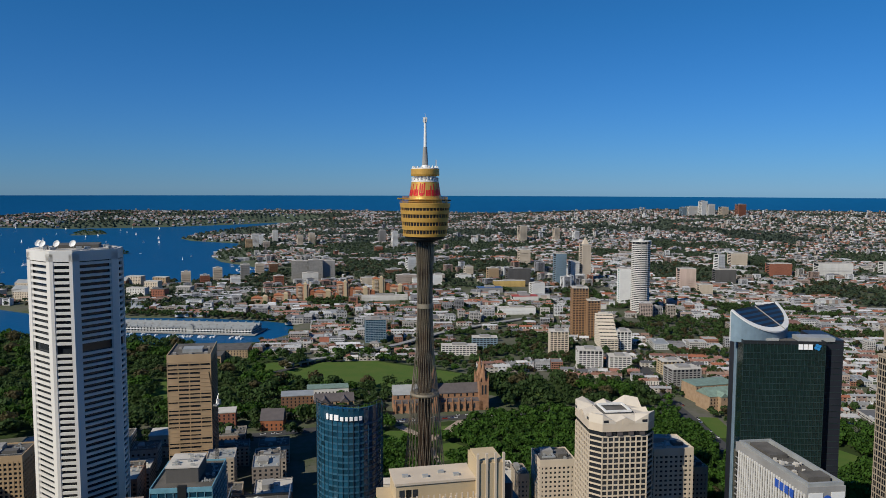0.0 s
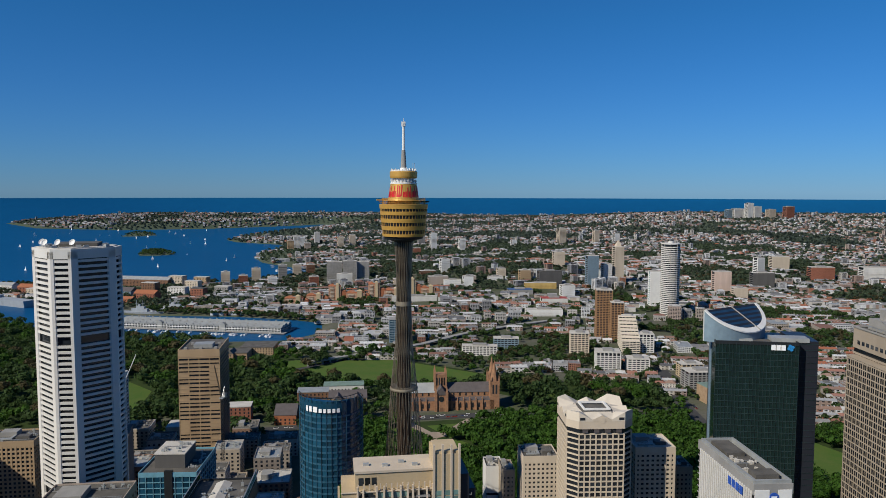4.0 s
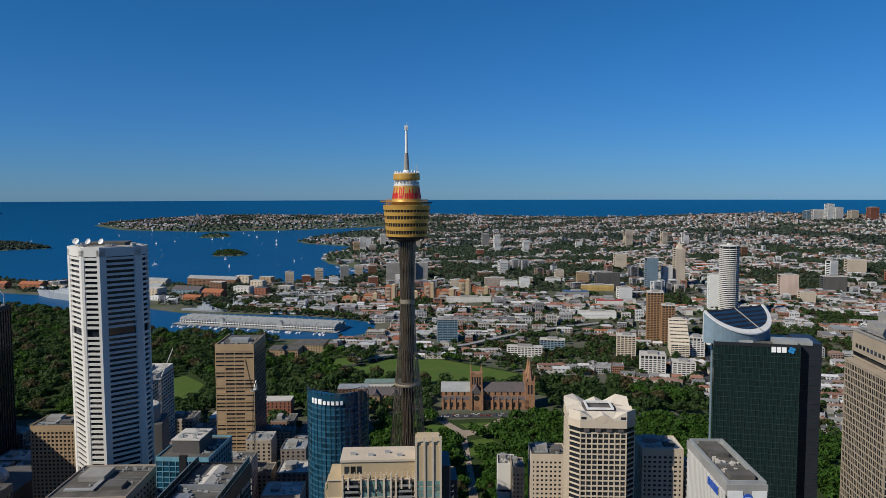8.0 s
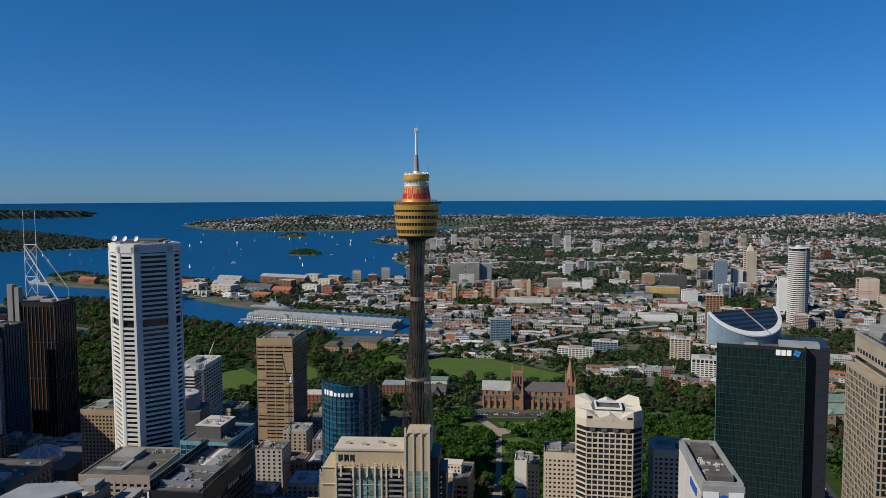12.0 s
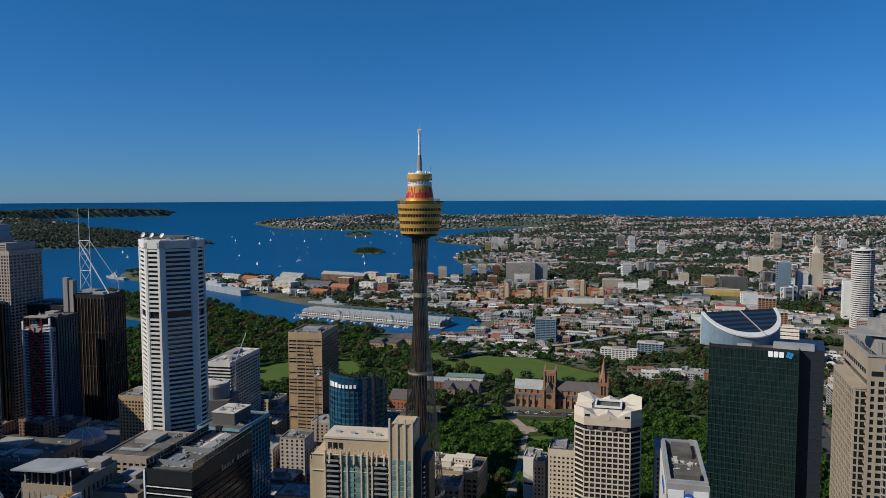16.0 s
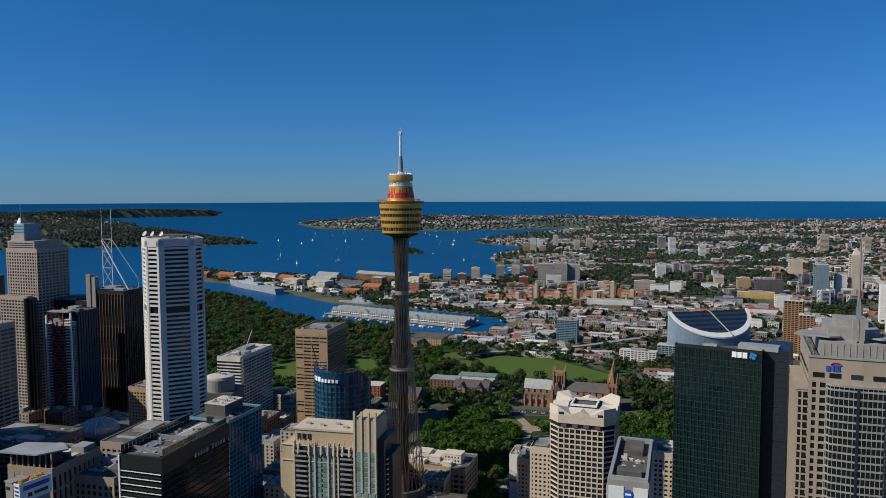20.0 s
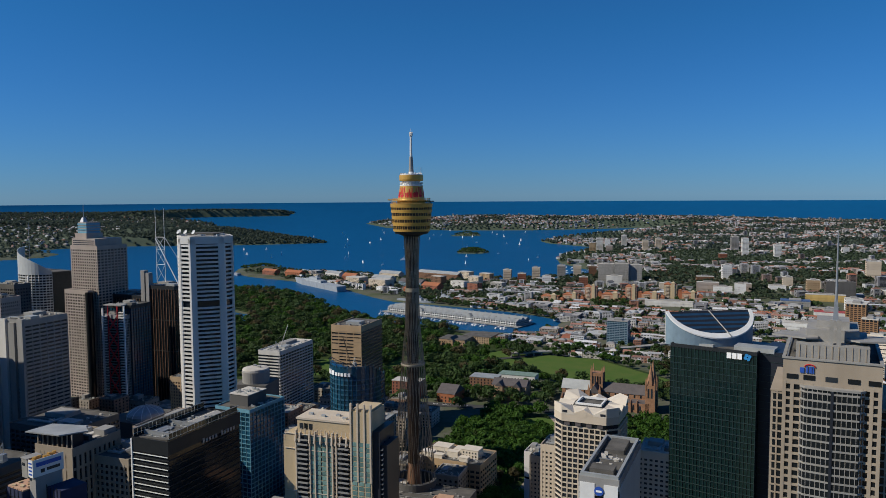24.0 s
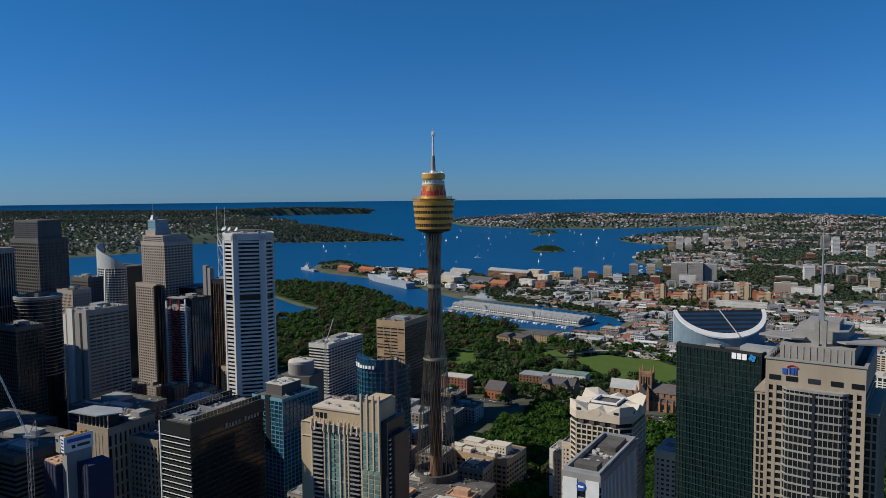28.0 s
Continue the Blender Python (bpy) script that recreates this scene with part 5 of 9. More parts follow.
def crested_tower():
    """Pinkish stone tower with stepped wings of paired windows, a glazed bay, a flat winged top and a mast."""
    x, y, yaw = 222, -193, -17
    w, d, z = 40, 56, 203
    ob = tower("office_tower", x, y, yaw, w, d, z, "pale stone office tower with a winged top and slim mast", 10, 0, 3.7, "blackglass", "stone", bh=1.2, pw=1.5, plant=False, top_solid=10)
    window_wing(ob, -5, 3, 0.4, d - 3, 4, z - 16, "stone", 4.3)
    window_wing(ob, w - 0.4, 4, w + 5, d - 4, 4, z - 20, "stone", 4.3)
    # upper flank windows above the wings
    slot = Mb().box(-2.4, -0.2, 0, 2.4, 0.2, 2.2).mesh("window", "pane")
    for xx in (4, 11, 20, 29, 37):
        put("window", slot, ob, xx, -0.05, z - 8.6)
    flank = Mb().box(-0.2, -1.3, 0, 0.2, 1.3, 2.2).mesh("window", "pane")
    for k in range(11):
        put("window", flank, ob, 0.02, 5 + k * 4.5, z - 8.6)
    part("cornice", Mb().band([(-0.5, -0.5), (w + 0.5, -0.5), (w + 0.5, d + 0.5), (-0.5, d + 0.5)], [(1, 1), (w - 1, 1), (w - 1, d - 1), (1, d - 1)], z + 0.6, z + 1.4), "palepanel", ob)
    part("head", Mb().box(5, 5, z + 0.4, w - 5, d - 6, z + 7), "palepanel", ob, "louvred grey plant storey")
    rib = Mb().box(-0.2, -0.25, 0, 0.2, 0.2, 6).mesh("rib", "stone")
    for k in range(11):
        put("rib", rib, ob, 6.5 + k * 2.7, 5, z + 0.7)
    rail = Mb().box(0, 0, 0, 0.25, 3.6, 0.5).mesh("roof_rail", "steel")
    for k in range(12):
        put("roof_rail", rail, ob, 1.6, 2.5 + k * 4.2, z + 3.0)
    post = Mb().rod((0, 0, 0), (0, 0, 3.2), 0.15, 4).mesh("rail_post", "steel")
    for k in range(13):
        put("rail_post", post, ob, 1.7, 2.4 + k * 4.2, z)
    part("wing", Mb().prism([(-6, 14), (9, 9), (14, 12), (14, 26), (-2, 26)], z + 8.6, z + 9.3), "palepanel", ob, "flat projecting wing roof")
    part("wing", Mb().prism([(26, 12), (31, 9), (w + 8, 14), (w + 4, 26), (26, 26)], z + 8.6, z + 9.3), "palepanel", ob, "flat projecting wing roof")
    part("upper_block", Mb().box(9, 16, z + 7, w - 9, d - 10, z + 12.5), "palepanel", ob, "stepped top block")
    part("upper_block", Mb().box(13, 22, z + 12.5, w - 13, d - 18, z + 16), "palepanel", ob, "stepped top block")
    for xx in (18.6, 21.6):
        part("mast_leg", Mb().box(xx, 8, z + 7, xx + 1.8, 11, z + 18.5), "palepanel", ob)
    part("mast_foot", Mb().prism([(19.8, 8.6), (22.2, 8.6), (22.2, 10.4), (19.8, 10.4)], z + 18.5, z + 28, [(20.3, 9.2), (21.7, 9.2), (21.7, 10), (20.3, 10)]), "steel", ob)
    part("mast", Mb().rod((21, 9.6, z + 27), (21, 9.6, z + 58.5), 0.6, 8, 0.22), "steel", ob, "slim grey mast")
    for k, (px, ww, hh) in enumerate(((8.0, 1.8, 2.4), (10.0, 0.6, 3.0), (11.4, 1.2, 3.0), (12.6, 0.6, 3.0))):
        part("sign_bar", Mb().box(px - ww / 2, -0.45, z - 5.4, px + ww / 2, -0.1, z - 5.4 + hh), "bluesign", ob, "blue bar of the sign")
    arc = Mb()
    for k in range(8):
        a, b = math.pi * k / 8, math.pi * (k + 1) / 8
        arc.rod((11.2 + 2.2 * math.cos(a), -0.3, z - 2.6 + 1.2 * math.sin(a)), (11.2 + 2.2 * math.cos(b), -0.3, z - 2.6 + 1.2 * math.sin(b)), 0.25, 5)
    part("sign_arc", arc, "red", ob, "red arc of the sign")
    # faceted bay of dark windows with a pale panel to each floor and a dark strip down its middle
    edge = [(7.4, 0.2), (9.6, -2.4), (19.6, -3.2), (21.4, -3.2), (31.4, -2.4), (33.6, 0.2)]
    part("bay", Mb().prism(edge + [(33.6, 0.3), (7.4, 0.3)], 4, z - 12), "blackglass", ob, "faceted bay of dark windows")
    outer = [(a[0], a[1] - 0.2) for a in edge]
    inner = [(a[0], a[1] + 0.3) for a in edge]
    lp = Mb().band(outer, inner, 0, 0.85, False).mesh("bay_panel", "palepanel")
    for k in range(34):
        put("bay_panel", lp, ob, 0, 0, z - 14 - 3.7 * k)
    mu = Mb().box(-0.12, -0.1, z - 145, 0.12, 0.3, z - 12).mesh("bay_mullion", "palepanel")
    for a, b in zip(edge[:-1], edge[1:]):
        n = max(1, int(math.dist(a, b) / 1.7))
        for i in range(n):
            put("bay_mullion", mu, ob, a[0] + (b[0] - a[0]) * (i + 0.5) / n, a[1] + (b[1] - a[1]) * (i + 0.5) / n - 0.1)
    # no real recess: its shade is given by a dark strip
    part("bay_slot", Mb().box(19.9, -3.6, 4, 21.1, -3.0, z - 12.4), "darkpanel", ob, "dark strip standing in for the bay's shaded recess")
    part("bay_cap", Mb().prism([(a[0] + (20.5 - a[0]) * -0.02, a[1] - 0.5) for a in edge] + [(33.8, 0.3), (7.2, 0.3)], z - 12, z - 11), "palepanel", ob)
    return ob


crested_tower()


def ribbed_tower():
    ob = tower("office_tower", 129, -190, -13, 20, 66, 139.5, "grey ribbed office slab with a rooftop plant well", 0, 0, 3.6, "blackglass", "concrete_grey", bh=0.5, plant=False, top_solid=4)
    rib = Mb().box(-0.45, -0.5, 4, 0.45, 0.1, 136.5).mesh("rib", "concrete_white")
    ribs = Mb().box(-0.5, -0.45, 4, 0.1, 0.45, 136.5).mesh("rib", "concrete_white")
    part("front_panel", Mb().box(0.6, -0.3, 4, 8, 0.1, 137.5), "white", ob, "blank pale end wall")
    part("front_panel", Mb().box(12.5, -0.3, 4, 19.4, 0.1, 137.5), "white", ob, "blank pale end wall")
    for k in range(27):
        put("rib", ribs, ob, 0.0, 2 + k * 2.3)
        put("rib", ribs, ob, 20.4, 2 + k * 2.3)
    part("roof_kerb", Mb().box(0.6, 0.6, 139.5, 19.4, 2.2, 142.1).box(0.6, 62, 139.5, 19.4, 63.4, 142.1).box(0.6, 2.2, 139.5, 2.0, 62, 142.1).box(18, 2.2, 139.5, 19.4, 62, 142.1), "metalroof", ob)
    part("plant_room", Mb().box(4, 6, 139.5, 16, 14, 142.9), "roofgrey", ob)
    part("plant_room", Mb().box(5, 40, 139.5, 15, 60, 141.7), "roofgrey", ob)
    part("sign_disc", Mb().ring(0, 0, [(2.3, -0.15), (2.3, 0.2)], 20).mesh("sign_disc", "bluesign"), None, ob, "blue oval sign").matrix_basis = pose(10.2, -0.5, 134, 90, 0, 0)
    part("sign_bar", Mb().box(8.8, -0.85, 133.5, 11.6, -0.7, 134.5), "whitesign", ob, "white bar of the sign")
    for k in range(4):
        part("sign_bar", Mb().box(-0.9, 10 + k * 4.2, 131, -0.55, 13 + k * 4.2, 135), "bluesign", ob, "blue bar of the sign")

    roof_clutter(ob, 3, 16, 17, 40, 139.5, 41, 14)


ribbed_tower()


def black_glass_block():
    """Black glass office block; its long flank carries a sign."""
    ob = tower("office_block", -144, -151, -12, 29, 68, 131, "black glass office block with white floor lines", 0, 0, 3.9, "blackglass", "darkmetal", bh=0.6, plant=False, top_solid=7)
    ln = Mb().box(0.6, -0.3, 0, 28.4, 0.1, 0.45).mesh("floor_line", "white")
    for k in range(30):
        put("floor_line", ln, ob, 0, 0, 122 - 3.9 * k)
    part("edge_strip", Mb().box(-0.6, -0.5, 4, 0.4, 1.2, 131), "white", ob, "white corner strip")
    rail = Mb().box(0, 0, 0, 0.25, 2.7, 6.6).mesh("screen_panel", "greenpane")
    for k in range(20):
        put("screen_panel", rail, ob, 28.6, 1.5 + k * 3.2, 130)
    for k in range(20):
        put("screen_panel", rail, ob, 0.2, 1.5 + k * 3.2, 130)
    for zz in (133.2, 136.5):
        part("screen_rail", Mb().box(28.5, 1, zz, 29.0, 67, zz + 0.35), "steel", ob)
        part("screen_rail", Mb().box(0.1, 1, zz, 0.5, 67, zz + 0.35), "steel", ob)
    part("roof_frame", Mb().box(2, 8, 131, 26, 8.6, 134.5), "steel", ob, "steel roof framing and plant")
    part("roof_frame", Mb().box(2, 30, 131, 26, 30.6, 134.5), "steel", ob, "steel roof framing and plant")
    part("roof_frame", Mb().box(4, 12, 131, 12, 24, 132.6), "steel", ob, "steel roof framing and plant")
    part("pale_roof", Mb().box(2.5, 3, 131.2, 25.5, 30, 131.7), "roofgrey", ob)
    part("skylight", Mb().gable(9, 34, 17, 64, 131.2, 132.6, "y"), "rooflight", ob)
    for k in range(11):
        if k != 5:
            part("sign_bar", Mb().box(29.1, 30 + k * 3.0, 121.8, 29.4, 31.7 + k * 3.0, 125.0 if k in (0, 6) else 124.2), "concrete_grey", ob, "pale bar of the sign along the flank")
    roof_clutter(ob, 3, 3, 26, 64, 131.2, 42, 34)
    return ob


black_glass_block()


def blue_grid_block():
    ob = tower("office_block", -170, 2, -14, 36, 46, 106, "blue glass office block with pale blue floor lines", 8, 10, 3.7, "blueglass", "bluetrim", bh=0.5, pw=0.35, pane="bluepane", panes=120, plant=False, top_solid=1.5)
    part("plant_room", Mb().box(7, 10, 106, 26, 34, 115), "concrete_dark", ob, "dark rooftop plant room")
    part("plant_roof", Mb().box(6.6, 9.6, 115, 26.4, 34.4, 115.6), "rooflight", ob)
    # dark box on the face, its colour giving the notch's shade
    part("notch", Mb().box(16, -0.3, 60, 21, 2, 108), "darkmetal", ob, "dark strip standing in for a shaded notch in the front")

    roof_clutter(ob, 27, 3, 35, 44, 106, 43, 12)
    roof_clutter(ob, 8, 11, 25, 33, 115.6, 44, 10)


blue_grid_block()

# towers of the northern city
T = dict(group="city towers")
ob = tower("office_tower", -546, 321, -15, 51, 48, 216, "tall stone-clad tower with rows of square windows", 12, 9, 3.9, "window", "pinkgrey", bh=1.7, pw=1.6, plant=False, **T)
part("step", Mb().box(1.5, 1.5, 216, 46, 44, 226), "pinkgrey", ob, "blank upper storeys with slots")
sl = Mb().box(4, 1.2, 0, 44, 1.7, 0.9).mesh("slot", "darkpanel")
for k in range(3):
    put("slot", sl, ob, 0, 0, 217.6 + 2.6 * k)
part("crown_base", Mb().box(5, 4, 226, 27, 30, 233), "pinkgrey", ob)
for k in range(4):
    part("crown_tier", Mb().box(8, 6, 233 + k * 3.6, 25, 28, 235.3 + k * 3.6), "bluetrim", ob)
    part("crown_band", Mb().box(8.5, 6.5, 235.3 + k * 3.6, 24.5, 27.5, 236.6 + k * 3.6), "pinkgrey", ob, "pale stone band")
part("lantern", Mb().prism([(10, 8), (17, 8), (17, 15), (10, 15)], 247.4, 254, [(12, 10), (15, 10), (15, 13), (12, 13)]), "steel", ob, "small tapering lantern")
part("mast", Mb().rod((13.5, 11.5, 254), (13.5, 11.5, 272), 0.6, 6, 0.2), "steel", ob)
ob = tower("office_tower", -550, 311, -15, 45, 9, 158, "stepped stone wing of windows below a taller tower", 9, 2, 3.9, "window", "pinkgrey", bh=1.7, pw=1.5, plant=False, **T)
part("corner_bay", Mb().ring(43, 3.5, [(5, 4), (5, 156), (3, 157)], 14), "blackglass", ob, "rounded glass corner")


def curved_sail_building():
    ob = thing("office_tower", -642, 376, 0, -20, "curved pale office tower with a pointed sail screen", "office tower", "city towers")
    n = 18
    arc = lambda r: [(r * math.cos(math.pi + math.pi * i / n), r * 0.8 * math.sin(math.pi + math.pi * i / n)) for i in range(n + 1)]
    body = arc(26) + [(26, 28), (-26, 28)]
    part("core", Mb().prism(arc(25.4) + [(25.4, 27), (-25.4, 27)], 2, 174), "window", ob)
    bm = Mb()
    o, q = arc(26), arc(25.2)
    for i in range(n):
        bm.prism([o[i], o[i + 1], q[i + 1], q[i]], 0, 1.7)
    me = bm.mesh("spandrel", "sailpanel")
    for k in range(43):
        put("spandrel", me, ob, 0, 0, 168 - 3.8 * k)
    pmesh = Mb().rod((0, 0, 5), (0, 0, 173), 0.35, 4).mesh("pier", "concrete_white")
    for i in range(n + 1):
        put("pier", pmesh, ob, o[i][0], o[i][1])
    sail = Mb().band(arc(26.3), arc(25.7), 172, [210 - 34 * (i / n) ** 1.6 for i in range(n + 1)], False)
    ob.scale = (1.26, 1.1, 1)
    part("sail_screen", sail, "sailpanel", ob, "tilted pale screen above the roof")
    part("roof", Mb().prism(body, 174, 175), "roofgrey", ob)
    part("mast", Mb().rod((2, -12, 175), (2, -12, 247), 0.5, 6, 0.2), "steel", ob)
    part("strut", Mb().box(-1, -23, 90, 1, -21.5, 172), "white", ob, "white slanting strut").rotation_euler = (0, radians(4), 0)


curved_sail_building()
ob = tower("office_tower", -598, 150, -12, 58, 38, 230, "dark stone tower with a square louvred crown", 14, 8, 3.9, "window", "concrete_dark", bh=1.6, pw=1.4, **T)
part("top_storey", Mb().box(4, 4, 230, 52, 34, 253), "concrete_dark", ob, "dark louvred top storeys")
lv = Mb().box(3.8, 3.6, 0, 52.2, 4, 0.8).mesh("louvre", "darkmetal")
for k in range(8):
    put("louvre", lv, ob, 0, 0, 232 + k * 2.5)
tower("office_tower", -574, 70, -12, 46, 28, 224, "dark ribbed tower with narrow upright windows", 16, 10, 60, "blackglass", "concrete_grey", bh=2, pw=0.9, **T)


def slab_tower():
    ob = tower("office_tower", -429, 61, -12, 38, 48, 163, "grey concrete tower with blank slab piers and dark slots", 0, 6, 3.8, "window", "concrete_grey", bh=2.0, **T)
    # left piers paler, right ones greyer: sun and shade put into their colour
    for x0, x1, zt in ((-1.5, 3, 158), (5, 14, 164), (18, 26, 161), (30, 37.5, 165)):
        part("slab_pier", Mb().box(x0, -2.2, 3, x1, 1.0, zt), "concrete_white" if x0 < 12 else "concrete_grey", ob, "blank concrete pier")


slab_tower()
tower("office_tower", -519, 140, -12, 30, 24, 171, "grey-brown office tower with rows of dark windows", 12, 10, 3.8, "window", "pinkgrey", bh=1.6, pw=1.2, **T)
tower("office_tower", -574, 218, -12, 36, 22, 176, "dark brown stepped tower behind the grey slab", 9, 6, 3.9, "window", "concrete_dark", bh=1.8, pw=1.4, **T)


def rounded_tower():
    """Round dark glass tower, a pale line to each floor."""
    ob = thing("office_tower", -489, 84, 0, 0, "rounded dark glass tower with pale floor lines", "office tower", "city towers")
    part("core", Mb().ring(0, 0, [(23.4, 2), (23.4, 171)], 32), "blackglass", ob, "dark curved glazing")
    ln = Mb().ring(0, 0, [(23.0, 0), (24, 0), (24, 0.8), (23.0, 0.8)], 32).mesh("floor_line", "concrete_grey")
    for k in range(22):
        put("floor_line", ln, ob, 0, 0, 168 - 3.9 * k)
    part("parapet", Mb().ring(0, 0, [(23.2, 170), (24.2, 170), (24.2, 173), (21, 173), (20.6, 171.4)], 32), "concrete_grey", ob)
    part("plant_room", Mb().box(-9, -7, 171, 8, 9, 176), "concrete_dark", ob)


rounded_tower()
tower("office_tower", -478, 20, -12, 34, 30, 150, "dark glass tower with grey floor lines", 10, 8, 3.9, "blackglass", "concrete_dark", bh=0.8, pw=0.3, **T)


def braced_tower():
    ob = tower("apartment_tower", -443, 240, -8, 33, 9, 138, "slim tower with red cross-bracing between white balconies", 0, 4, 3.3, "blackglass", "concrete_grey", bh=0.9, **T)
    part("frame_post", Mb().box(-0.6, -1.4, 4, 1.2, 0.2, 146), "white", ob)
    part("frame_post", Mb().box(31.6, -1.4, 4, 33.4, 0.2, 150), "white", ob)
    for k in range(6):
        z = 138 - 19 * k
        part("brace", Mb().rod((10, -2.2, z), (24, -2.2, z - 19), 0.95, 6), "redsteel", ob, "red steel brace")
        part("brace", Mb().rod((24, -2.2, z), (10, -2.2, z - 19), 0.95, 6), "redsteel", ob, "red steel brace")
    for x in (10, 24):
        part("brace_post", Mb().rod((x, -2.2, 20), (x, -2.2, 150), 0.6, 6), "redsteel", ob, "red steel post")
    led = Mb().box(8, -1.2, 0, 26, 0, 0.5).mesh("ledge", "tealpane")
    for k in range(34):
        put("ledge", led, ob, 0, 0, 134 - 3.3 * k)
    part("roof_screen", Mb().box(3, -2, 150, 30, 8, 151.2), "concrete_grey", ob, "thin roof canopy")
    bal = Mb().box(-3.6, -2.4, 0, 3.6, 0, 0.9).mesh("balcony", "white")
    for k in range(36):
        put("balcony", bal, ob, 3.2, 0, 136 - 3.3 * k)
        put("balcony", bal, ob, 29.6, 0, 142 - 3.3 * k)


braced_tower()
tower("office_tower", -441, 250, -12, 35, 32, 149, "dark blue glass tower behind the slim braced one", 8, 8, 3.8, "blueglass", "darkmetal", bh=0.5, pw=0.3, **T)


def twin_mast_tower():
    ob = tower("office_tower", -432, 305, -10, 52, 40, 166, "black glass tower carrying a twin-masted steel frame", 12, 9, 40, "blackglass", "darkmetal", pier="brown", bh=1.0, pw=0.5, **T)
    part("pillar", Mb().box(0, -1.5, 4, 6, 6, 186).box(8, -1.2, 4, 13, 6, 183), "concrete_grey", ob, "pale lift shaft")
    fr = []
    for x0 in (6, 20):
        part("mast", Mb().rod((x0, 22, 168), (x0, 22, 266), 0.5, 6, 0.25), "white", ob, "tall white mast")
    for z0, z1 in ((170, 192), (192, 212), (212, 228)):
        part("lattice", Mb().rod((6, 22, z0), (20, 22, z1), 0.35, 5).rod((20, 22, z0), (6, 22, z1), 0.35, 5).rod((6, 22, z1), (20, 22, z1), 0.35, 5), "white", ob)
    part("raking_leg", Mb().rod((6, 21, 226), (50, 12, 167), 0.7, 6).rod((20, 22, 228), (51, 30, 178), 0.45, 6).rod((51, 30, 166), (51, 30, 178), 0.4, 5), "white", ob, "raking white leg")


twin_mast_tower()
tower("office_tower", -500, 330, -10, 60, 46, 150, "black tower with copper-coloured upright ribs", 12, 10, 40, "blackglass", "darkmetal", pier="brown", bh=1.0, pw=0.4, **T)
tower("office_block", -292, 135, -9, 36, 30, 93, "tan office block with a tight grid of windows", 11, 9, 3.3, "window", "tan", bh=1.4, pw=1.3, **T)
tower("office_block", -256, 270, -9, 30, 78, 94, "white-banded office block with a flat roof", 0, 12, 3.7, "window", "concrete_white", bh=1.5, roof="rooflight", **T)


def round_roof_block():
    ob = thing("office_block", -211, 165, 0, 0, "dark block with a round pale-topped roof drum", "office block", "city blocks")
    part("body", Mb().box(-18, -14, 2, 18, 20, 84), "concrete_dark", ob)
    part("drum", Mb().ring(0, 2, [(14, 84), (14.5, 96), (13.6, 97.5)], 32), "concrete_grey", ob, "round grey roof drum")
    part("drum_roof", Mb().ring(0, 2, [(13.8, 97.4), (13.4, 98.6), (10, 99.4), (0.3, 99.8)], 32), "rooflight", ob, "pale round roof")
    for px, py in ((3, 0), (-4, 4)):
        part("roof_unit", Mb().box(px, py, 99, px + 3, py + 2.5, 101.4), "metalroof", ob)


round_roof_block()


def dome_hall():
    ob = thing("hall", -342, 160, 0, -10, "low dark hall under a ribbed glass dome", "hall", "city blocks")
    part("body", Mb().box(-34, -20, 2, 40, 40, 40), "concrete_dark", ob)
    n, k = 24, 6
    prof = [(20 * math.cos(i / k * 1.45), 40 + 12 * math.sin(i / k * 1.45)) for i in range(k + 1)]
    part("dome", Mb().ring(0, 5, prof, n), "steel", ob, "silvery ribbed glass dome")
    for i in range(0, n, 2):
        a = 2 * math.pi * i / n
        mb = Mb()
        for (r0, z0), (r1, z1) in zip(prof, prof[1:]):
            mb.rod((r0 * math.cos(a), 5 + r0 * math.sin(a), z0), (r1 * math.cos(a), 5 + r1 * math.sin(a), z1), 0.35, 4)
        part("dome_rib", mb, "white", ob)


dome_hall()
# blocks at the near left
ob = tower("office_block", -212, -152, -9, 31, 40, 123, "pale stone block with upright windows and a flat overhanging roof", 9, 10, 9, "window", "stone", bh=1.6, pw=2.3, roof="roofgrey", plant=False, **T)
part("top_storey", Mb().box(2.5, 2.5, 123, 28, 12, 132), "darkpanel", ob, "dark recessed top storey")
part("wing_roof", Mb().prism([(-3, -4), (24, -3), (34, 10), (24, 18), (0, 14)], 132, 132.8), "metalroof", ob, "flat overhanging wing roof")
col = Mb().box(-0.35, -0.35, 123, 0.35, 0.35, 132).mesh("column", "stone")
for k in range(8):
    put("column", col, ob, 1.6 + k * 4.0, 1.4)
thin = Mb().box(-0.25, -0.25, 40, 0.25, 0.2, 120).mesh("mullion", "stone")
for k in range(9):
    put("mullion", thin, ob, 1.7 + k * 3.45, 0.3)
sky_p = Mb().box(-2, -3.5, 0, 2, 3.5, 0.35).mesh("roof_panel", "rooflight")
for px, py in ((8, 26), (16, 31), (24, 26)):
    put("roof_panel", sky_p, ob, px, py, 123)
part("plant_room", Mb().box(4, 18, 123, 26, 21, 126), "concrete_dark", ob)
part("plant_room", Mb().box(20, 28, 123, 29, 38, 127), "concrete_grey", ob)
for px, py, q in ((11, 34, 1.6), (6, 36, 1.2)):
    part("roof_tank", Mb().ring(px, py, [(q, 123), (q, 125.4), (0.2, 125.9)], 12), "steel", ob)
tower("office_block", -179, -140, -9, 28, 40, 113.5, "stone-faced block with square dark windows", 7, 9, 3.9, "window", "stone", bh=1.5, pw=1.5, **T)
tower("office_block", -232, -20, -9, 50, 56, 92, "pinkish block with a grey metal roof", 10, 10, 3.9, "window", "pinkgrey", bh=1.9, pw=1.9, roof="roofgrey", **T)
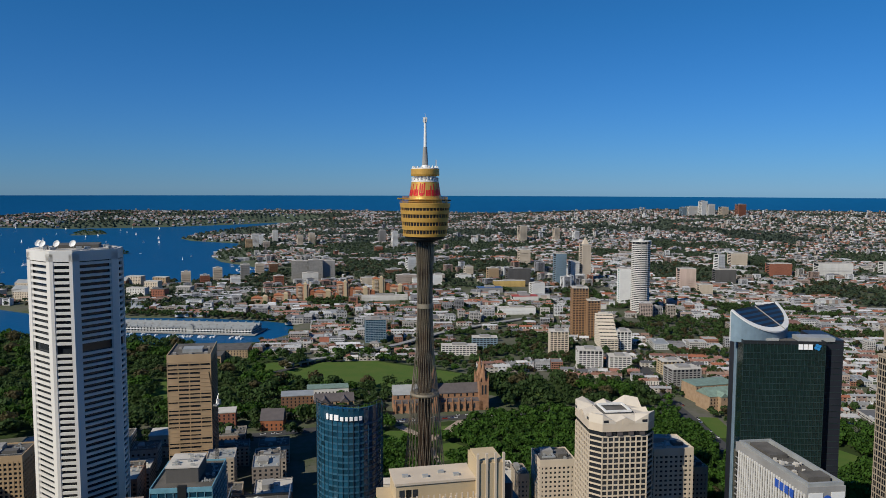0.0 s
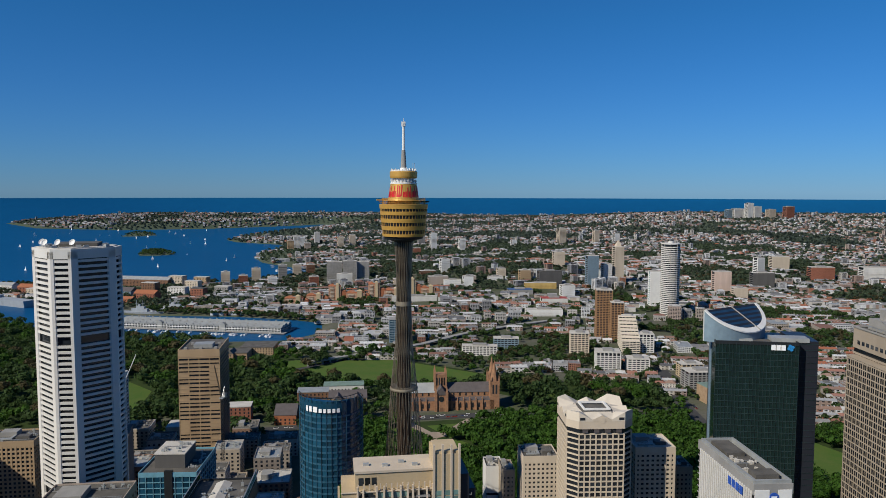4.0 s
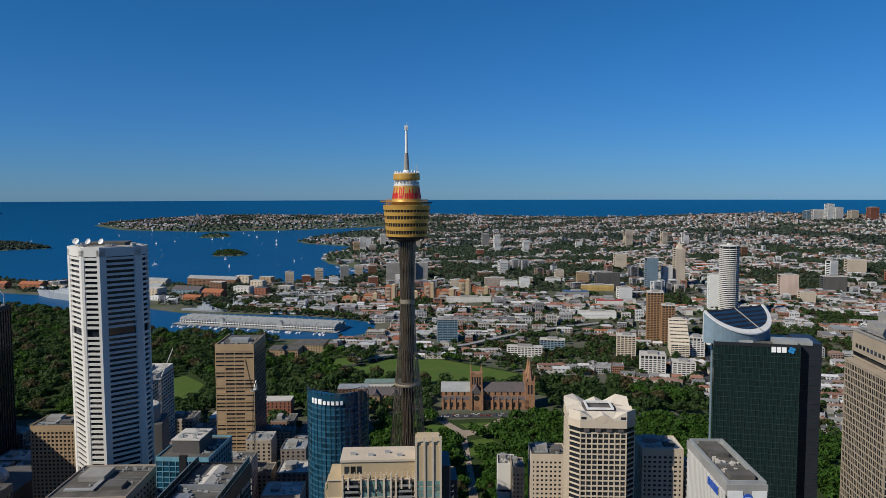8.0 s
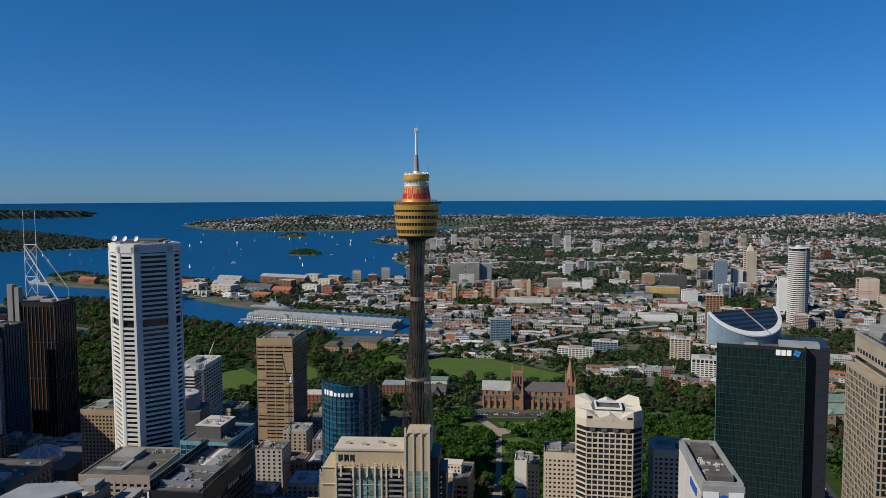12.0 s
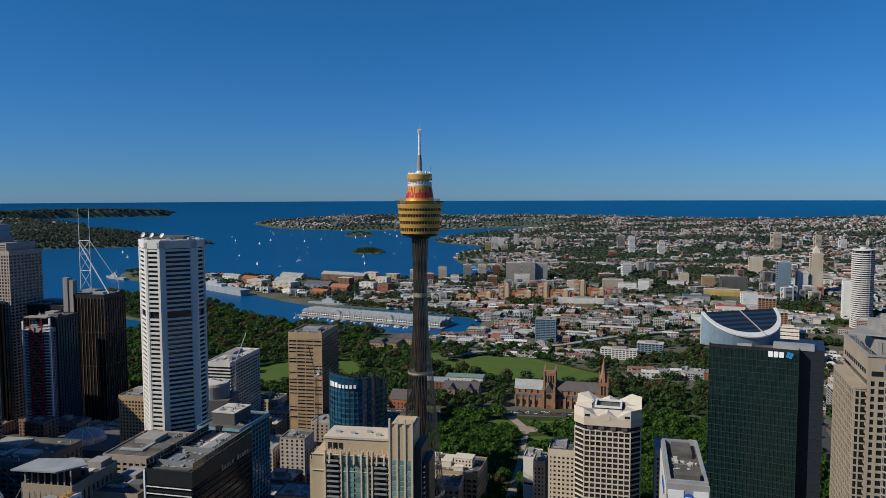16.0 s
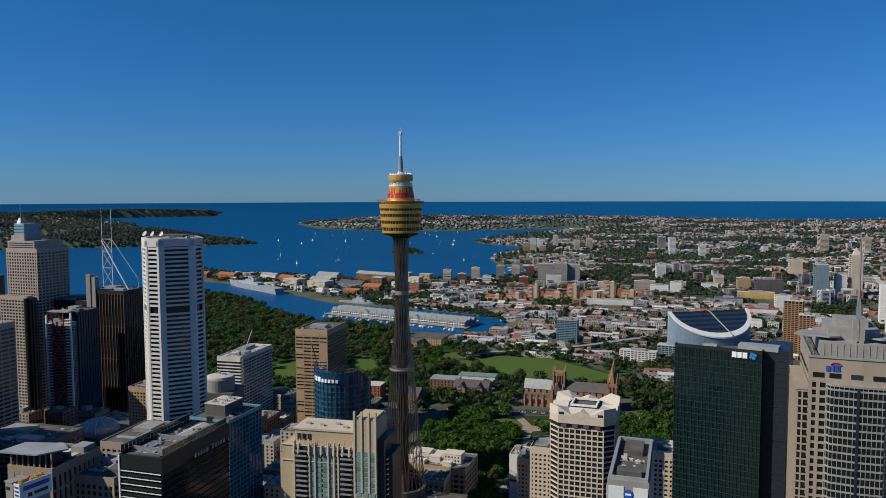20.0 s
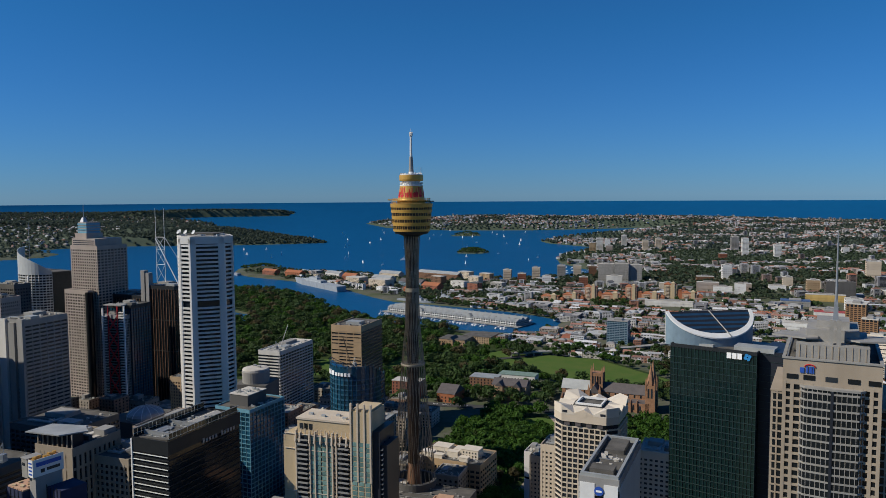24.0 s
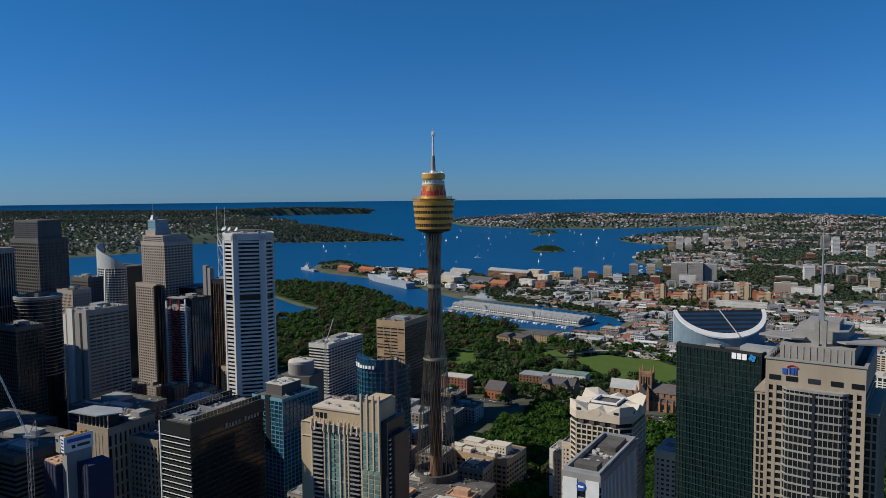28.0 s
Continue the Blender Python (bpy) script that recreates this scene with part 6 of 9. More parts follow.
tower("office_block", -330, -40, -9, 66, 50, 96, "dark office block with cluttered roof plant", 12, 10, 3.9, "window", "concrete_dark", bh=1.6, pw=1.0, **T)
tower("office_block", -340, -140, -9, 70, 60, 92, "dark banded office block", 0, 0, 3.9, "blackglass", "concrete_dark", bh=1.8, **T)
tower("office_block", -420, -90, -9, 70, 60, 84, "dark older office block with grey roof", 10, 10, 3.9, "window", "concrete_dark", bh=1.8, pw=1.2, **T)


def building_site():
    """Unfinished tower: grey lift core under a white hoarding, floors wrapped in dark blue mesh, an open rusty deck."""
    ob = thing("building_site", -160, -215, 0, -21, "tower under construction wrapped in dark blue mesh", "building site")
    part("core", Mb().box(-6, 1, 4, 0, 16, 129), "concrete_grey", ob, "grey lift core")
    for a in ((-22, -3, 4, -6.2, 18, 121), (0.2, 7, 4, 13, 22, 122)):
        part("wrapped_floors", Mb().box(*a), "skin_blue", ob, "floors wrapped in dark blue mesh")
        tube = Mb().box(a[0] - 0.2, a[1] - 0.35, 0, a[3] + 0.2, a[1] - 0.15, 0.25).mesh("scaffold_tube", "darkmetal")
        for k in range(14):
            put("scaffold_tube", tube, ob, 0, 0, 62 + 4.2 * k)
        post = Mb().box(-0.12, a[1] - 0.4, 60, 0.12, a[1] - 0.15, a[5] + 1.4).mesh("scaffold_post", "darkmetal")
        for k in range(5):
            put("scaffold_post", post, ob, a[0] + (a[3] - a[0]) * k / 4)
    part("deck", Mb().box(-21.6, -2.6, 121, -6.4, 17.6, 121.8), "salmon", ob, "open rust-coloured deck")
    rr = random.Random(8)
    stack = Mb().box(-1.1, -0.6, 0, 1.1, 0.6, 0.7).mesh("formwork_stack", "beige")
    for k in range(14):
        put("formwork_stack", stack, ob, rr.uniform(-20.5, -8), rr.uniform(-1.5, 16), 121.8, rr.uniform(0, 90))
    part("site_hoarding", Mb().box(-0.3, 0, 129, 0, 17, 138.6), "white", ob, "white hoarding at the top")
    part("site_hoarding", Mb().box(-4.4, -0.3, 129, 0, 0, 138.6), "white", ob, "white hoarding at the top")
    part("site_cabin", Mb().box(-10.6, -0.4, 128, -5.0, 8, 138.4).box(-11, -0.8, 138.4, -4.8, 8.2, 139), "palepanel", ob, "grey site cabin")
    part("cabin_window", Mb().box(-9.8, -0.6, 134.6, -7.2, -0.35, 136.2), "pane", ob)
    part("top_floor", Mb().box(-6, 0, 137.2, -0.3, 16.6, 137.8), "salmon", ob)
    for k, (y0, y1, z0, z1) in enumerate(((1.6, 15.6, 134.6, 136.8), (4.0, 6.2, 130.8, 132.8), (7.4, 14.8, 131.2, 132.8))):
        part("hoarding_bar", Mb().box(0.05, y0, z0, 0.25, y1, z1), "darkpanel" if k else "bluesign", ob, "dark bar of writing")
    for k in range(4):
        part("hoarding_bar", Mb().box(-3.6, -0.5, 130.4 + 2 * k, -0.8, -0.32, 131.2 + 2 * k), "bluesign", ob, "dark bar of writing")
    crate = Mb().box(-0.9, -0.6, 0, 0.9, 0.6, 1.3).mesh("site_crate", "gold")
    for k in range(9):
        put("site_crate", crate, ob, rr.uniform(-5, -1), 1 + 1.7 * k, 137.8, rr.uniform(0, 90))


building_site()


def tower_crane(x, y, z0, z1, jib, yaw, up, label):
    """Lattice mast, slewing platform, counter-jib and a luffing jib."""
    ob = thing("tower_crane", x, y, 0, yaw, label, "crane")
    mast = Mb()
    s = 1.0
    for cx, cy in ((-s, -s), (s, -s), (s, s), (-s, s)):
        mast.rod((cx, cy, z0), (cx, cy, z1), 0.16, 4)
    n = int((z1 - z0) / 2.5)
    for k in range(n):
        a, b = z0 + k * 2.5, z0 + (k + 1) * 2.5
        sgn = 1 if k % 2 else -1
        mast.rod((-s * sgn, -s, a), (s * sgn, -s, b), 0.1, 3).rod((-s, -s * sgn, a), (-s, s * sgn, b), 0.1, 3).rod((s, s * sgn, a), (s, -s * sgn, b), 0.1, 3)
    paint = "darkmetal" if "dark" in label else "white"
    part("mast", mast, "darkmetal" if "dark" in label else "steel", ob)
    part("platform", Mb().box(-2, -2, z1, 6, 2, z1 + 1.2).box(3, -1.6, z1 + 1.2, 6, 1.6, z1 + 4), "steel", ob)
    tip = Vector((-jib * math.cos(up), 0, z1 + 1 + jib * math.sin(up)))
    base = Vector((-1, 0, z1 + 1))
    j = Mb()
    for o in (Vector((0, -0.7, 0)), Vector((0, 0.7, 0)), Vector((0, 0, 1.4))):
        j.rod(base + o, tip + o * 0.3, 0.14, 4)
    m_ = int(jib / 2.4)
    for k in range(m_):
        p, q = base.lerp(tip, k / m_), base.lerp(tip, (k + 1) / m_)
        j.rod(p + Vector((0, -0.7, 0)), q + Vector((0, 0, 1.3)), 0.09, 3).rod(p + Vector((0, 0.7, 0)), q + Vector((0, 0, 1.3)), 0.09, 3).rod(p + Vector((0, -0.7, 0)), q + Vector((0, 0.7, 0)), 0.09, 3)
    part("jib", j, paint, ob, "raised lattice jib")
    part("back_frame", Mb().rod((0, 0, z1 + 1), (5, 0, z1 + 10), 0.2, 4).rod((5.5, 0, z1 + 1), (5, 0, z1 + 10), 0.2, 4).rod((5, 0, z1 + 10), tuple(base.lerp(tip, 0.7)), 0.06, 3), "steel", ob)
    return ob


tower_crane(-168, -232, 4, 144, 50, 4, radians(62), "white luffing crane beside the building site")
tower_crane(-120, 215, 20, 92, 34, 60, radians(70), "dark luffing crane before the tan tower")
tower_crane(-205, 215, 20, 108, 32, 160, radians(64), "red and white luffing crane among the blocks")


# ---- low city blocks filling the streets ----
def low_block(x, y, w, d, h, yaw, rnd):
    ob = thing("city_block", x, y, GZ, yaw, rnd.choice(("older stone city building with a cluttered roof", "plain rendered city building with roof plant", "flat-roofed city building with rows of windows")), "building", "low city buildings")
    body = part("body", Mb().box(0, 0, -2, w, d, h), "cityblock", ob)
    part("roof", Mb().box(0.6, 0.6, h - 0.3, w - 0.6, d - 0.6, h + 0.15), rnd.choice(("roofgrey", "rooflight", "roofgrey", "metalroof")), ob)
    part("parapet", Mb().box(0, 0, h, w, 0.6, h + 1.1).box(0, d - 0.6, h, w, d, h + 1.1).box(0, 0.6, h, 0.6, d - 0.6, h + 1.1).box(w - 0.6, 0.6, h, w, d - 0.6, h + 1.1), "cityblock", ob)
    part("plant_room", Mb().box(w * 0.2, d * 0.3, h, w * rnd.uniform(0.4, 0.6), d * 0.7, h + rnd.uniform(2, 5)), "concrete_grey", ob)
    roof_clutter(ob, 1, 1, w - 1, d - 1, h + 0.1, int(x * 5 + y), 12)
    nx = max(3, int(w / 4.2))
    win = Mb()
    for k in range(int(h / 3.7)):
        for i in range(nx):
            cx, z = w * (i + 0.5) / nx, k * 3.7 + 1.2
            win.box(cx - 0.95, -0.06, z, cx + 0.95, 0.1, z + 1.9)
        ny = max(3, int(d / 4.5))
        for i in range(ny):
            cy, z = d * (i + 0.5) / ny, k * 3.7 + 1.2
            win.box(-0.06, cy - 0.9, z, 0.1, cy + 0.9, z + 1.9)
            win.box(w - 0.1, cy - 0.9, z, w + 0.06, cy + 0.9, z + 1.9)
    part("windows", win, "window", ob)["kind"] = "stuff"
    return ob


TAKEN = [(-200, -130, 32), (-165, -122, 30), (-160, -205, 34), (-213, 84, 34), (-140, 280, 34), (-46, 20, 28), (-30, -98, 40), (210, -85, 42), (136, 4, 30), (243, -180, 34), (143, -145, 34), (-125, -115, 42), (-150, 25, 30), (-275, 150, 26), (-243, 310, 44), (-211, 165, 24), (-342, 165, 42), (-228, -85, 34), (-184, -98, 30), (-207, 8, 38), (-297, -15, 42), (-305, -110, 46), (-385, -60, 46), (-215, -190, 30), (0, 0, 30), (-394, 98, 36), (-478, 185, 34), (-440, 60, 30), (-443, 250, 26), (-412, 325, 30), (-470, 350, 40), (60, 95, 36)]
rc = random.Random(77)
for i in range(-14, 9):
    for j in range(-5, 10):
        u, v = i * 40 + rc.uniform(-4, 4), j * 40 + rc.uniform(-4, 4)
        x, y = u * math.cos(radians(-9)) - v * math.sin(radians(-9)), u * math.sin(radians(-9)) + v * math.cos(radians(-9))
        w, d = rc.uniform(22, 32), rc.uniform(22, 32)
        if any((x + w / 2 - a) ** 2 + (y + d / 2 - b) ** 2 < (r + 12) ** 2 for a, b, r in TAKEN):
            continue
        if inside(PARK, np.array([x + 15]), np.array([y + 15]))[0] or y > 380 - max(0, x + 100) * 1.4 or (x > -60 and y > 50) or (x > 40 and y > 10) or (x > 250) or x > 330 or y < -170 or x < -600:
            continue
        h = rc.uniform(20, 46) if x < 30 else rc.uniform(18, 40)
        if y > 250:
            h = rc.uniform(10, 22)
        low_block(x, y, w, d, h, -9, rc)

tower("hotel_block", 98, 22, -13, 27, 26, 82, "cream masonry block with small square windows", 8, 6, 3.5, "window", "cream", bh=1.8, pw=1.6, **T)
tower("hotel_block", 88, 40, -13, 10, 22, 66, "pinkish masonry block with small square windows", 3, 6, 3.5, "window", "stone", bh=1.8, pw=1.6, **T)
tower("hotel_block", 170, -17, -14, 30, 30, 95, "cream block with square windows beside the octagonal tower", 8, 6, 3.5, "window", "cream", bh=1.8, pw=1.6, roof="rooflight", **T)
tower("office_block", 206, -10, -14, 16, 24, 74, "small domed stone block by the park", 5, 5, 3.5, "window", "stone", bh=1.8, pw=1.6, **T)
tower("office_block", 82, 60, -13, 14, 22, 62, "blank pale concrete block", 0, 0, 20, "window", "concrete_white", bh=18, **T)
tower("shopping_podium", -32, -52, -9, 74, 60, 52, "low podium with terracotta and grey roofs at the tower's foot", 12, 8, 8, "window", "concrete_dark", bh=4, roof="roofgrey", plant=False, **T)
ob = bpy.data.objects["shopping_podium"]
for a, m in (((4, 3, 24, 20), "salmon"), ((44, 2, 70, 16), "rooflight"), ((50, 20, 70, 34), "salmon"), ((6, 40, 20, 56), "rooflight")):
    part("roof_section", Mb().box(a[0], a[1], 52, a[2], a[3], 54.5).band([(a[0] - 0.3, a[1] - 0.3), (a[2] + 0.3, a[1] - 0.3), (a[2] + 0.3, a[3] + 0.3), (a[0] - 0.3, a[3] + 0.3)], [(a[0] + 0.4, a[1] + 0.4), (a[2] - 0.4, a[1] + 0.4), (a[2] - 0.4, a[3] - 0.4), (a[0] + 0.4, a[3] - 0.4)], 54.4, 55.4), m, ob, "raised flat roof section")
roof_clutter(ob, 2, 2, 72, 58, 52, 45, 40)
part("plant_room", Mb().box(54, 4, 54.5, 64, 12, 58), "rooflight", ob)
part("plant_room", Mb().box(54, 24, 54.5, 66, 31, 58.5), "salmon", ob)
ob = tower("department_store", -16, 78, -14, 62, 40, 46, "older department store with white roof plant", 12, 8, 4.4, "window", "tan", bh=2.0, pw=1.2, roof="roofgrey", plant=False, **T)
for a in ((3, 4, 14, 12, 4), (16, 3, 24, 9, 3), (26, 10, 36, 16, 5), (38, 14, 54, 26, 7.5), (40, 4, 48, 10, 3.4), (6, 22, 22, 34, 3.6), (26, 24, 34, 34, 2.6)):
    part("plant_room", Mb().box(a[0], a[1], 46, a[2], a[3], 46 + a[4]), "creamwhite", ob, "white rooftop plant room")
    part("plant_room", Mb().box(a[0] - 0.3, a[1] - 0.3, 46 + a[4], a[2] + 0.3, a[3] + 0.3, 46.4 + a[4]), "creamwhite", ob, "white rooftop plant room")
roof_clutter(ob, 2, 2, 60, 38, 46, 46, 46)
slot = Mb().box(-0.6, -0.1, 0, 0.6, 0.15, 1.4).mesh("plant_window", "pane")
for k in range(5):
    for zz in (47.4, 50.4):
        put("plant_window", slot, ob, 40.2 + k * 2.9, 13.95, zz)

# unseen towers of the western city, added beside the way to cast shade
for x, y, w, d, z in ((-400, -195, 46, 50, 212), (-475, -125, 46, 50, 240), (-565, -55, 50, 50, 245), (-650, 15, 50, 50, 245), (-350, -275, 46, 50, 215), (-740, 90, 50, 50, 245), (-330, -350, 46, 46, 190)):
    tower("office_tower", x, y, -9, w, d, z, "unseen western office tower added to shade the near-left blocks", 6, 6, 12, "blackglass", "concrete_dark", bh=4, plant=False, **T)


# ---- cathedral, gallery and park buildings ----
def cathedral():
    """Golden stone church: long nave, crossing tower with pinnacles, transept and twin spires at one end."""
    ob = thing("cathedral", 104, 411, GZ, -12, "golden sandstone gothic cathedral with slate roofs and twin spires", "church")
    L, h = 111, 21
    part("nave", Mb().box(-2, 8, 0, L, 26, h), "cathedral", ob)
    part("aisle", Mb().box(-2, 0, 0, L, 8, 12), "cathedral", ob)
    part("aisle", Mb().box(-2, 26, 0, L, 34, 12), "cathedral", ob)
    part("roof", Mb().gable(-3, 7.4, 36, 26.6, h, h + 11, "x"), "metalroof", ob, "pale slate roof of the choir")
    part("roof", Mb().gable(50, 7.4, L, 26.6, h, h + 11, "x"), "slate", ob, "dark slate nave roof")
    part("aisle_roof", Mb().prism([(-2, 0), (L, 0), (L, 8), (-2, 8)], 12, 12.3, [(-2, 0, 12.3), (L, 0, 12.3), (L, 8, 15), (-2, 8, 15)]), "slate", ob)
    but = Mb().prism([(-0.8, -2.4), (0.8, -2.4), (0.8, 0.2), (-0.8, 0.2)], 0, 13, [(-0.6, -1.0), (0.6, -1.0), (0.6, 0.2), (-0.6, 0.2)]).box(-0.4, 0, 13, 0.4, 8, 14.5).prism([(-0.7, -0.7), (0.7, -0.7), (0.7, 0.7), (-0.7, 0.7)], 13, 18, [(0, 0), (0.05, 0), (0.05, 0.05), (0, 0.05)]).mesh("buttress", "cathedral")
    win = Mb().prism([(-1.1, -0.15), (1.1, -0.15), (1.1, 0.1), (-1.1, 0.1)], 3, 8).prism([(-1.1, -0.15), (1.1, -0.15), (1.1, 0.1), (-1.1, 0.1)], 8, 10.2, [(-0.05, -0.15), (0.05, -0.15), (0.05, 0.1), (-0.05, 0.1)]).mesh("window", "pane")
    clr = Mb().box(-1.0, -0.12, 16.5, 1.0, 0.1, 20.5).mesh("window", "pane")
    for k in range(13):
        x = k * 8.0
        if not 30 < x < 54:
            put("buttress", but, ob, x, 0)
            put("window", win, ob, x + 3.8, 0)
            put("window", clr, ob, x + 3.8, 8)
    # transept and crossing tower
    part("transept", Mb().box(36, -5, 0, 50, 39, h), "cathedral", ob)
    part("roof", Mb().gable(35.6, -5.4, 50.4, 39.4, h, h + 11, "y"), "slate", ob)
    rose = Mb().ring(0, 0, [(3.4, -0.1), (3.4, 0.25)], 20).mesh("rose_window", "pane")
    put("rose_window", rose, ob).matrix_basis = pose(43, -5.1, 16, 90, 0, 0)
    part("door", Mb().box(41, -5.3, 0, 45, -4.9, 5), "brown", ob)
    for px in (36, 50):
        part("turret", Mb().box(px - 1.6, -6.6, 0, px + 1.6, -3.4, 24).prism([(px - 1.6, -6.6), (px + 1.6, -6.6), (px + 1.6, -3.4), (px - 1.6, -3.4)], 24, 33, [(px, -5), (px + 0.05, -5), (px + 0.05, -4.95), (px, -4.95)]), "cathedral", ob)
    tw = part("crossing_tower", Mb().box(35.5, 9.5, h - 2, 50.5, 24.5, 44), "cathedral", ob)
    lan = Mb().box(-0.9, -0.12, 30, 0.9, 0.2, 40).mesh("belfry_slot", "pane")
    for k in range(4):
        put("belfry_slot", lan, ob, 38.2 + k * 3.2, 9.4)
    for px in (36, 50):
        for py in (10, 24):
            part("pinnacle", Mb().box(px - 1.1, py - 1.1, h, px + 1.1, py + 1.1, 46).prism([(px - 1.1, py - 1.1), (px + 1.1, py - 1.1), (px + 1.1, py + 1.1), (px - 1.1, py + 1.1)], 46, 54, [(px, py), (px + 0.05, py), (px + 0.05, py + 0.05), (px, py + 0.05)]), "cathedral", ob)
    # twin spired towers
    for py in (6, 28):
        x0 = L
        part("spire_tower", Mb().box(x0 - 5, py - 6, 0, x0 + 7, py + 6, 36), "cathedral", ob)
        n = 8
        ringp = [(x0 + 1 + 5.4 * math.cos(2 * math.pi * i / n + 0.39), py + 5.4 * math.sin(2 * math.pi * i / n + 0.39)) for i in range(n)]
        part("spire", Mb().prism(ringp, 36, 63, [(x0 + 1 + 0.1 * math.cos(2 * math.pi * i / n), py + 0.1 * math.sin(2 * math.pi * i / n)) for i in range(n)]), "cathedral", ob, "tall stone spire")
        for sx in (-4.4, 6.4):
            for sy in (-5.4, 5.4):
                cx, cy = x0 + sx, py + sy
                part("pinnacle", Mb().box(cx - 0.9, cy - 0.9, 30, cx + 0.9, cy + 0.9, 38).prism([(cx - 0.9, cy - 0.9), (cx + 0.9, cy - 0.9), (cx + 0.9, cy + 0.9), (cx - 0.9, cy + 0.9)], 38, 46, [(cx, cy), (cx + 0.05, cy), (cx + 0.05, cy + 0.05), (cx, cy + 0.05)]), "cathedral", ob)
        slot = Mb().box(-1.1, -0.12, 20, 1.1, 0.2, 32).mesh("belfry_slot", "pane")
        put("belfry_slot", slot, ob, x0 - 1, py - 6)
        put("belfry_slot", slot, ob, x0 + 3, py - 6)
    return ob


cathedral()


def stone_hall(x, y, w, d, h, yaw, wall, roof, label, gable=True, wings=0):
    ob = thing("public_building", x, y, GZ, yaw, label, "public building", "park-side buildings")
    part("wall", Mb().box(0, 0, -1, w, d, h), wall, ob)
    part("roof", Mb().gable(0, 0, w, d, h, h + d * 0.28, "x", 0.5) if gable else Mb().box(-0.4, -0.4, h, w + 0.4, d + 0.4, h + 0.9), roof, ob)
    win = Mb().box(-0.8, -0.12, 0, 0.8, 0.1, 2.4).mesh("window", "pane")
    n = max(3, int(w / 4.5))
    if y > 1200:
        one = Mb()
        for k in range(int(h / 4.2)):
            for i in range(n):
                c = w * (i + 0.5) / n
                one.box(c - 0.8, -0.12, 1.2 + 4.2 * k, c + 0.8, 0.1, 3.6 + 4.2 * k)
        part("glazing", one, "window", ob)["kind"] = "stuff"
    for k in range(int(h / 4.2) if y < 1200 else 0):
        for i in range(n):
            put("window", win, ob, w * (i + 0.5) / n, 0, 1.2 + 4.2 * k)
    for k in range(wings):
        cx = w * (k + 0.5) / wings
        part("wing", Mb().box(cx - 5, -7, -1, cx + 5, 0, h + 0.5), wall, ob)
        part("wing_roof", Mb().gable(cx - 5, -7, cx + 5, d / 2, h + 0.5, h + 6, "y", 0.4), roof, ob)
        put("window", win, ob, cx - 2, -7, 2.0)
        put("window", win, ob, cx + 2, -7, 2.0)
        put("window", win, ob, cx, -7, h - 3.5)
    return ob


stone_hall(8, 436, 48, 26, 17, -10, "sandstone", "slate", "gabled sandstone public building with steep dark roofs", True, 2)
stone_hall(-28, 470, 40, 24, 18, -10, "brown", "metalroof", "brick court building with a pale roof", False)
stone_hall(10, 500, 54, 22, 16, -10, "concrete_white", "copper", "pale building with a green copper roof", False)
stone_hall(-62, 400, 26, 34, 12, -14, "terracotta", "slate", "terracotta brick church hall with a slate roof")
stone_hall(-128, 415, 40, 22, 22, -9, "redbrick", "rooflight", "red brick building with a pale flat roof", False)
stone_hall(-180, 360, 46, 26, 20, -9, "cream", "rooflight", "cream building with a flat roof", False)
stone_hall(-132, 770, 52, 40, 12, -14, "sandstone", "roofgrey", "sandstone art gallery with a portico", False, 1)
stone_hall(-92, 800, 56, 50, 13, -14, "tan", "roofgrey", "low tan gallery wing", False)
stone_hall(478, 284, 66, 30, 19, -6, "sandstone", "copper", "sandstone museum with green copper roofs", True, 2)
stone_hall(488, 322, 62, 34, 22, -6, "sandstone", "copper", "sandstone museum wing under copper roofs", False)


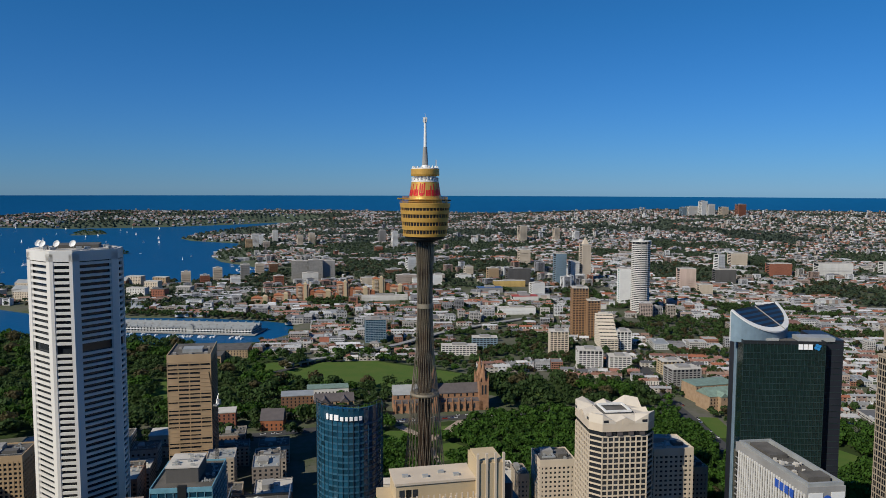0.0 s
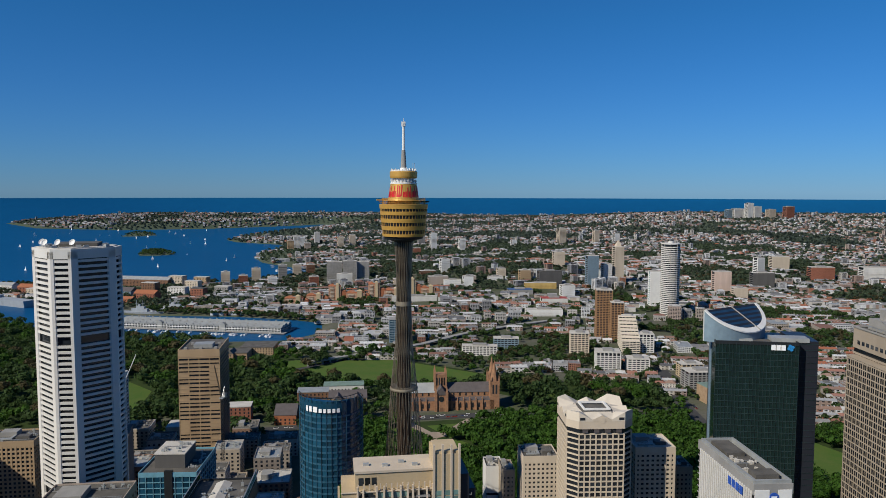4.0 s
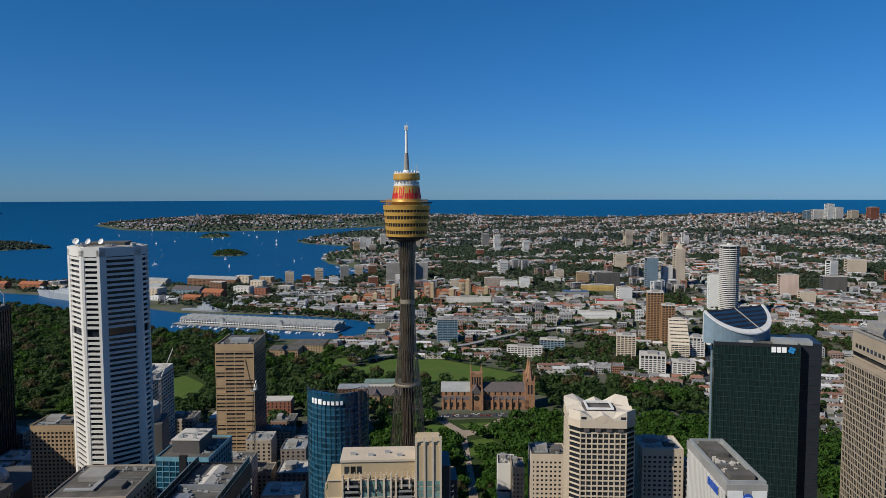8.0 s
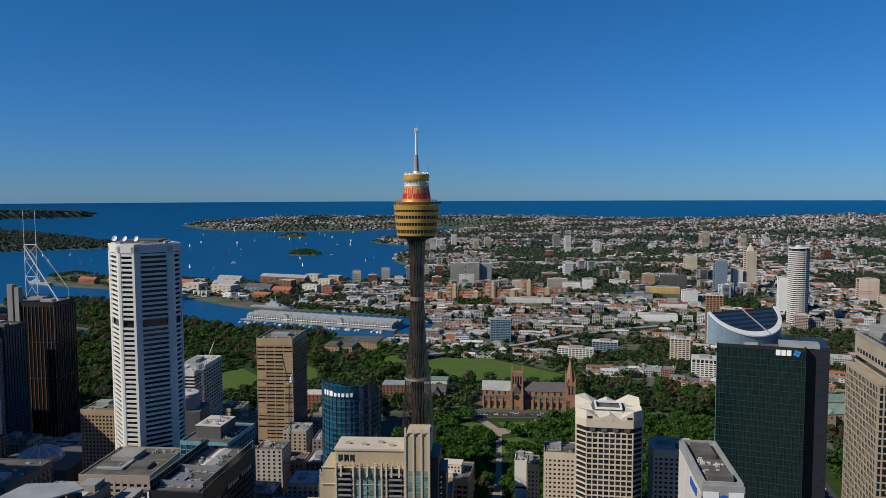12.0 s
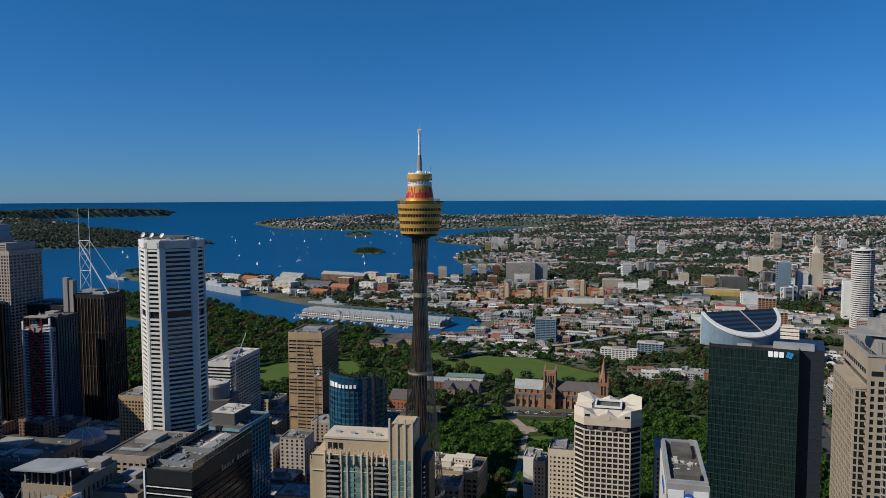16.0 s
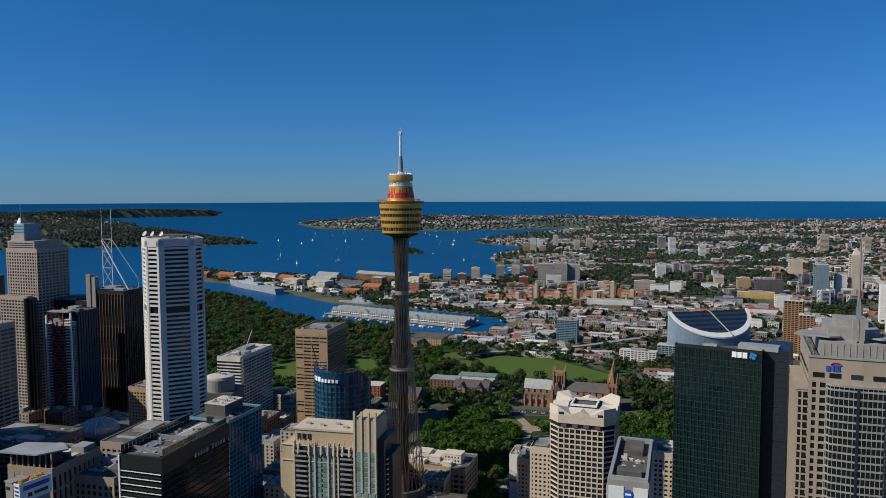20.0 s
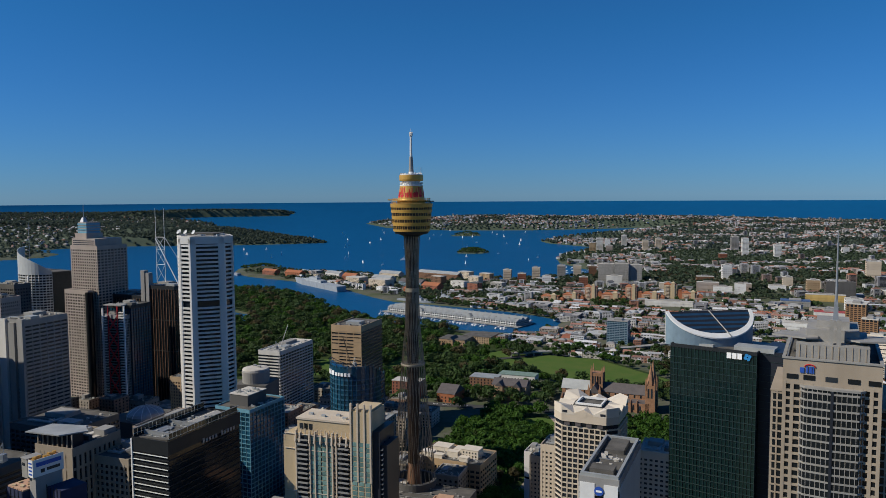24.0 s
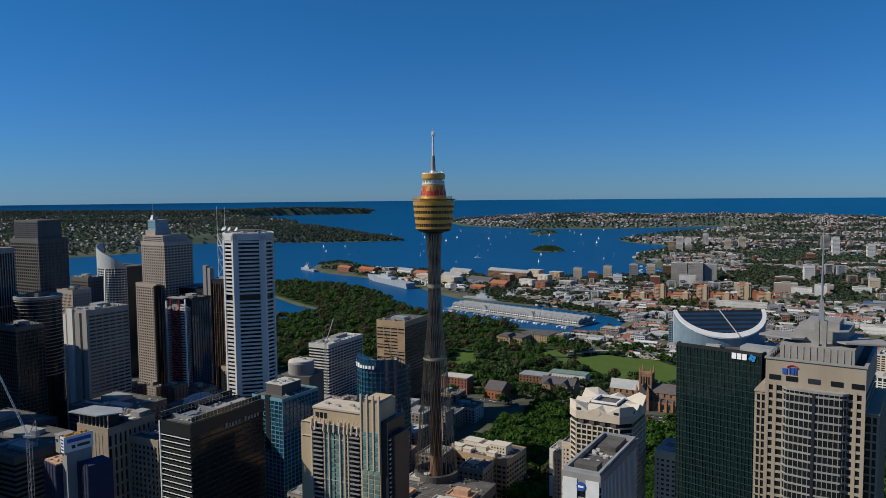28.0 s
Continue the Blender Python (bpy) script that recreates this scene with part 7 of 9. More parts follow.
def block_tower(x, y, w, d, h, yaw, label, wall="flats", balcony=True, z=None, roof="rooflight", fh=3.2, nx=None, name="apartment_block", glass="window"):
    """Block of flats: glass core, floor slabs, piers, roof plant, in true plan."""
    zz = float(land_z([x], [y])[0][0]) if z is None else z
    h = float(h) - zz if isinstance(h, str) else h
    X, Y, Z, s = far(x, y, zz)
    ob = thing(name, X, Y, Z, yaw, label, "apartment block", "apartment blocks")
    ob.scale = (s, s, s)
    inset = 1.3 if math.hypot(x, y + 510) > 1500 else 0.5
    part("core", Mb().box(-w / 2 + inset, -d / 2 + inset, -2, w / 2 - inset, d / 2 - inset, h), glass, ob)
    me = Mb()
    for a in ((-w / 2, -d / 2, w / 2, -d / 2 + 0.5), (-w / 2, d / 2 - 0.5, w / 2, d / 2), (-w / 2, -d / 2 + 0.5, -w / 2 + 0.5, d / 2 - 0.5), (w / 2 - 0.5, -d / 2 + 0.5, w / 2, d / 2 - 0.5)):
        me.box(a[0], a[1], 0, a[2], a[3], 1.35)
    n = nx or max(2, int(w / 6))
    if math.hypot(x, y + 510) > 1500:
        one = Mb()
        for k in range(int(h / 5.2)):
            one.box(-w / 2, -d / 2, k * 5.2, w / 2, d / 2, k * 5.2 + 1.9)
        for i in range(n + 1):
            cx = -w / 2 + 0.9 + (w - 1.8) * i / n
            one.box(cx - 0.65, -d / 2 - 0.06, -1, cx + 0.65, -d / 2 + 1.6, h)
        for cy in (-d / 2, d / 2 - 2.2):
            one.box(-w / 2 - 0.06, cy, -1, w / 2 + 0.06, cy + 2.2, h)
        part("frame", one, wall, ob, "floor slabs and piers")
        if "pointed" in label:
            part("crown", Mb().prism([(-8, -8), (8, -8), (8, 8), (-8, 8)], h, h + 10, [(-5, -5), (5, -5), (5, 5), (-5, 5)]).prism([(-4, -4), (4, -4), (4, 4), (-4, 4)], h + 10, h + 20, [(-0.3, -0.3), (0.3, -0.3), (0.3, 0.3), (-0.3, 0.3)]), wall, ob, "stepped pointed crown")
        part("roof", Mb().box(-w / 2 - 0.2, -d / 2 - 0.2, h, w / 2 + 0.2, d / 2 + 0.2, h + 0.9), roof, ob)
        part("plant_room", Mb().box(-w * 0.2, -d * 0.25, h + 0.9, w * 0.2, d * 0.25, h + 4), "concrete_grey", ob)
        return ob
    me = me.mesh("floor_band", wall)
    for k in range(int(h / fh)):
        put("floor_band", me, ob, 0, 0, k * fh)
    pw = 0.3 if nx else 0.8
    pm = Mb().box(-pw, -0.05, -1, pw, 0.6, h).mesh("pier", wall)
    for i in range(n + 1):
        put("pier", pm, ob, -w / 2 + 0.9 + (w - 1.8) * i / n, -d / 2)
    ps = Mb().box(-0.05, -1.1, -1, 0.6, 1.1, h).mesh("pier", wall)
    for i in range(3):
        put("pier", ps, ob, -w / 2, -d / 2 + 1.1 + (d - 2.2) * i / 2)
        put("pier", ps, ob, w / 2 - 0.55, -d / 2 + 1.1 + (d - 2.2) * i / 2)
    part("roof", Mb().box(-w / 2 - 0.2, -d / 2 - 0.2, h, w / 2 + 0.2, d / 2 + 0.2, h + 0.9), roof, ob)
    part("plant_room", Mb().box(-w * 0.2, -d * 0.25, h + 0.9, w * 0.2, d * 0.25, h + 4), "concrete_grey", ob)
    return ob


KEEP = [(833, 932, 30)]


def round_flats(x, y, r, top, label):
    """Slender round tower, a deep white balcony ring to each floor."""
    z = float(land_z([x], [y])[0][0])
    ob = thing("apartment_tower", x, y, z, 12, label, "apartment tower", "apartment blocks")
    h = top - z
    part("core", Mb().ring(0, 0, [(r - 2.2, -2), (r - 2.2, h)], 20), "window", ob)
    slab = Mb().ring(0, 0, [(r - 2.4, 0), (r, 0), (r, 1.9), (r - 2.4, 1.9)], 20).mesh("balcony_ring", "concrete_white")
    for k in range(int(h / 4.2)):
        put("balcony_ring", slab, ob, 0, 0, 4.2 * k)
    fin = Mb().box(-0.5, -r + 0.2, -1, 0.5, -r + 2.6, h).mesh("fin", "concrete_grey")
    for k in range(8):
        put("fin", fin, ob, 0, 0, 0, 45 * k)
    part("roof", Mb().ring(0, 0, [(r, h - 1), (r, h + 1), (0.5, h + 1.4)], 20), "concrete_white", ob)
    part("plant_room", Mb().ring(0, 0, [(6, h + 1), (6, h + 5), (0.4, h + 5.4)], 12), "concrete_white", ob)


round_flats(833, 932, 20.5, 169, "tall round white apartment tower ringed with balconies")


def flats(*rows):
    for r in rows:
        x, y, w, d, h, yaw, label = r[:7]
        label = label if len(label.split()) > 4 else label + " among the suburb's roofs"
        KEEP.append((x, y, max(w, d) * 0.62))
        block_tower(x, y, w, d, h, yaw, label, *r[7:])


flats(
    (195, 840, 38, 30, "47", -12, "blue-grey glass apartment tower beside the park", "greyblue", True, None, "concrete_grey", 3.2, 8, "apartment_tower", "blueglass"),
    (575, 762, 30, 34, "98", -24, "caramel brown apartment tower", "caramel"), (584, 728, 24, 26, "78", -24, "lower caramel brown tower wing", "caramel"),
    (590, 640, 26, 34, "36", -24, "white office block with a blue roof", "concrete_white"),
    (454, 529, 38, 34, "36", -24, "white balconied apartment block by the park", "concrete_white"), (494, 508, 34, 28, "27", -24, "white balconied apartment block by the park", "concrete_white"),
    (462, 640, 32, 28, "44", -24, "cream stepped apartment block", "cream"), (640, 800, 40, 30, "30", -24, "brown office block on the avenue", "tan"),
    (870, 1049, 27, 24, "94", -20, "white framed apartment slab with green glass", "white", True, None, "rooflight", 3.2, 4, "apartment_block", "tealpane"),
    (733, 1345, 64, 24, "68", -6, "dark glass hotel slab on the ridge", "concrete_dark", True, None, "roofgrey", 3.2, 18, "hotel_tower", "blackglass"),
    (849, 1323, 30, 26, "109", -10, "blue-grey glazed apartment tower on the ridge", "greyblue"), (936, 1336, 26, 26, "131", -10, "cream apartment tower with a pointed crown", "cream"),
    (900, 1334, 24, 24, "84", -10, "pale apartment tower beside a taller one", "concrete_white"), (930, 1700, 36, 26, "88", -10, "cream apartment tower with pink blocks below", "cream"), (719, 1208, 34, 24, "47", -8, "white hotel block near the avenue", "white"),
    (1435, 2734, 36, 32, "109", 0, "tall slim cream tower on the far ridge", "cream"),
    (196, 1668, 44, 24, "77", -6, "long pale apartment slab with glazed balconies", "palepanel", True, None, "rooflight", 3.1, 6, "apartment_block", "blueglass"), (240, 1660, 40, 24, "79", -6, "pale glazed apartment slab", "palepanel", True, None, "rooflight", 3.1, 5, "apartment_block", "blueglass"), (280, 1668, 36, 24, "75", -6, "grey glazed apartment slab", "concrete_grey"), (218, 1622, 44, 20, "46", -6, "lower pale block before the slab", "concrete_white"),
    (448, 1450, 54, 20, "51", -6, "brown-grey apartment slab", "pinkgrey"), (536, 1680, 26, 26, "76", 0, "white ribbed round tower", "white"), (350, 1480, 40, 22, "44", -4, "cream apartment block", "cream"),
    (470, 1640, 46, 22, "46", 0, "terracotta-roofed apartment block", "brown"), (620, 1460, 40, 22, "44", -6, "white hotel block", "white"), (660, 1520, 24, 20, "60", -6, "cream tower block", "cream"), (700, 1440, 30, 24, "62", -8, "tan tower block", "tan"),
    (540, 1440, 26, 22, "50", -8, "pinkish apartment block", "pinkgrey"), (930, 1420, 30, 20, "56", -8, "white apartment block", "white"), (519, 1403, 26, 22, "54", -8, "white balconied hotel block", "white"),
    (418, 3014, 26, 24, "66", 0, "cream apartment tower on the bay slope", "cream"),
    (483, 3072, 28, 26, "72", 0, "tall cream apartment tower on the bay slope", "cream"),
    (821, 3040, 34, 26, "82", 0, "broad grey apartment tower on the ridge", "concrete_grey"),
    (805, 2756, 26, 26, "93", 0, "white apartment tower on the ridge", "white"),
    (684, 2582, 30, 24, "40", 0, "red brick apartment tower with white floors", "redbrick"),
    (1209, 2782, 24, 24, "53", 0, "white apartment tower among trees", "white"),
    (170, 2833, 28, 26, "65", 0, "tan apartment tower on the point", "tan"),
    (206, 2934, 30, 26, "80", 0, "pale apartment tower on the point", "concrete_white"),
    (244, 2830, 28, 26, "53", 0, "grey apartment tower on the point", "pinkgrey"),
)
flats(*[(x, y, 26, 22, h, 0, lab, wl) for x, y, h, lab, wl in (
    (60, 1840, 44, "grey waterfront apartment block", "concrete_grey"), (-20, 1830, 40, "cream waterfront apartment block", "cream"), (110, 1900, 40, "cream apartment tower by the bay", "cream"), (160, 1960, 34, "red-roofed brick flats by the bay", "brown"), (-110, 1800, 36, "cream apartment tower by the bay", "cream"),
    (-60, 1760, 26, "brick flats by the bay", "redbrick"), (130, 1620, 26, "brick flats", "redbrick"), (20, 1700, 24, "white flats", "white"), (900, 2620, 56, "white apartment tower", "white"), (1600, 2700, 64, "cream apartment tower", "cream"), (1720, 2720, 44, "white apartment tower", "white"), (340, 3320, 60, "pale apartment tower", "concrete_white"), (250, 3150, 50, "white apartment tower", "white"),
    (1560, 2000, 40, "brown apartment block", "brown"), (1460, 1400, 56, "white hospital block", "white"), (1660, 1560, 34, "glass hospital wing", "greyblue"))])
flats((1148, 1168, 44, 28, "73", -18, "pale pink apartment block", "pinkpaint"), (1140, 1085, 36, 22, "40", -18, "stepped cream balconied flats", "cream"), (1330, 1230, 60, 26, "58", -18, "dark glazed hospital block", "concrete_dark"), (1600, 1300, 70, 30, 38, -18, "brick-red hospital building", "redbrick"), (1800, 1280, 110, 34, 36, -18, "long pale hospital block", "concrete_white"),
      (1640, 1520, 56, 30, 42, -18, "cream slab block", "cream"), (2010, 1240, 80, 30, 40, -18, "white apartment block with grey roof", "concrete_white"),
      (3440, 3940, 50, 40, 105, 0, "white tower on the horizon ridge", "white"), (3520, 3960, 60, 36, 80, 0, "pale block on the horizon ridge", "concrete_white"), (3360, 3960, 80, 40, 66, 0, "white block on the horizon ridge", "concrete_white"), (3640, 3960, 60, 40, 60, 0, "pinkish block on the horizon ridge", "cream"), (3760, 3920, 70, 40, 84, 0, "brick block on the horizon ridge", "redbrick"), (3280, 3950, 40, 40, 60, 0, "blue-grey block on the horizon ridge", "greyblue"))


def stepped_flats(x, y, yaw, label):
    """Terraced slab of flats, each tier lower than the one behind, with deep white balconies."""
    ob = thing("apartment_block", x, y, GZ, yaw, label, "apartment block", "apartment blocks")
    for k in range(8):
        w, y0, h = 30, -k * 9.0, 55 - k * 4.6
        part("tier", Mb().box(-w / 2, y0 - 8.9, -2, w / 2, y0, h), "window", ob, "dark glazed tier")
        fl = Mb()
        for i in range(int(h / 3.1)):
            fl.box(-w / 2 - 0.6, y0 - 9.6, h - 1.3 - 3.1 * i, w / 2 + 0.6, y0 + 0.1, h + 0.1 - 3.1 * i)
        part("floor_slabs", fl, "creamwhite", ob, "cream balcony fronts")["kind"] = "stuff"
        fin = Mb()
        for i in range(6):
            fin.box(-w / 2 + i * 5.9, y0 - 9.5, -1, -w / 2 + 0.5 + i * 5.9, y0 - 8.8, h)
        part("party_fins", fin, "creamwhite", ob)["kind"] = "stuff"
    part("roof", Mb().box(-10, -8, 55, 8, -1, 58), "rooflight", ob)
    return ob


stepped_flats(582, 690, -24, "pale stepped apartment slab falling towards the park")
KEEP.append((570, 655, 48))
# red-roofed brick flats on the slope
for k, (x, y, w, h, col) in enumerate(((48, 1330, 44, 14, "salmon"), (100, 1345, 40, 15, "salmon"), (150, 1350, 30, 34, "salmon"), (200, 1340, 46, 15, "salmon"), (250, 1352, 28, 32, "salmon"), (296, 1345, 42, 14, "salmon"), (345, 1360, 30, 34, "beige"), (390, 1350, 36, 13, "salmon"))):
    KEEP.append((x, y, 24))
    ob = block_tower(x, y, w, 22, h, -10, "stepped red brick flats with terracotta roofs", col, True, None, "terracotta")
    part("hip_roof", Mb().hip(-w / 2 - 0.6, -11.6, w * 0.12, 11.6, h + 0.9, h + 6), "terracotta", ob, "terracotta tiled roof")
    part("stair_tower", Mb().box(w * 0.1, -13, -2, w * 0.36, -3, h + 5).hip(w * 0.08, -13.4, w * 0.38, -2.6, h + 5, h + 9), "beige", ob)
    part("low_wing", Mb().box(w / 2, -9, -2, w / 2 + 13, 11, h * 0.62).hip(w / 2 - 0.2, -9.6, w / 2 + 13.6, 11.6, h * 0.62, h * 0.62 + 4.5), "terracotta", ob)
    bal = Mb()
    for e in range(int(h / 3.4)):
        bal.box(-w * 0.38, -12.6, 1 + 3.4 * e, -w * 0.08, -10.6, 2.2 + 3.4 * e)
    part("balconies", bal, "cream", ob, "stack of cream balconies")["kind"] = "stuff"
for r in ((480, 1420, 46, 20, 16, -10, "row of white gabled flats with chimneys", "white"), (330, 1250, 110, 16, 12, -12, "long low pale building with a flat roof", "concrete_white"), (692, 1314, 84, 18, 15, -12, "yellow ochre building under a flat roof", "ochre"), (612, 1262, 62, 34, 11, -12, "broad dark blue-roofed building", "concrete_grey", True, None, "bluesheet"), (650, 1140, 62, 30, 10, -14, "red-roofed building near the avenue", "concrete_white", True, None, "redsheet"), (560, 1000, 80, 26, 14, -14, "low white office with ribbon windows", "white"),
          (300, 690, 60, 20, 16, -20, "white terrace of flats behind the cathedral", "concrete_white"), (360, 720, 44, 22, 20, -20, "glass-fronted flats behind the cathedral", "greyblue")):
    KEEP.append((r[0], r[1], r[2] * 0.5))
    block_tower(*r)
block_tower(534, 408, 44, 30, 24, -12, "grey office block with ribbon windows beside the museum", "concrete_grey")
block_tower(557, 464, 34, 24, 20, -14, "beige office block on the avenue", "beige")


# ---- finger wharf, ship, naval yard ----
def finger_wharf():
    """Long timber wharf: two parallel gabled sheds with a glazed middle, on piles, with moored boats."""
    a, b = Vector((-322, 1184)), Vector((3, 1020))
    L = (b - a).length
    yaw = math.degrees(math.atan2(b.y - a.y, b.x - a.x))
    ob = thing("finger_wharf", a.x, a.y, 0, yaw, "long pale two-storey finger wharf with corrugated gable roofs", "wharf")
    part("deck", Mb().box(-14, -36, 1.2, L + 10, 36, 2.4), "concrete_grey", ob)
    for y0, y1 in ((-27, -7), (7, 27)):
        part("shed", Mb().box(0, y0, 2.4, L, y1, 12), "wharfblue", ob)
        part("roof", Mb().gable(-1, y0, L + 1, y1, 12, 17, "x", 0.8), "wharfroof", ob, "pale corrugated roof")
    part("arcade", Mb().box(0, -7, 2.4, L, 7, 14), "wharfblue", ob)
    part("arcade_roof", Mb().gable(0, -7, L, 7, 14, 18, "x"), "wharfroof", ob)
    win = Mb().box(-1.3, -0.15, 0, 1.3, 0.1, 2.6).mesh("window", "pane")
    for k in range(56):
        for z in (4, 8):
            put("window", win, ob, 4 + k * (L - 8) / 55, -27, z)
    trim = Mb().box(-0.25, -0.3, 2.4, 0.25, 0, 12).mesh("post", "white")
    for k in range(29):
        put("post", trim, ob, 1 + k * (L - 2) / 28, -27)
    part("gallery_rail", Mb().box(0, -29.2, 7.0, L, -27, 7.4).box(0, -29.2, 7.4, L, -29.0, 8.3), "white", ob, "white gallery rail")
    end = Mb().box(0, -1.0, 0, 0.15, 1.0, 2.4).mesh("end_window", "pane")
    for y in range(-24, 25, 4):
        for z in (4, 8):
            put("end_window", end, ob, L, y, z)
    vent = Mb().box(-1.4, -1.2, 0, 1.4, 1.2, 1.5).gable(-1.6, -1.4, 1.6, 1.4, 1.5, 2.3, "x").mesh("roof_vent", "concrete_grey")
    for k in range(22):
        put("roof_vent", vent, ob, 8 + k * (L - 16) / 21, -17, 16.4)
        put("roof_vent", vent, ob, 12 + k * (L - 24) / 21, 17, 16.4)
    dorm = Mb().gable(-2.2, -3, 2.2, 4, 0, 2.2, "y").mesh("dormer", "wharfblue")
    for k in range(24):
        put("dormer", dorm, ob, 12 + k * (L - 24) / 23, -24, 12.5)
    gab = Mb().box(-6, -1.5, 2.4, 6, 0.4, 15).gable(-6.4, -1.9, 6.4, 6, 15, 19, "y").mesh("cross_gable", "wharfblue")
    for k in (0.28, 0.66):
        put("cross_gable", gab, ob, L * k, -27)
    pile = Mb().rod((0, 0, -3), (0, 0, 1.4), 0.4, 6).mesh("pile", "brown")
    for k in range(60):
        put("pile", pile, ob, -10 + k * (L + 16) / 59, -35.4)
    rr = random.Random(2)
    hull = Mb().prism([(-6, -1.6), (4, -1.6), (7, 0), (4, 1.6), (-6, 1.6)], 0.0, 1.6).box(-4, -1.1, 1.6, 1.5, 1.1, 2.8).mesh("hull", "boats")
    mast_m = Mb().rod((0, 0, 1.5), (0, 0, 13), 0.12, 4).mesh("mast", "white")
    for k in range(60):
        along, side = rr.uniform(0, 1), rr.choice((-1, 1, -1))
        p = a.lerp(b, along)
        nrm = Vector((-(b - a).y, (b - a).x)).normalized()
        q = p + nrm * side * rr.uniform(44, 62)
        bt = thing("motor_boat", q.x, q.y, 0, yaw + 90 + rr.uniform(-6, 6), "white pleasure boat moored by the wharf", "boat", "moored boats")
        part("hull", hull, None, bt)
        if rr.random() < 0.5:
            part("mast", mast_m, None, bt)
    return ob


finger_wharf()


def warship(x0, y0, x1, y1, beam, h, label, tall):
    a, b = Vector((x0, y0)), Vector((x1, y1))
    L = (b - a).length
    ob = thing("ship", x0, y0, 0, math.degrees(math.atan2(y1 - y0, x1 - x0)), label, "ship", "naval ships")
    w = beam / 2
    part("hull", Mb().prism([(0, -w * 0.8), (L * 0.75, -w * 0.8), (L * 0.97, -0.5), (L * 0.97, 0.5), (L * 0.75, w * 0.8), (0, w * 0.8)], -1, h, [(-1, -w), (L * 0.75, -w), (L + 3, -0.4), (L + 3, 0.4), (L * 0.75, w), (-1, w)]), "shipgrey", ob, "grey hull")
    part("deckhouse", Mb().box(L * 0.35, -w * 0.55, h, L * 0.68, w * 0.7, h + 7).box(L * 0.45, -w * 0.4, h + 7, L * 0.62, w * 0.5, h + 12), "shipgrey", ob)
    part("funnel", Mb().box(L * 0.48, -2.5, h + 12, L * 0.53, 2.5, h + 16), "shipgrey", ob)
    for k in (0.45, 0.58):
        part("mast", Mb().rod((L * k, 0, h + 10), (L * k, 0, h + 12 + tall), 0.8, 6, 0.3).rod((L * k - 4, 0, h + 10 + tall * 0.6), (L * k + 4, 0, h + 10 + tall * 0.6), 0.3, 4), "shipgrey", ob)
    gunm = part("gun", Mb().box(L * 0.74, -2, h, L * 0.79, 2, h + 3).rod((L * 0.79, 0, h + 2), (L * 0.84, 0, h + 3), 0.3, 5), "shipgrey", ob)
    return ob


warship(-568, 1502, -800, 1722, 32, 17, "long grey landing ship moored at the naval base", 12)
warship(-355, 1345, -250, 1300, 15, 7, "grey frigate moored at the quay", 14)
warship(-300, 1370, -160, 1300, 15, 7, "grey frigate moored at the quay", 14)
warship(-1080, 1885, -1180, 1960, 15, 8, "grey destroyer at the island's end", 14)
NAVY = [(-1000, 1905, 70, 24, 14, "redbrick", "terracotta"), (-900, 1870, 80, 26, 14, "terracotta", "terracotta"), (-800, 1850, 50, 22, 10, "cream", "roofgrey"), (-740, 1840, 70, 26, 16, "concrete_white", "metalroof"), (-660, 1780, 60, 30, 14, "redbrick", "terracotta"),
        (-620, 1700, 60, 40, 18, "cream", "rooflight"), (-540, 1720, 80, 30, 16, "concrete_grey", "metalroof"), (-520, 1620, 70, 40, 22, "cream", "rooflight"), (-470, 1530, 60, 26, 9, "white", "white"), (-430, 1640, 90, 34, 14, "greyblue", "slate"), (-420, 1860, 170, 30, 20, "brown", "metalroof"),
        (-560, 1880, 90, 30, 14, "cream", "metalroof"), (-340, 1560, 60, 30, 14, "redbrick", "terracotta"), (-330, 1650, 40, 26, 30, "brown", "rooflight"), (-260, 1600, 50, 24, 22, "concrete_white", "rooflight"), (-220, 1680, 40, 24, 28, "cream", "rooflight"), (-200, 1540, 36, 24, 24, "redbrick", "roofgrey"), (-140, 1600, 40, 24, 20, "concrete_grey", "rooflight"), (-270, 1800, 44, 26, 30, "cream", "rooflight"), (-200, 1790, 40, 24, 26, "tan", "rooflight"), (-380, 1500, 50, 22, 10, "terracotta", "terracotta")]
for x, y, w, d, h, wl_, rf in NAVY:
    KEEP.append((x + w / 2, y + d / 2, max(w, d) * 0.6))
    ob = stone_hall(x, y, w, d, h, -28, wl_, rf, "naval yard building with a long roof", rf not in ("rooflight", "white", "roofgrey"))
KEEP += [(833, 932, 40), (118, 420, 90), (512, 312, 44), (514, 350, 26), (534, 408, 25), (557, 464, 20)]


# ---- elevated railway and road beside the park ----
def viaduct():
    ob = thing("viaduct", 0, 0, 0, 0, "concrete rail viaduct with arches along the park edge", "viaduct")
    pts = [(10, 690), (60, 712), (140, 738), (220, 775), (320, 845), (450, 905), (560, 940)]
    for (x0, y0), (x1, y1) in zip(pts, pts[1:]):
        d = Vector((x1 - x0, y1 - y0)).normalized()
        nn = Vector((-d.y, d.x)) * 6
        part("deck", Mb().prism([(x0 - nn.x, y0 - nn.y), (x1 - nn.x, y1 - nn.y), (x1 + nn.x, y1 + nn.y), (x0 + nn.x, y0 + nn.y)], 9.5, 11.5), "concrete_grey", ob)
        for k in range(4):
            cx, cy = x0 + (x1 - x0) * k / 4, y0 + (y1 - y0) * k / 4
            part("pillar", Mb().box(cx - 1.2, cy - 4, 2, cx + 1.2, cy + 4, 9.6), "concrete_grey", ob)


viaduct()

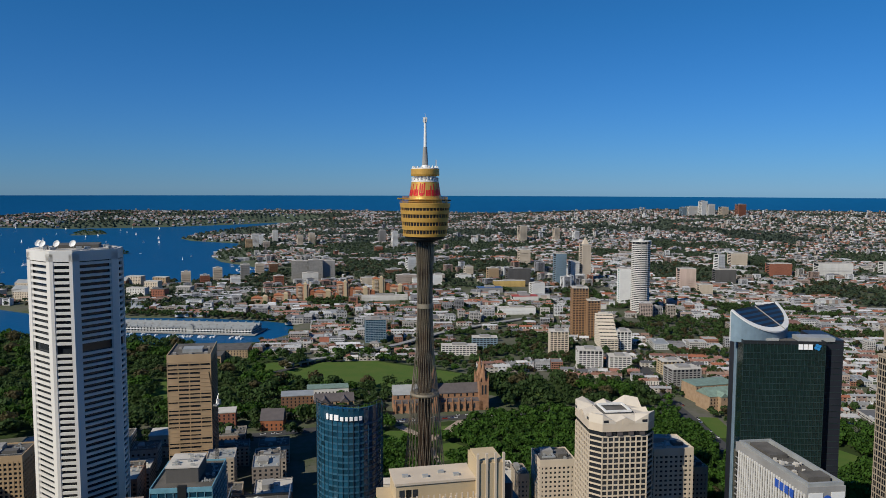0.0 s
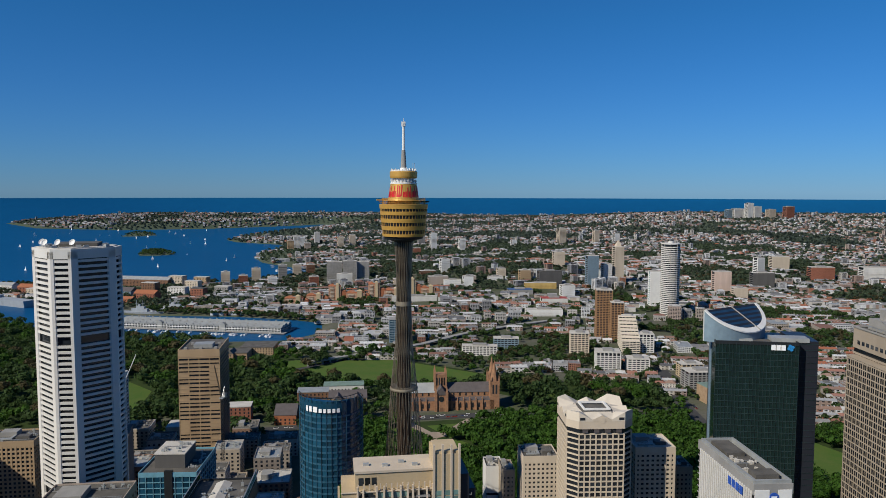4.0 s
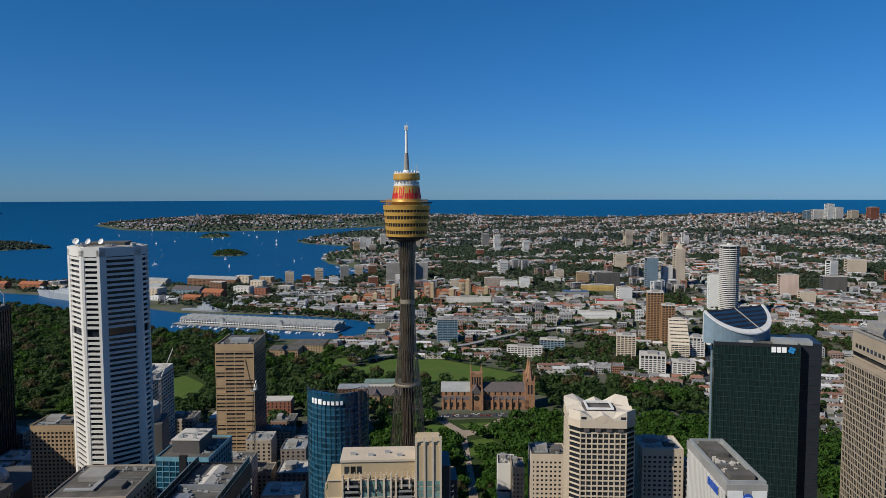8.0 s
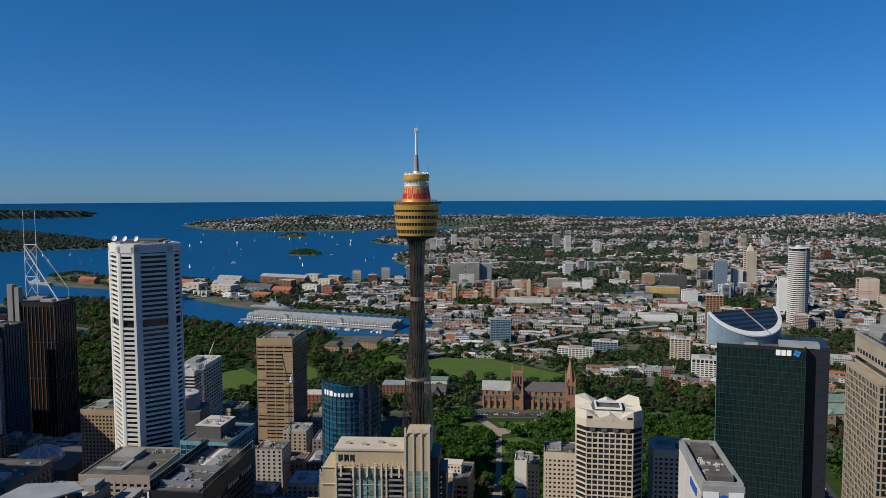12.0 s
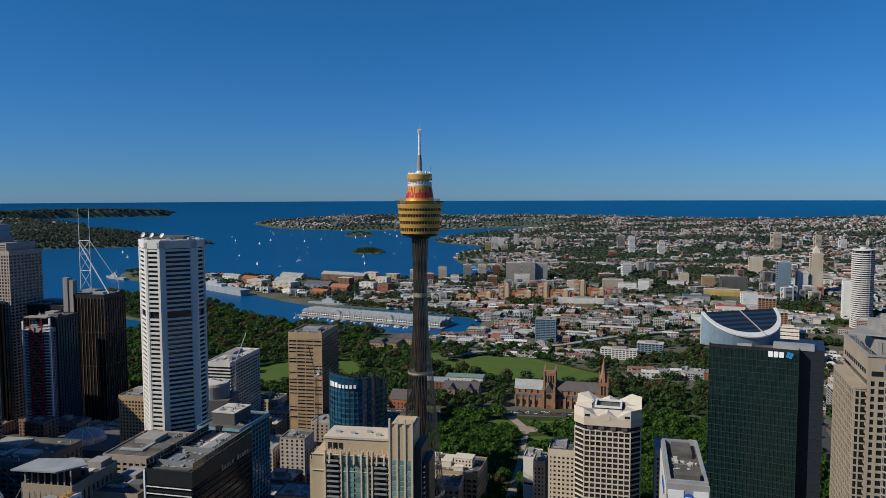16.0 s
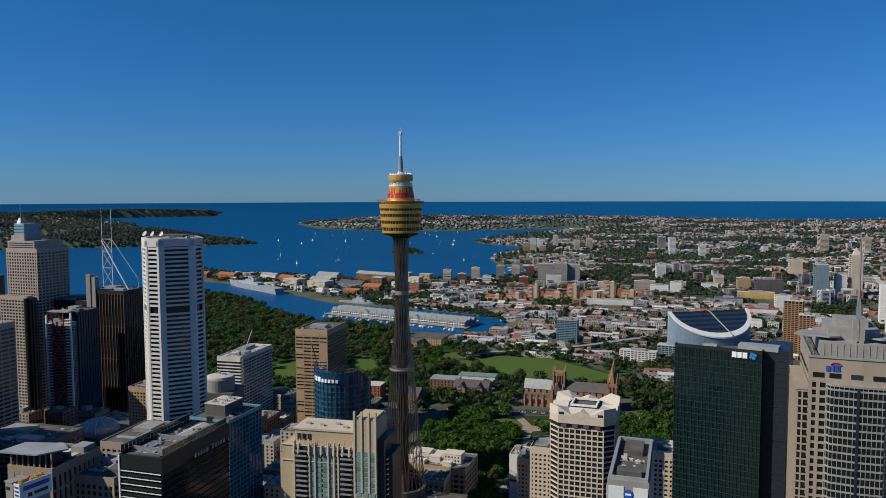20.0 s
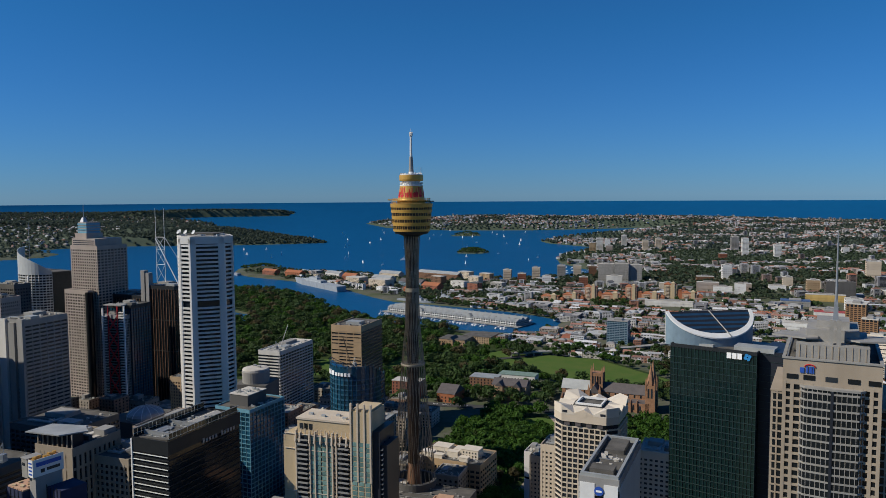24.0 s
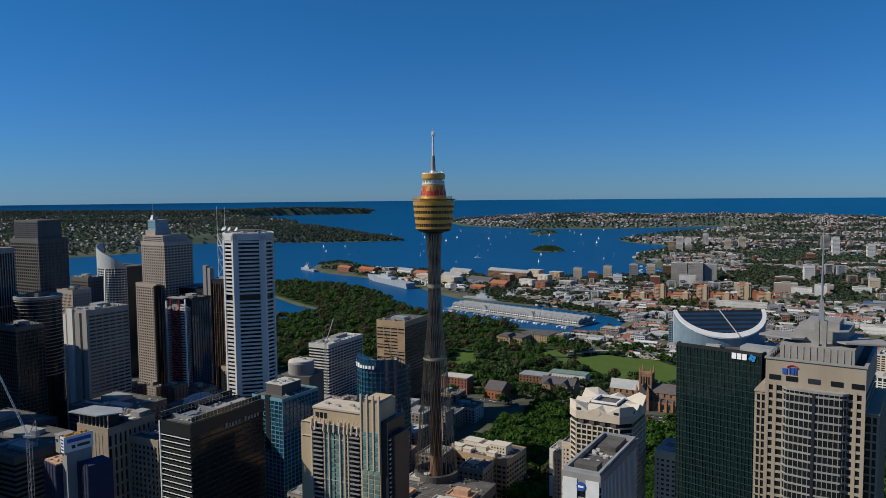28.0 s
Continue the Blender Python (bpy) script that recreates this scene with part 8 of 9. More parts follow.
# ---- boats on the harbour ----
rw_ = random.Random(9)
hull_s = Mb().prism([(-5, -1.4), (4, -1.4), (7, 0), (4, 1.4), (-5, 1.4)], 0.0, 1.5).mesh("hull", "white")
sail_s = Mb().poly([(-4.5, 0.1, 1.8), (0.5, 0.1, 1.8), (0.5, 0.1, 15)]).poly([(0.9, 0.1, 1.8), (5.5, 0.1, 1.8), (0.9, 0.1, 12.5)]).rod((0.7, 0, 1.4), (0.7, 0, 15.5), 0.15, 4).mesh("sail", "whitesign")
bay = [(-1900, 3000), (-1100, 2500), (-200, 2150), (0, 2300), (-50, 3000), (-200, 3700), (-200, 5200), (-1500, 5600), (-1800, 4400), (-1300, 3700)]
for k, (x, y) in enumerate(spread(bay, 300, rw_)):
    if float(land_z([x], [y])[1][0]) > -40:
        continue
    X, Y, Z, s = far(x, y, 0)
    ob = thing("sailing_boat", X, Y, Z, rw_.uniform(0, 360), "small white sailing boat under sail on the harbour", "boat", "sailing boats")
    ob.scale = (s, s, s)
    part("hull", hull_s, None, ob)
    put("sail", sail_s, ob)
for k in range(70):
    x, y = rw_.uniform(60, 210), rw_.uniform(2120, 2480)
    if float(land_z([x], [y])[1][0]) > -14:
        continue
    ob = thing("moored_yacht", x, y, 0, rw_.uniform(0, 360), "white yacht moored in the sheltered bay", "boat", "moored yachts")
    part("hull", hull_s, None, ob)
for x, y, yaw in ((-640, 2560, 20), (-265, 2900, 10), (35, 2850, 150), (-700, 3330, 0), (-1500, 2900, 200)):
    ob = thing("ferry", x, y, 0, yaw, "white ferry crossing the harbour with a foaming wake", "ferry")
    part("hull", Mb().prism([(-14, -4), (10, -4), (16, 0), (10, 4), (-14, 4)], 0, 3.4), "white", ob)
    part("cabin", Mb().box(-11, -3.2, 3.4, 7, 3.2, 6.4).box(-6, -2.4, 6.4, 4, 2.4, 9), "whitesign", ob)
    part("wake", Mb().poly([(-14, -2, 0.15), (-14, 2, 0.15), (-190, 7, 0.15), (-190, -7, 0.15)]), "boats", ob, "white foaming wake")


# ---- cars along the park streets and the avenue ----
def car(x, y, z, yaw, label):
    ob = thing("car", x, y, z, yaw, label, "car", "parked cars")
    part("body", CAR[0], None, ob)
    part("cabin", CAR[1], None, ob, "dark glazed cabin")
    return ob


CAR = (Mb().prism([(-2.2, -0.9), (2.2, -0.9), (2.2, 0.9), (-2.2, 0.9)], 0.3, 0.95, [(-2.1, -0.85), (2.0, -0.85), (2.0, 0.85), (-2.1, 0.85)]).mesh("body", "cars"), Mb().prism([(-1.5, -0.82), (1.0, -0.82), (1.0, 0.82), (-1.5, 0.82)], 0.95, 1.55, [(-1.1, -0.68), (0.4, -0.68), (0.4, 0.68), (-1.1, 0.68)]).mesh("cabin", "pane"))
rk = random.Random(55)
for (x0, y0), (x1, y1), n, zz in (((90, 378), (300, 352), 24, GZ + 0.6), ((100, 384), (300, 358), 16, GZ + 0.6), ((330, -30), (466, 325), 26, GZ + 0.95), ((470, 340), (636, 700), 30, GZ + 0.95), ((650, 715), (940, 1270), 24, GZ + 0.95), ((-120, 386), (80, 380), 14, GZ + 0.6)):
    yw = math.degrees(math.atan2(y1 - y0, x1 - x0))
    for k in range(n):
        t = rk.random()
        car(x0 + (x1 - x0) * t + rk.uniform(-1.5, 1.5), y0 + (y1 - y0) * t + rk.uniform(-1.5, 1.5), zz, yw, rk.choice(("small car on the city street", "car parked beside the park road", "car driving on the wide avenue")))


# ---- woods and gardens beyond, too many to count ----
def joined_trees(name, spots, variants, material, label):
    """Small leafy crowns of many trees in one mesh."""
    vs, fs, k = [], [], 0
    for x, y, s, v in spots:
        X, Y, Z, q = far(x, y, float(land_z([x], [y])[0][0]) if len(spots) < 0 else spots_z[(x, y)])
        V, Fv = variants[v]
        a = (x * 7.3 + y * 3.1) % 6.28
        c, d = math.cos(a) * s * q, math.sin(a) * s * q
        W = np.stack([V[:, 0] * c - V[:, 1] * d + X, V[:, 0] * d + V[:, 1] * c + Y, V[:, 2] * s * q + Z], 1)
        vs.append(W)
        fs.append(Fv + k)
        k += len(V)
    P, F = np.concatenate(vs), np.concatenate(fs)
    me = bpy.data.meshes.new(name)
    me.vertices.add(len(P))
    me.vertices.foreach_set("co", P.ravel())
    n = F.shape[1]
    me.loops.add(F.size)
    me.loops.foreach_set("vertex_index", F.ravel())
    me.polygons.add(len(F))
    me.polygons.foreach_set("loop_start", np.arange(0, F.size, n))
    me.update(calc_edges=True)
    me.materials.append(M[material])
    return tagged(new(name, me), label, "trees", kind="stuff")


def leaf_arrays(rnd, lobes, leaves, size, r, h, loose=0.3):
    me = crown_mesh("tmp", rnd, lobes, leaves, size, r, h, "leaf", loose)
    V = np.empty(len(me.vertices) * 3)
    me.vertices.foreach_get("co", V)
    F = np.empty(len(me.polygons) * 4, np.int64)
    me.polygons.foreach_get("vertices", F)
    bpy.data.meshes.remove(me)
    return V.reshape(-1, 3), F.reshape(-1, 4)


rj = random.Random(11)
BUSH = [leaf_arrays(rj, 7, 190, 1.5, 8.4, 13, 0.2) for _ in range(4)]
SMALL = [leaf_arrays(rj, 5, 56, 1.9, 6.0, 9, 0.25) for _ in range(4)]
MID = [leaf_arrays(rj, 4, 22, 3.1, 6.4, 9, 0.2) for _ in range(4)]
TINY = [leaf_arrays(rj, 3, 8, 5.8, 8.0, 7, 0.12) for _ in range(3)]
spots_z = {}


def note_z(spots):
    Z, S = land_z([p[0] for p in spots], [p[1] for p in spots])
    keep = []
    for p, z, s in zip(spots, Z, S):
        if s > 3:
            spots_z[(p[0], p[1])] = float(z)
            keep.append(p)
    return keep


dom = note_z(spread(DOMAIN, 15.5, rj, CLEAR))
COURT = [(-190, 350), (10, 365), (80, 372), (300, 345), (440, 290), (450, 330), (300, 470), (232, 480), (120, 515), (60, 565), (10, 565), (-130, 525), (-240, 475)]
HALLS = [[(4, 420), (62, 412), (68, 462), (10, 468)], [(-34, 460), (16, 452), (22, 500), (-30, 506)], [(4, 488), (70, 476), (74, 522), (10, 534)], [(-68, 388), (-28, 384), (-24, 440), (-60, 446)], [(-136, 404), (-84, 398), (-80, 440), (-132, 446)], [(-188, 348), (-130, 340), (-126, 390), (-182, 396)], [(80, 374), (238, 362), (250, 450), (92, 464)],
         [(-140, 398), (-140, 377), (100, 369), (300, 342), (440, 287), (450, 305), (305, 365), (102, 391)]]
dom += note_z([p for p in spread(COURT, 13.5, rj, HALLS + LAWNS[:1]) if not inside(DOMAIN, np.array([p[0]]), np.array([p[1]]))[0]])
park_rest = note_z(park_spots[225:])
joined_trees("park_trees", [(x, y, rj.uniform(0.9, 1.3), rj.randrange(4)) for x, y in park_rest], BUSH, "figleaf", "dense dark green fig trees of the city park")
brown_spots = note_z(spread(DOMAIN, 70, rj, CLEAR))
dom = [p for p in dom if all((p[0] - q[0]) ** 2 + (p[1] - q[1]) ** 2 > 230 for q in brown_spots)]
lush = [p for p in dom if noise.noise(Vector((p[0] / 60, p[1] / 60, 5.0))) > 0.12]
plain = [p for p in dom if noise.noise(Vector((p[0] / 60, p[1] / 60, 5.0))) <= 0.12]
joined_trees("wood", [(x, y, rj.choice((0.7, 0.9, 1.0, 1.2, 1.5)) * rj.uniform(0.9, 1.15), rj.randrange(4)) for x, y in plain], BUSH, "leafdark", "dense dark green trees of the harbour gardens")
joined_trees("lighter_wood", [(x, y, rj.choice((0.7, 0.9, 1.1, 1.4)) * rj.uniform(0.9, 1.15), rj.randrange(4)) for x, y in lush], BUSH, "figleaf", "brighter green trees of the harbour gardens")
joined_trees("autumn_trees", [(x, y, rj.uniform(1.35, 1.75), rj.randrange(4)) for x, y in brown_spots], BUSH, "autumn", "scattered browned autumn trees of the gardens")

# ---- suburbs ----
SUBURB = [(95, 740), (262, 612), (292, 550), (335, 522), (405, 472), (465, 405), (470, 310), (560, 190), (700, 100), (760, -150), (3500, -600), (8800, 1000), (8800, 4000), (5500, 6200), (3000, 7300), (800, 7500), (-900, 7600), (-1600, 7800), (-1950, 6718), (-1500, 5750), (-858, 5200), (323, 5540), (900, 5500), (857, 5300),
          (200, 4700), (-60, 4400), (-190, 3970), (-140, 3700), (90, 3450), (70, 3222), (-20, 3037), (-70, 2776), (-40, 2480), (60, 2285), (150, 2140), (110, 2060), (20, 1990), (-108, 1920), (-420, 1890), (-600, 1900), (-560, 1600), (-420, 1430), (-260, 1290), (-100, 1215), (15, 1130), (75, 1085), (70, 1000), (0, 900), (-40, 830)]
rb = random.Random(21)


def greenness(x, y):
    return noise.noise(Vector((x / 260, y / 260, 3.3))) + 0.6 * noise.noise(Vector((x / 90, y / 90, 8.1)))


class Joined:
    def __init__(self):
        self.v, self.f, self.n = [], [], 0

    def add(self, pts, faces):
        self.v += pts
        self.f += [tuple(i + self.n for i in f) for f in faces]
        self.n += len(pts)


BOXF = [(0, 1, 5, 4), (1, 2, 6, 5), (2, 3, 7, 6), (3, 0, 4, 7), (4, 5, 6, 7)]
ROOFF = [(0, 1, 5, 4), (2, 3, 4, 5), (1, 2, 5), (3, 0, 4)]
walls_j, roofs_j, flats_j, bands_j, tops_j, trees_a, trees_b, trees_c, autumn_j = Joined(), Joined(), Joined(), Joined(), Joined(), [], [], [], []
near_houses = []
VIADUCT = [(10, 690), (60, 712), (140, 738), (220, 775), (320, 845), (450, 905), (560, 940)]


def away_from(x, y, reach):
    """Whether a spot keeps clear of the landmark blocks, the viaduct and the avenue."""
    if any((x - hx) ** 2 + (y - hy) ** 2 < (hr + reach) ** 2 for hx, hy, hr in KEEP):
        return False
    for (x0, y0), (x1, y1) in zip(VIADUCT, VIADUCT[1:]):
        t = min(1, max(0, ((x - x0) * (x1 - x0) + (y - y0) * (y1 - y0)) / ((x1 - x0) ** 2 + (y1 - y0) ** 2)))
        if math.hypot(x - x0 - t * (x1 - x0), y - y0 - t * (y1 - y0)) < 8 + reach:
            return False
    return True


class Frame2:
    """A turned plan frame on the true ground, drawn in with distance."""

    def __init__(self, x, y, z, yaw):
        self.X, self.Y, self.Z, s = far(x, y, z)
        self.c, self.n, self.s = math.cos(yaw) * s, math.sin(yaw) * s, s

    def __call__(self, a, b, e):
        return (self.X + a * self.c - b * self.n, self.Y + a * self.n + b * self.c, self.Z + e * self.s)

    def box(self, a0, b0, a1, b1, e0, e1):
        return [self(a, b, e) for e in (e0, e1) for a, b in ((a0, b0), (a1, b0), (a1, b1), (a0, b1))]


def pitched(P, a0, b0, a1, b1, h, e, hip=0.0, o=0.4):
    """Roof with its ridge along a."""
    m = (b0 + b1) / 2
    roofs_j.add([P(a0 - o, b0 - o, h), P(a1 + o, b0 - o, h), P(a1 + o, b1 + o, h), P(a0 - o, b1 + o, h), P(a0 + hip, m, h + e), P(a1 - hip, m, h + e)], ROOFF)


def pane_row(P, a0, a1, b, e0, e1, side, each):
    """Windows of one floor along one face; side: the face looks along -b (0), -a (1) or +a (2)."""
    n = max(1, int((a1 - a0) / 3.2)) if each else 1
    w = (a1 - a0) / n
    for i in range(n):
        u, v = a0 + w * (i + 0.18), a0 + w * (i + 0.82)
        q = [(u, b), (v, b)] if side == 0 else [(b, v), (b, u)] if side == 1 else [(b, u), (b, v)]
        bands_j.add([P(*q[0], e0), P(*q[1], e0), P(*q[1], e1), P(*q[0], e1)], [(0, 1, 2, 3)])


def flat_block(P, a0, b0, a1, b1, h, near, store=3.3, deep=-2.0):
    """Flat-roofed block: walls, a roof sunk behind its parapet, floors of windows, roof clutter."""
    flats_j.add(P.box(a0, b0, a1, b1, deep, h), BOXF[:4])
    tops_j.add([P(a0, b0, h - 0.6), P(a1, b0, h - 0.6), P(a1, b1, h - 0.6), P(a0, b1, h - 0.6)], [(0, 1, 2, 3)])
    for k in range(max(1, int(h / store))):
        e0 = 1.1 + store * k
        if e0 + 1.6 > h:
            break
        pane_row(P, a0 + 0.6, a1 - 0.6, b0 - 0.12, e0, e0 + 1.6, 0, near)
        pane_row(P, b0 + 0.6, b1 - 0.6, a0 - 0.12, e0, e0 + 1.6, 1, near)
        if near:
            pane_row(P, b0 + 0.6, b1 - 0.6, a1 + 0.12, e0, e0 + 1.6, 2, near)
    for k in range(rb.choice((1, 2, 3)) if near else 1):
        w, d = rb.uniform(1.5, 0.3 * (a1 - a0)), rb.uniform(1.5, 0.3 * (b1 - b0))
        u, v = rb.uniform(a0 + 1, a1 - w - 1), rb.uniform(b0 + 1, b1 - d - 1)
        tops_j.add(P.box(u, v, u + w, v + d, h - 0.7, h + rb.uniform(0.8, 2.8)), BOXF)


def grow(x, y, z, s, D):
    spots_z[(x, y)] = z
    row = (x, y, s, rb.randrange(3))
    if rb.random() < (0.24 if D < 1500 else 0.13) and D < 2700:
        autumn_j.append(row)
    else:
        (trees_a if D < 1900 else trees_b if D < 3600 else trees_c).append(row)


def city_block_row(x, y, yaw, bw, bd, z, D):
    """One block between streets: terraces back to back, shops, flats or a small park."""
    near = D < 1750
    g, q = greenness(x, y), rb.random()
    P = Frame2(x, y, z, yaw)
    c, sn = math.cos(yaw), math.sin(yaw)
    spot = lambda a, b: (x + a * c - b * sn, y + a * sn + b * c)
    free = lambda a, b, r: away_from(*spot(a, b), r)
    ridge = 1500 < D < 2700 and x < 900
    if g > (0.14 if D < 1900 else 0.12 if x < 900 else 0.02):
        for k in range(int(bw * bd / (95 if D < 1900 else 150))):
            a, b = rb.uniform(0, bw), rb.uniform(0, bd)
            if free(a, b, 5):
                grow(*spot(a, b), z, rb.uniform(0.7, 1.35), D)
        return
    if q < (0.30 if D < 1900 else 0.22):
        # shops, workshops and offices
        a = 0.0
        while a < bw - 12:
            if rb.random() < 0.16:
                for k in range(3):
                    u, v = a + rb.uniform(0, 12), rb.uniform(0, bd)
                    if free(u, v, 4):
                        grow(*spot(u, v), z, rb.uniform(0.6, 1.1), D)
                a += 13
                continue
            w = min(rb.uniform(14, 38), bw - a)
            split = rb.random() < 0.55
            for b0, b1 in (((0, bd * 0.48), (bd * 0.52, bd)) if split else ((0, bd),)):
                h = rb.choice((5, 7, 8, 9, 11, 13, 15)) * rb.uniform(0.9, 1.1)
                if free(a + w / 2, (b0 + b1) / 2, max(w, b1 - b0) * 0.5):
                    if rb.random() < 0.25 and h < 9:
                        walls_j.add(P.box(a, b0, a + w - 1, b1, -2, h), BOXF[:4])
                        m = rb.choice((1, 2, 3))
                        for i in range(m):
                            pitched(P, a, b0 + (b1 - b0) * i / m, a + w - 1, b0 + (b1 - b0) * (i + 1) / m, h, 2.2, 0, 0.1)
                    else:
                        flat_block(P, a, b0, a + w - 1, b1, h, near)
            a += w
    elif q < (0.40 if D < 1500 else 0.52 if ridge else 0.34):
        # blocks of flats in their gardens
        a = 2.0
        while a < bw - 16:
            w, d = rb.uniform(14, 26), rb.uniform(12, 18)
            b = rb.uniform(0, max(1, bd - d))
            h = rb.choice((10, 12, 14, 16, 19, 23) if D < 1500 else (12, 14, 17, 20, 24, 30) if ridge else (10, 12, 15, 19, 24)) * rb.uniform(0.9, 1.12)
            if free(a + w / 2, b + d / 2, max(w, d) * 0.6):
                flat_block(P, a, b, a + w, b + d, h, near, 3.0)
                if rb.random() < 0.4:
                    pitched(P, a, b, a + w, b + d, h, 3.0, 5.0)
            for k in range(4):
                u, v = a + rb.uniform(0, w + 5), (b + d + rb.uniform(3, 9)) % bd
                if free(u, v, 4):
                    grow(*spot(u, v), z, rb.uniform(0.6, 1.15), D)
            a += w + rb.uniform(4, 9)
    else:
        # terraces, two rows with yards between
        dep = rb.uniform(10, 13)
        for b0, b1 in ((0, dep), (bd - dep, bd)):
            a = 0.0
            while a < bw - 6:
                run, h, e, wide = rb.choice((2, 3, 4, 6)), rb.uniform(5.5, 8.5), rb.uniform(1.6, 3.2), rb.uniform(5, 7.5)
                run = min(run, int((bw - a) / wide))
                if run < 1:
                    break
                L = run * wide
                if free(a + L / 2, (b0 + b1) / 2, L * 0.5 + 3):
                    if D < 1330 and len(near_houses) < 135 and run == 2:
                        near_houses.append((*spot(a + L / 2, (b0 + b1) / 2), z, yaw))
                    else:
                        for i in range(run):
                            walls_j.add(P.box(a + i * wide, b0, a + (i + 1) * wide - 0.15, b1, -2, h), BOXF[:4])
                        pitched(P, a, b0, a + L, b1, h, e, rb.choice((0, 0, 2.5)))
                        if near:
                            for i in range(run):
                                for e0 in (1.0, h - 2.4):
                                    pane_row(P, a + i * wide + 0.8, a + (i + 1) * wide - 0.8, b0 - 0.1, e0, e0 + 1.5, 0, True)
                                u = a + (i + 1) * wide
                                roofs_j.add(P.box(u - 0.4, (b0 + b1) / 2 - 0.8, u + 0.4, (b0 + b1) / 2 + 0.8, h, h + e + 1.2), BOXF)
                a += L + rb.choice((0, 0, 3))
        for k in range(int(bw / 9)):
            a, b = rb.uniform(0, bw), rb.uniform(dep + 2, bd - dep - 2)
            if free(a, b, 4):
                if rb.random() < 0.7:
                    grow(*spot(a, b), z, rb.uniform(0.65, 1.2), D)
                else:
                    w, d = rb.uniform(2, 4), rb.uniform(2, 3.5)
                    tops_j.add(P.box(a - w, b - d, a + w, b + d, -1, rb.uniform(2.6, 4.5)), BOXF)
    for k in range(int(bw / 8)):
        if rb.random() < 0.62:
            a, b = rb.uniform(-4, bw), rb.choice((-5.5, bd + 5.5))
            if free(a, b, 4):
                grow(*spot(a, b), z, rb.uniform(0.75, 1.4), D)


def street_plan(turn, test, r0, r1, widths, depths, street, ground_plan=None):
    """A grid of blocks turned by some degrees, where the test on its middle holds."""
    t = radians(turn)
    c, sn = math.cos(t), math.sin(t)
    rows, v = [], -4000.0
    while v < 4200:
        bd, u = rb.uniform(*depths), -4200.0 + rb.uniform(0, 40)
        while u < 4200:
            bw = rb.uniform(*widths)
            mu, mv = u + bw / 2, v + bd / 2
            x, y = mu * c - mv * sn, mu * sn + mv * c
            D = math.hypot(x, y + 510)
            if r0 <= D < r1 and abs(math.degrees(math.atan2(x, y + 510))) < 56 and test(x, y):
                rows.append((u * c - v * sn, u * sn + v * c, x, y, bw, bd, D))
            u += bw + street
        v += bd + street
    X, Y = np.array([r[2] for r in rows]), np.array([r[3] for r in rows])
    ok = inside(ground_plan or SUBURB, X, Y)
    for p in CLEAR[-1:] + [LAWN_DOMAIN]:
        ok &= ~inside(p, X, Y)
    Z, S = land_z(X, Y)
    for r, k, z, s in zip(rows, ok, Z, S):
        if k and s > 16:
            city_block_row(r[0], r[1], t, r[4], r[5], float(z), r[6])


EDGE = lambda x, y: x < 380 + 0.25 * (y - 700)
street_plan(-13, EDGE, 700, 1900, (60, 105), (38, 52), 10)
street_plan(-25, lambda x, y: not EDGE(x, y), 700, 1900, (60, 120), (38, 54), 11)
street_plan(4, lambda x, y: x < 900, 1900, 3000, (60, 110), (40, 56), 12)
street_plan(-20, lambda x, y: x >= 900, 1900, 3000, (60, 120), (34, 44), 11)

YARD = [(-1110, 1950), (-820, 1770), (-600, 1590), (-430, 1440), (-300, 1400), (-250, 1330), (-120, 1300), (-120, 1870), (-260, 1850), (-420, 1885), (-600, 1950), (-810, 1990), (-1000, 2080)]
street_plan(-30, lambda x, y: not inside(SUBURB, np.array([x]), np.array([y]))[0], 1500, 3000, (40, 70), (26, 36), 9, YARD)

# gardens round the blocks of flats beside the park, and the wooded slope over the wharf basin
for x, y in spread([(240, 590), (300, 560), (450, 320), (560, 500), (660, 700), (590, 770), (430, 740), (330, 700), (190, 760), (120, 750)], 21, rb, CLEAR[-1:] + [LAWN_DOMAIN]):
    if away_from(x, y, -9) and not inside(DOMAIN, np.array([x]), np.array([y]))[0]:
        grow(x, y, 4.2, rb.uniform(0.7, 1.25), 1600)
for x, y in spread([(-262, 1296), (-100, 1226), (15, 1142), (72, 1100), (92, 1128), (20, 1185), (-98, 1262), (-240, 1330)], 9.5, rb):
    if away_from(x, y, 3):
        grow(x, y, 4.2, rb.uniform(0.7, 1.2), 1600)
for plan in ([(446, 215), (474, 280), (540, 262), (600, 200), (560, 182)], [(432, 300), (440, 395), (418, 460), (466, 450), (446, 345)], [(512, 470), (524, 470), (600, 640), (590, 642)], [(472, 330), (480, 330), (516, 410), (506, 412)]):
    for x, y in spread(plan, 12, rb, CLEAR[-1:] + LAWNS):
        if away_from(x, y, -12):
            grow(x, y, 4.2, rb.uniform(0.75, 1.2), 1000)


def suburb_spots():
    """Plots of the farther suburbs, coarser with distance, in true plan."""
    out = []
    for r0, r1, step in ((3000, 4500, 27), (4500, 8600, 38)):
        n = int(9500 / step)
        for i in range(n):
            for j in range(n):
                u, v = -2200 + i * step, -900 + j * step
                if u > 7000:
                    break
                x, y = u + rb.uniform(-0.3, 0.3) * step, v + rb.uniform(-0.3, 0.3) * step
                D = math.hypot(x, y + 510)
                if r0 <= D < r1 and abs(math.degrees(math.atan2(x, y + 510))) < 56:
                    out.append((x, y, step))
    X, Y = np.array([o[0] for o in out]), np.array([o[1] for o in out])
    ok = inside(SUBURB, X, Y)
    Z, S = land_z(X, Y)
    return [(o[0], o[1], o[2], float(z)) for o, k, z, s in zip(out, ok, Z, S) if k and s > 5]


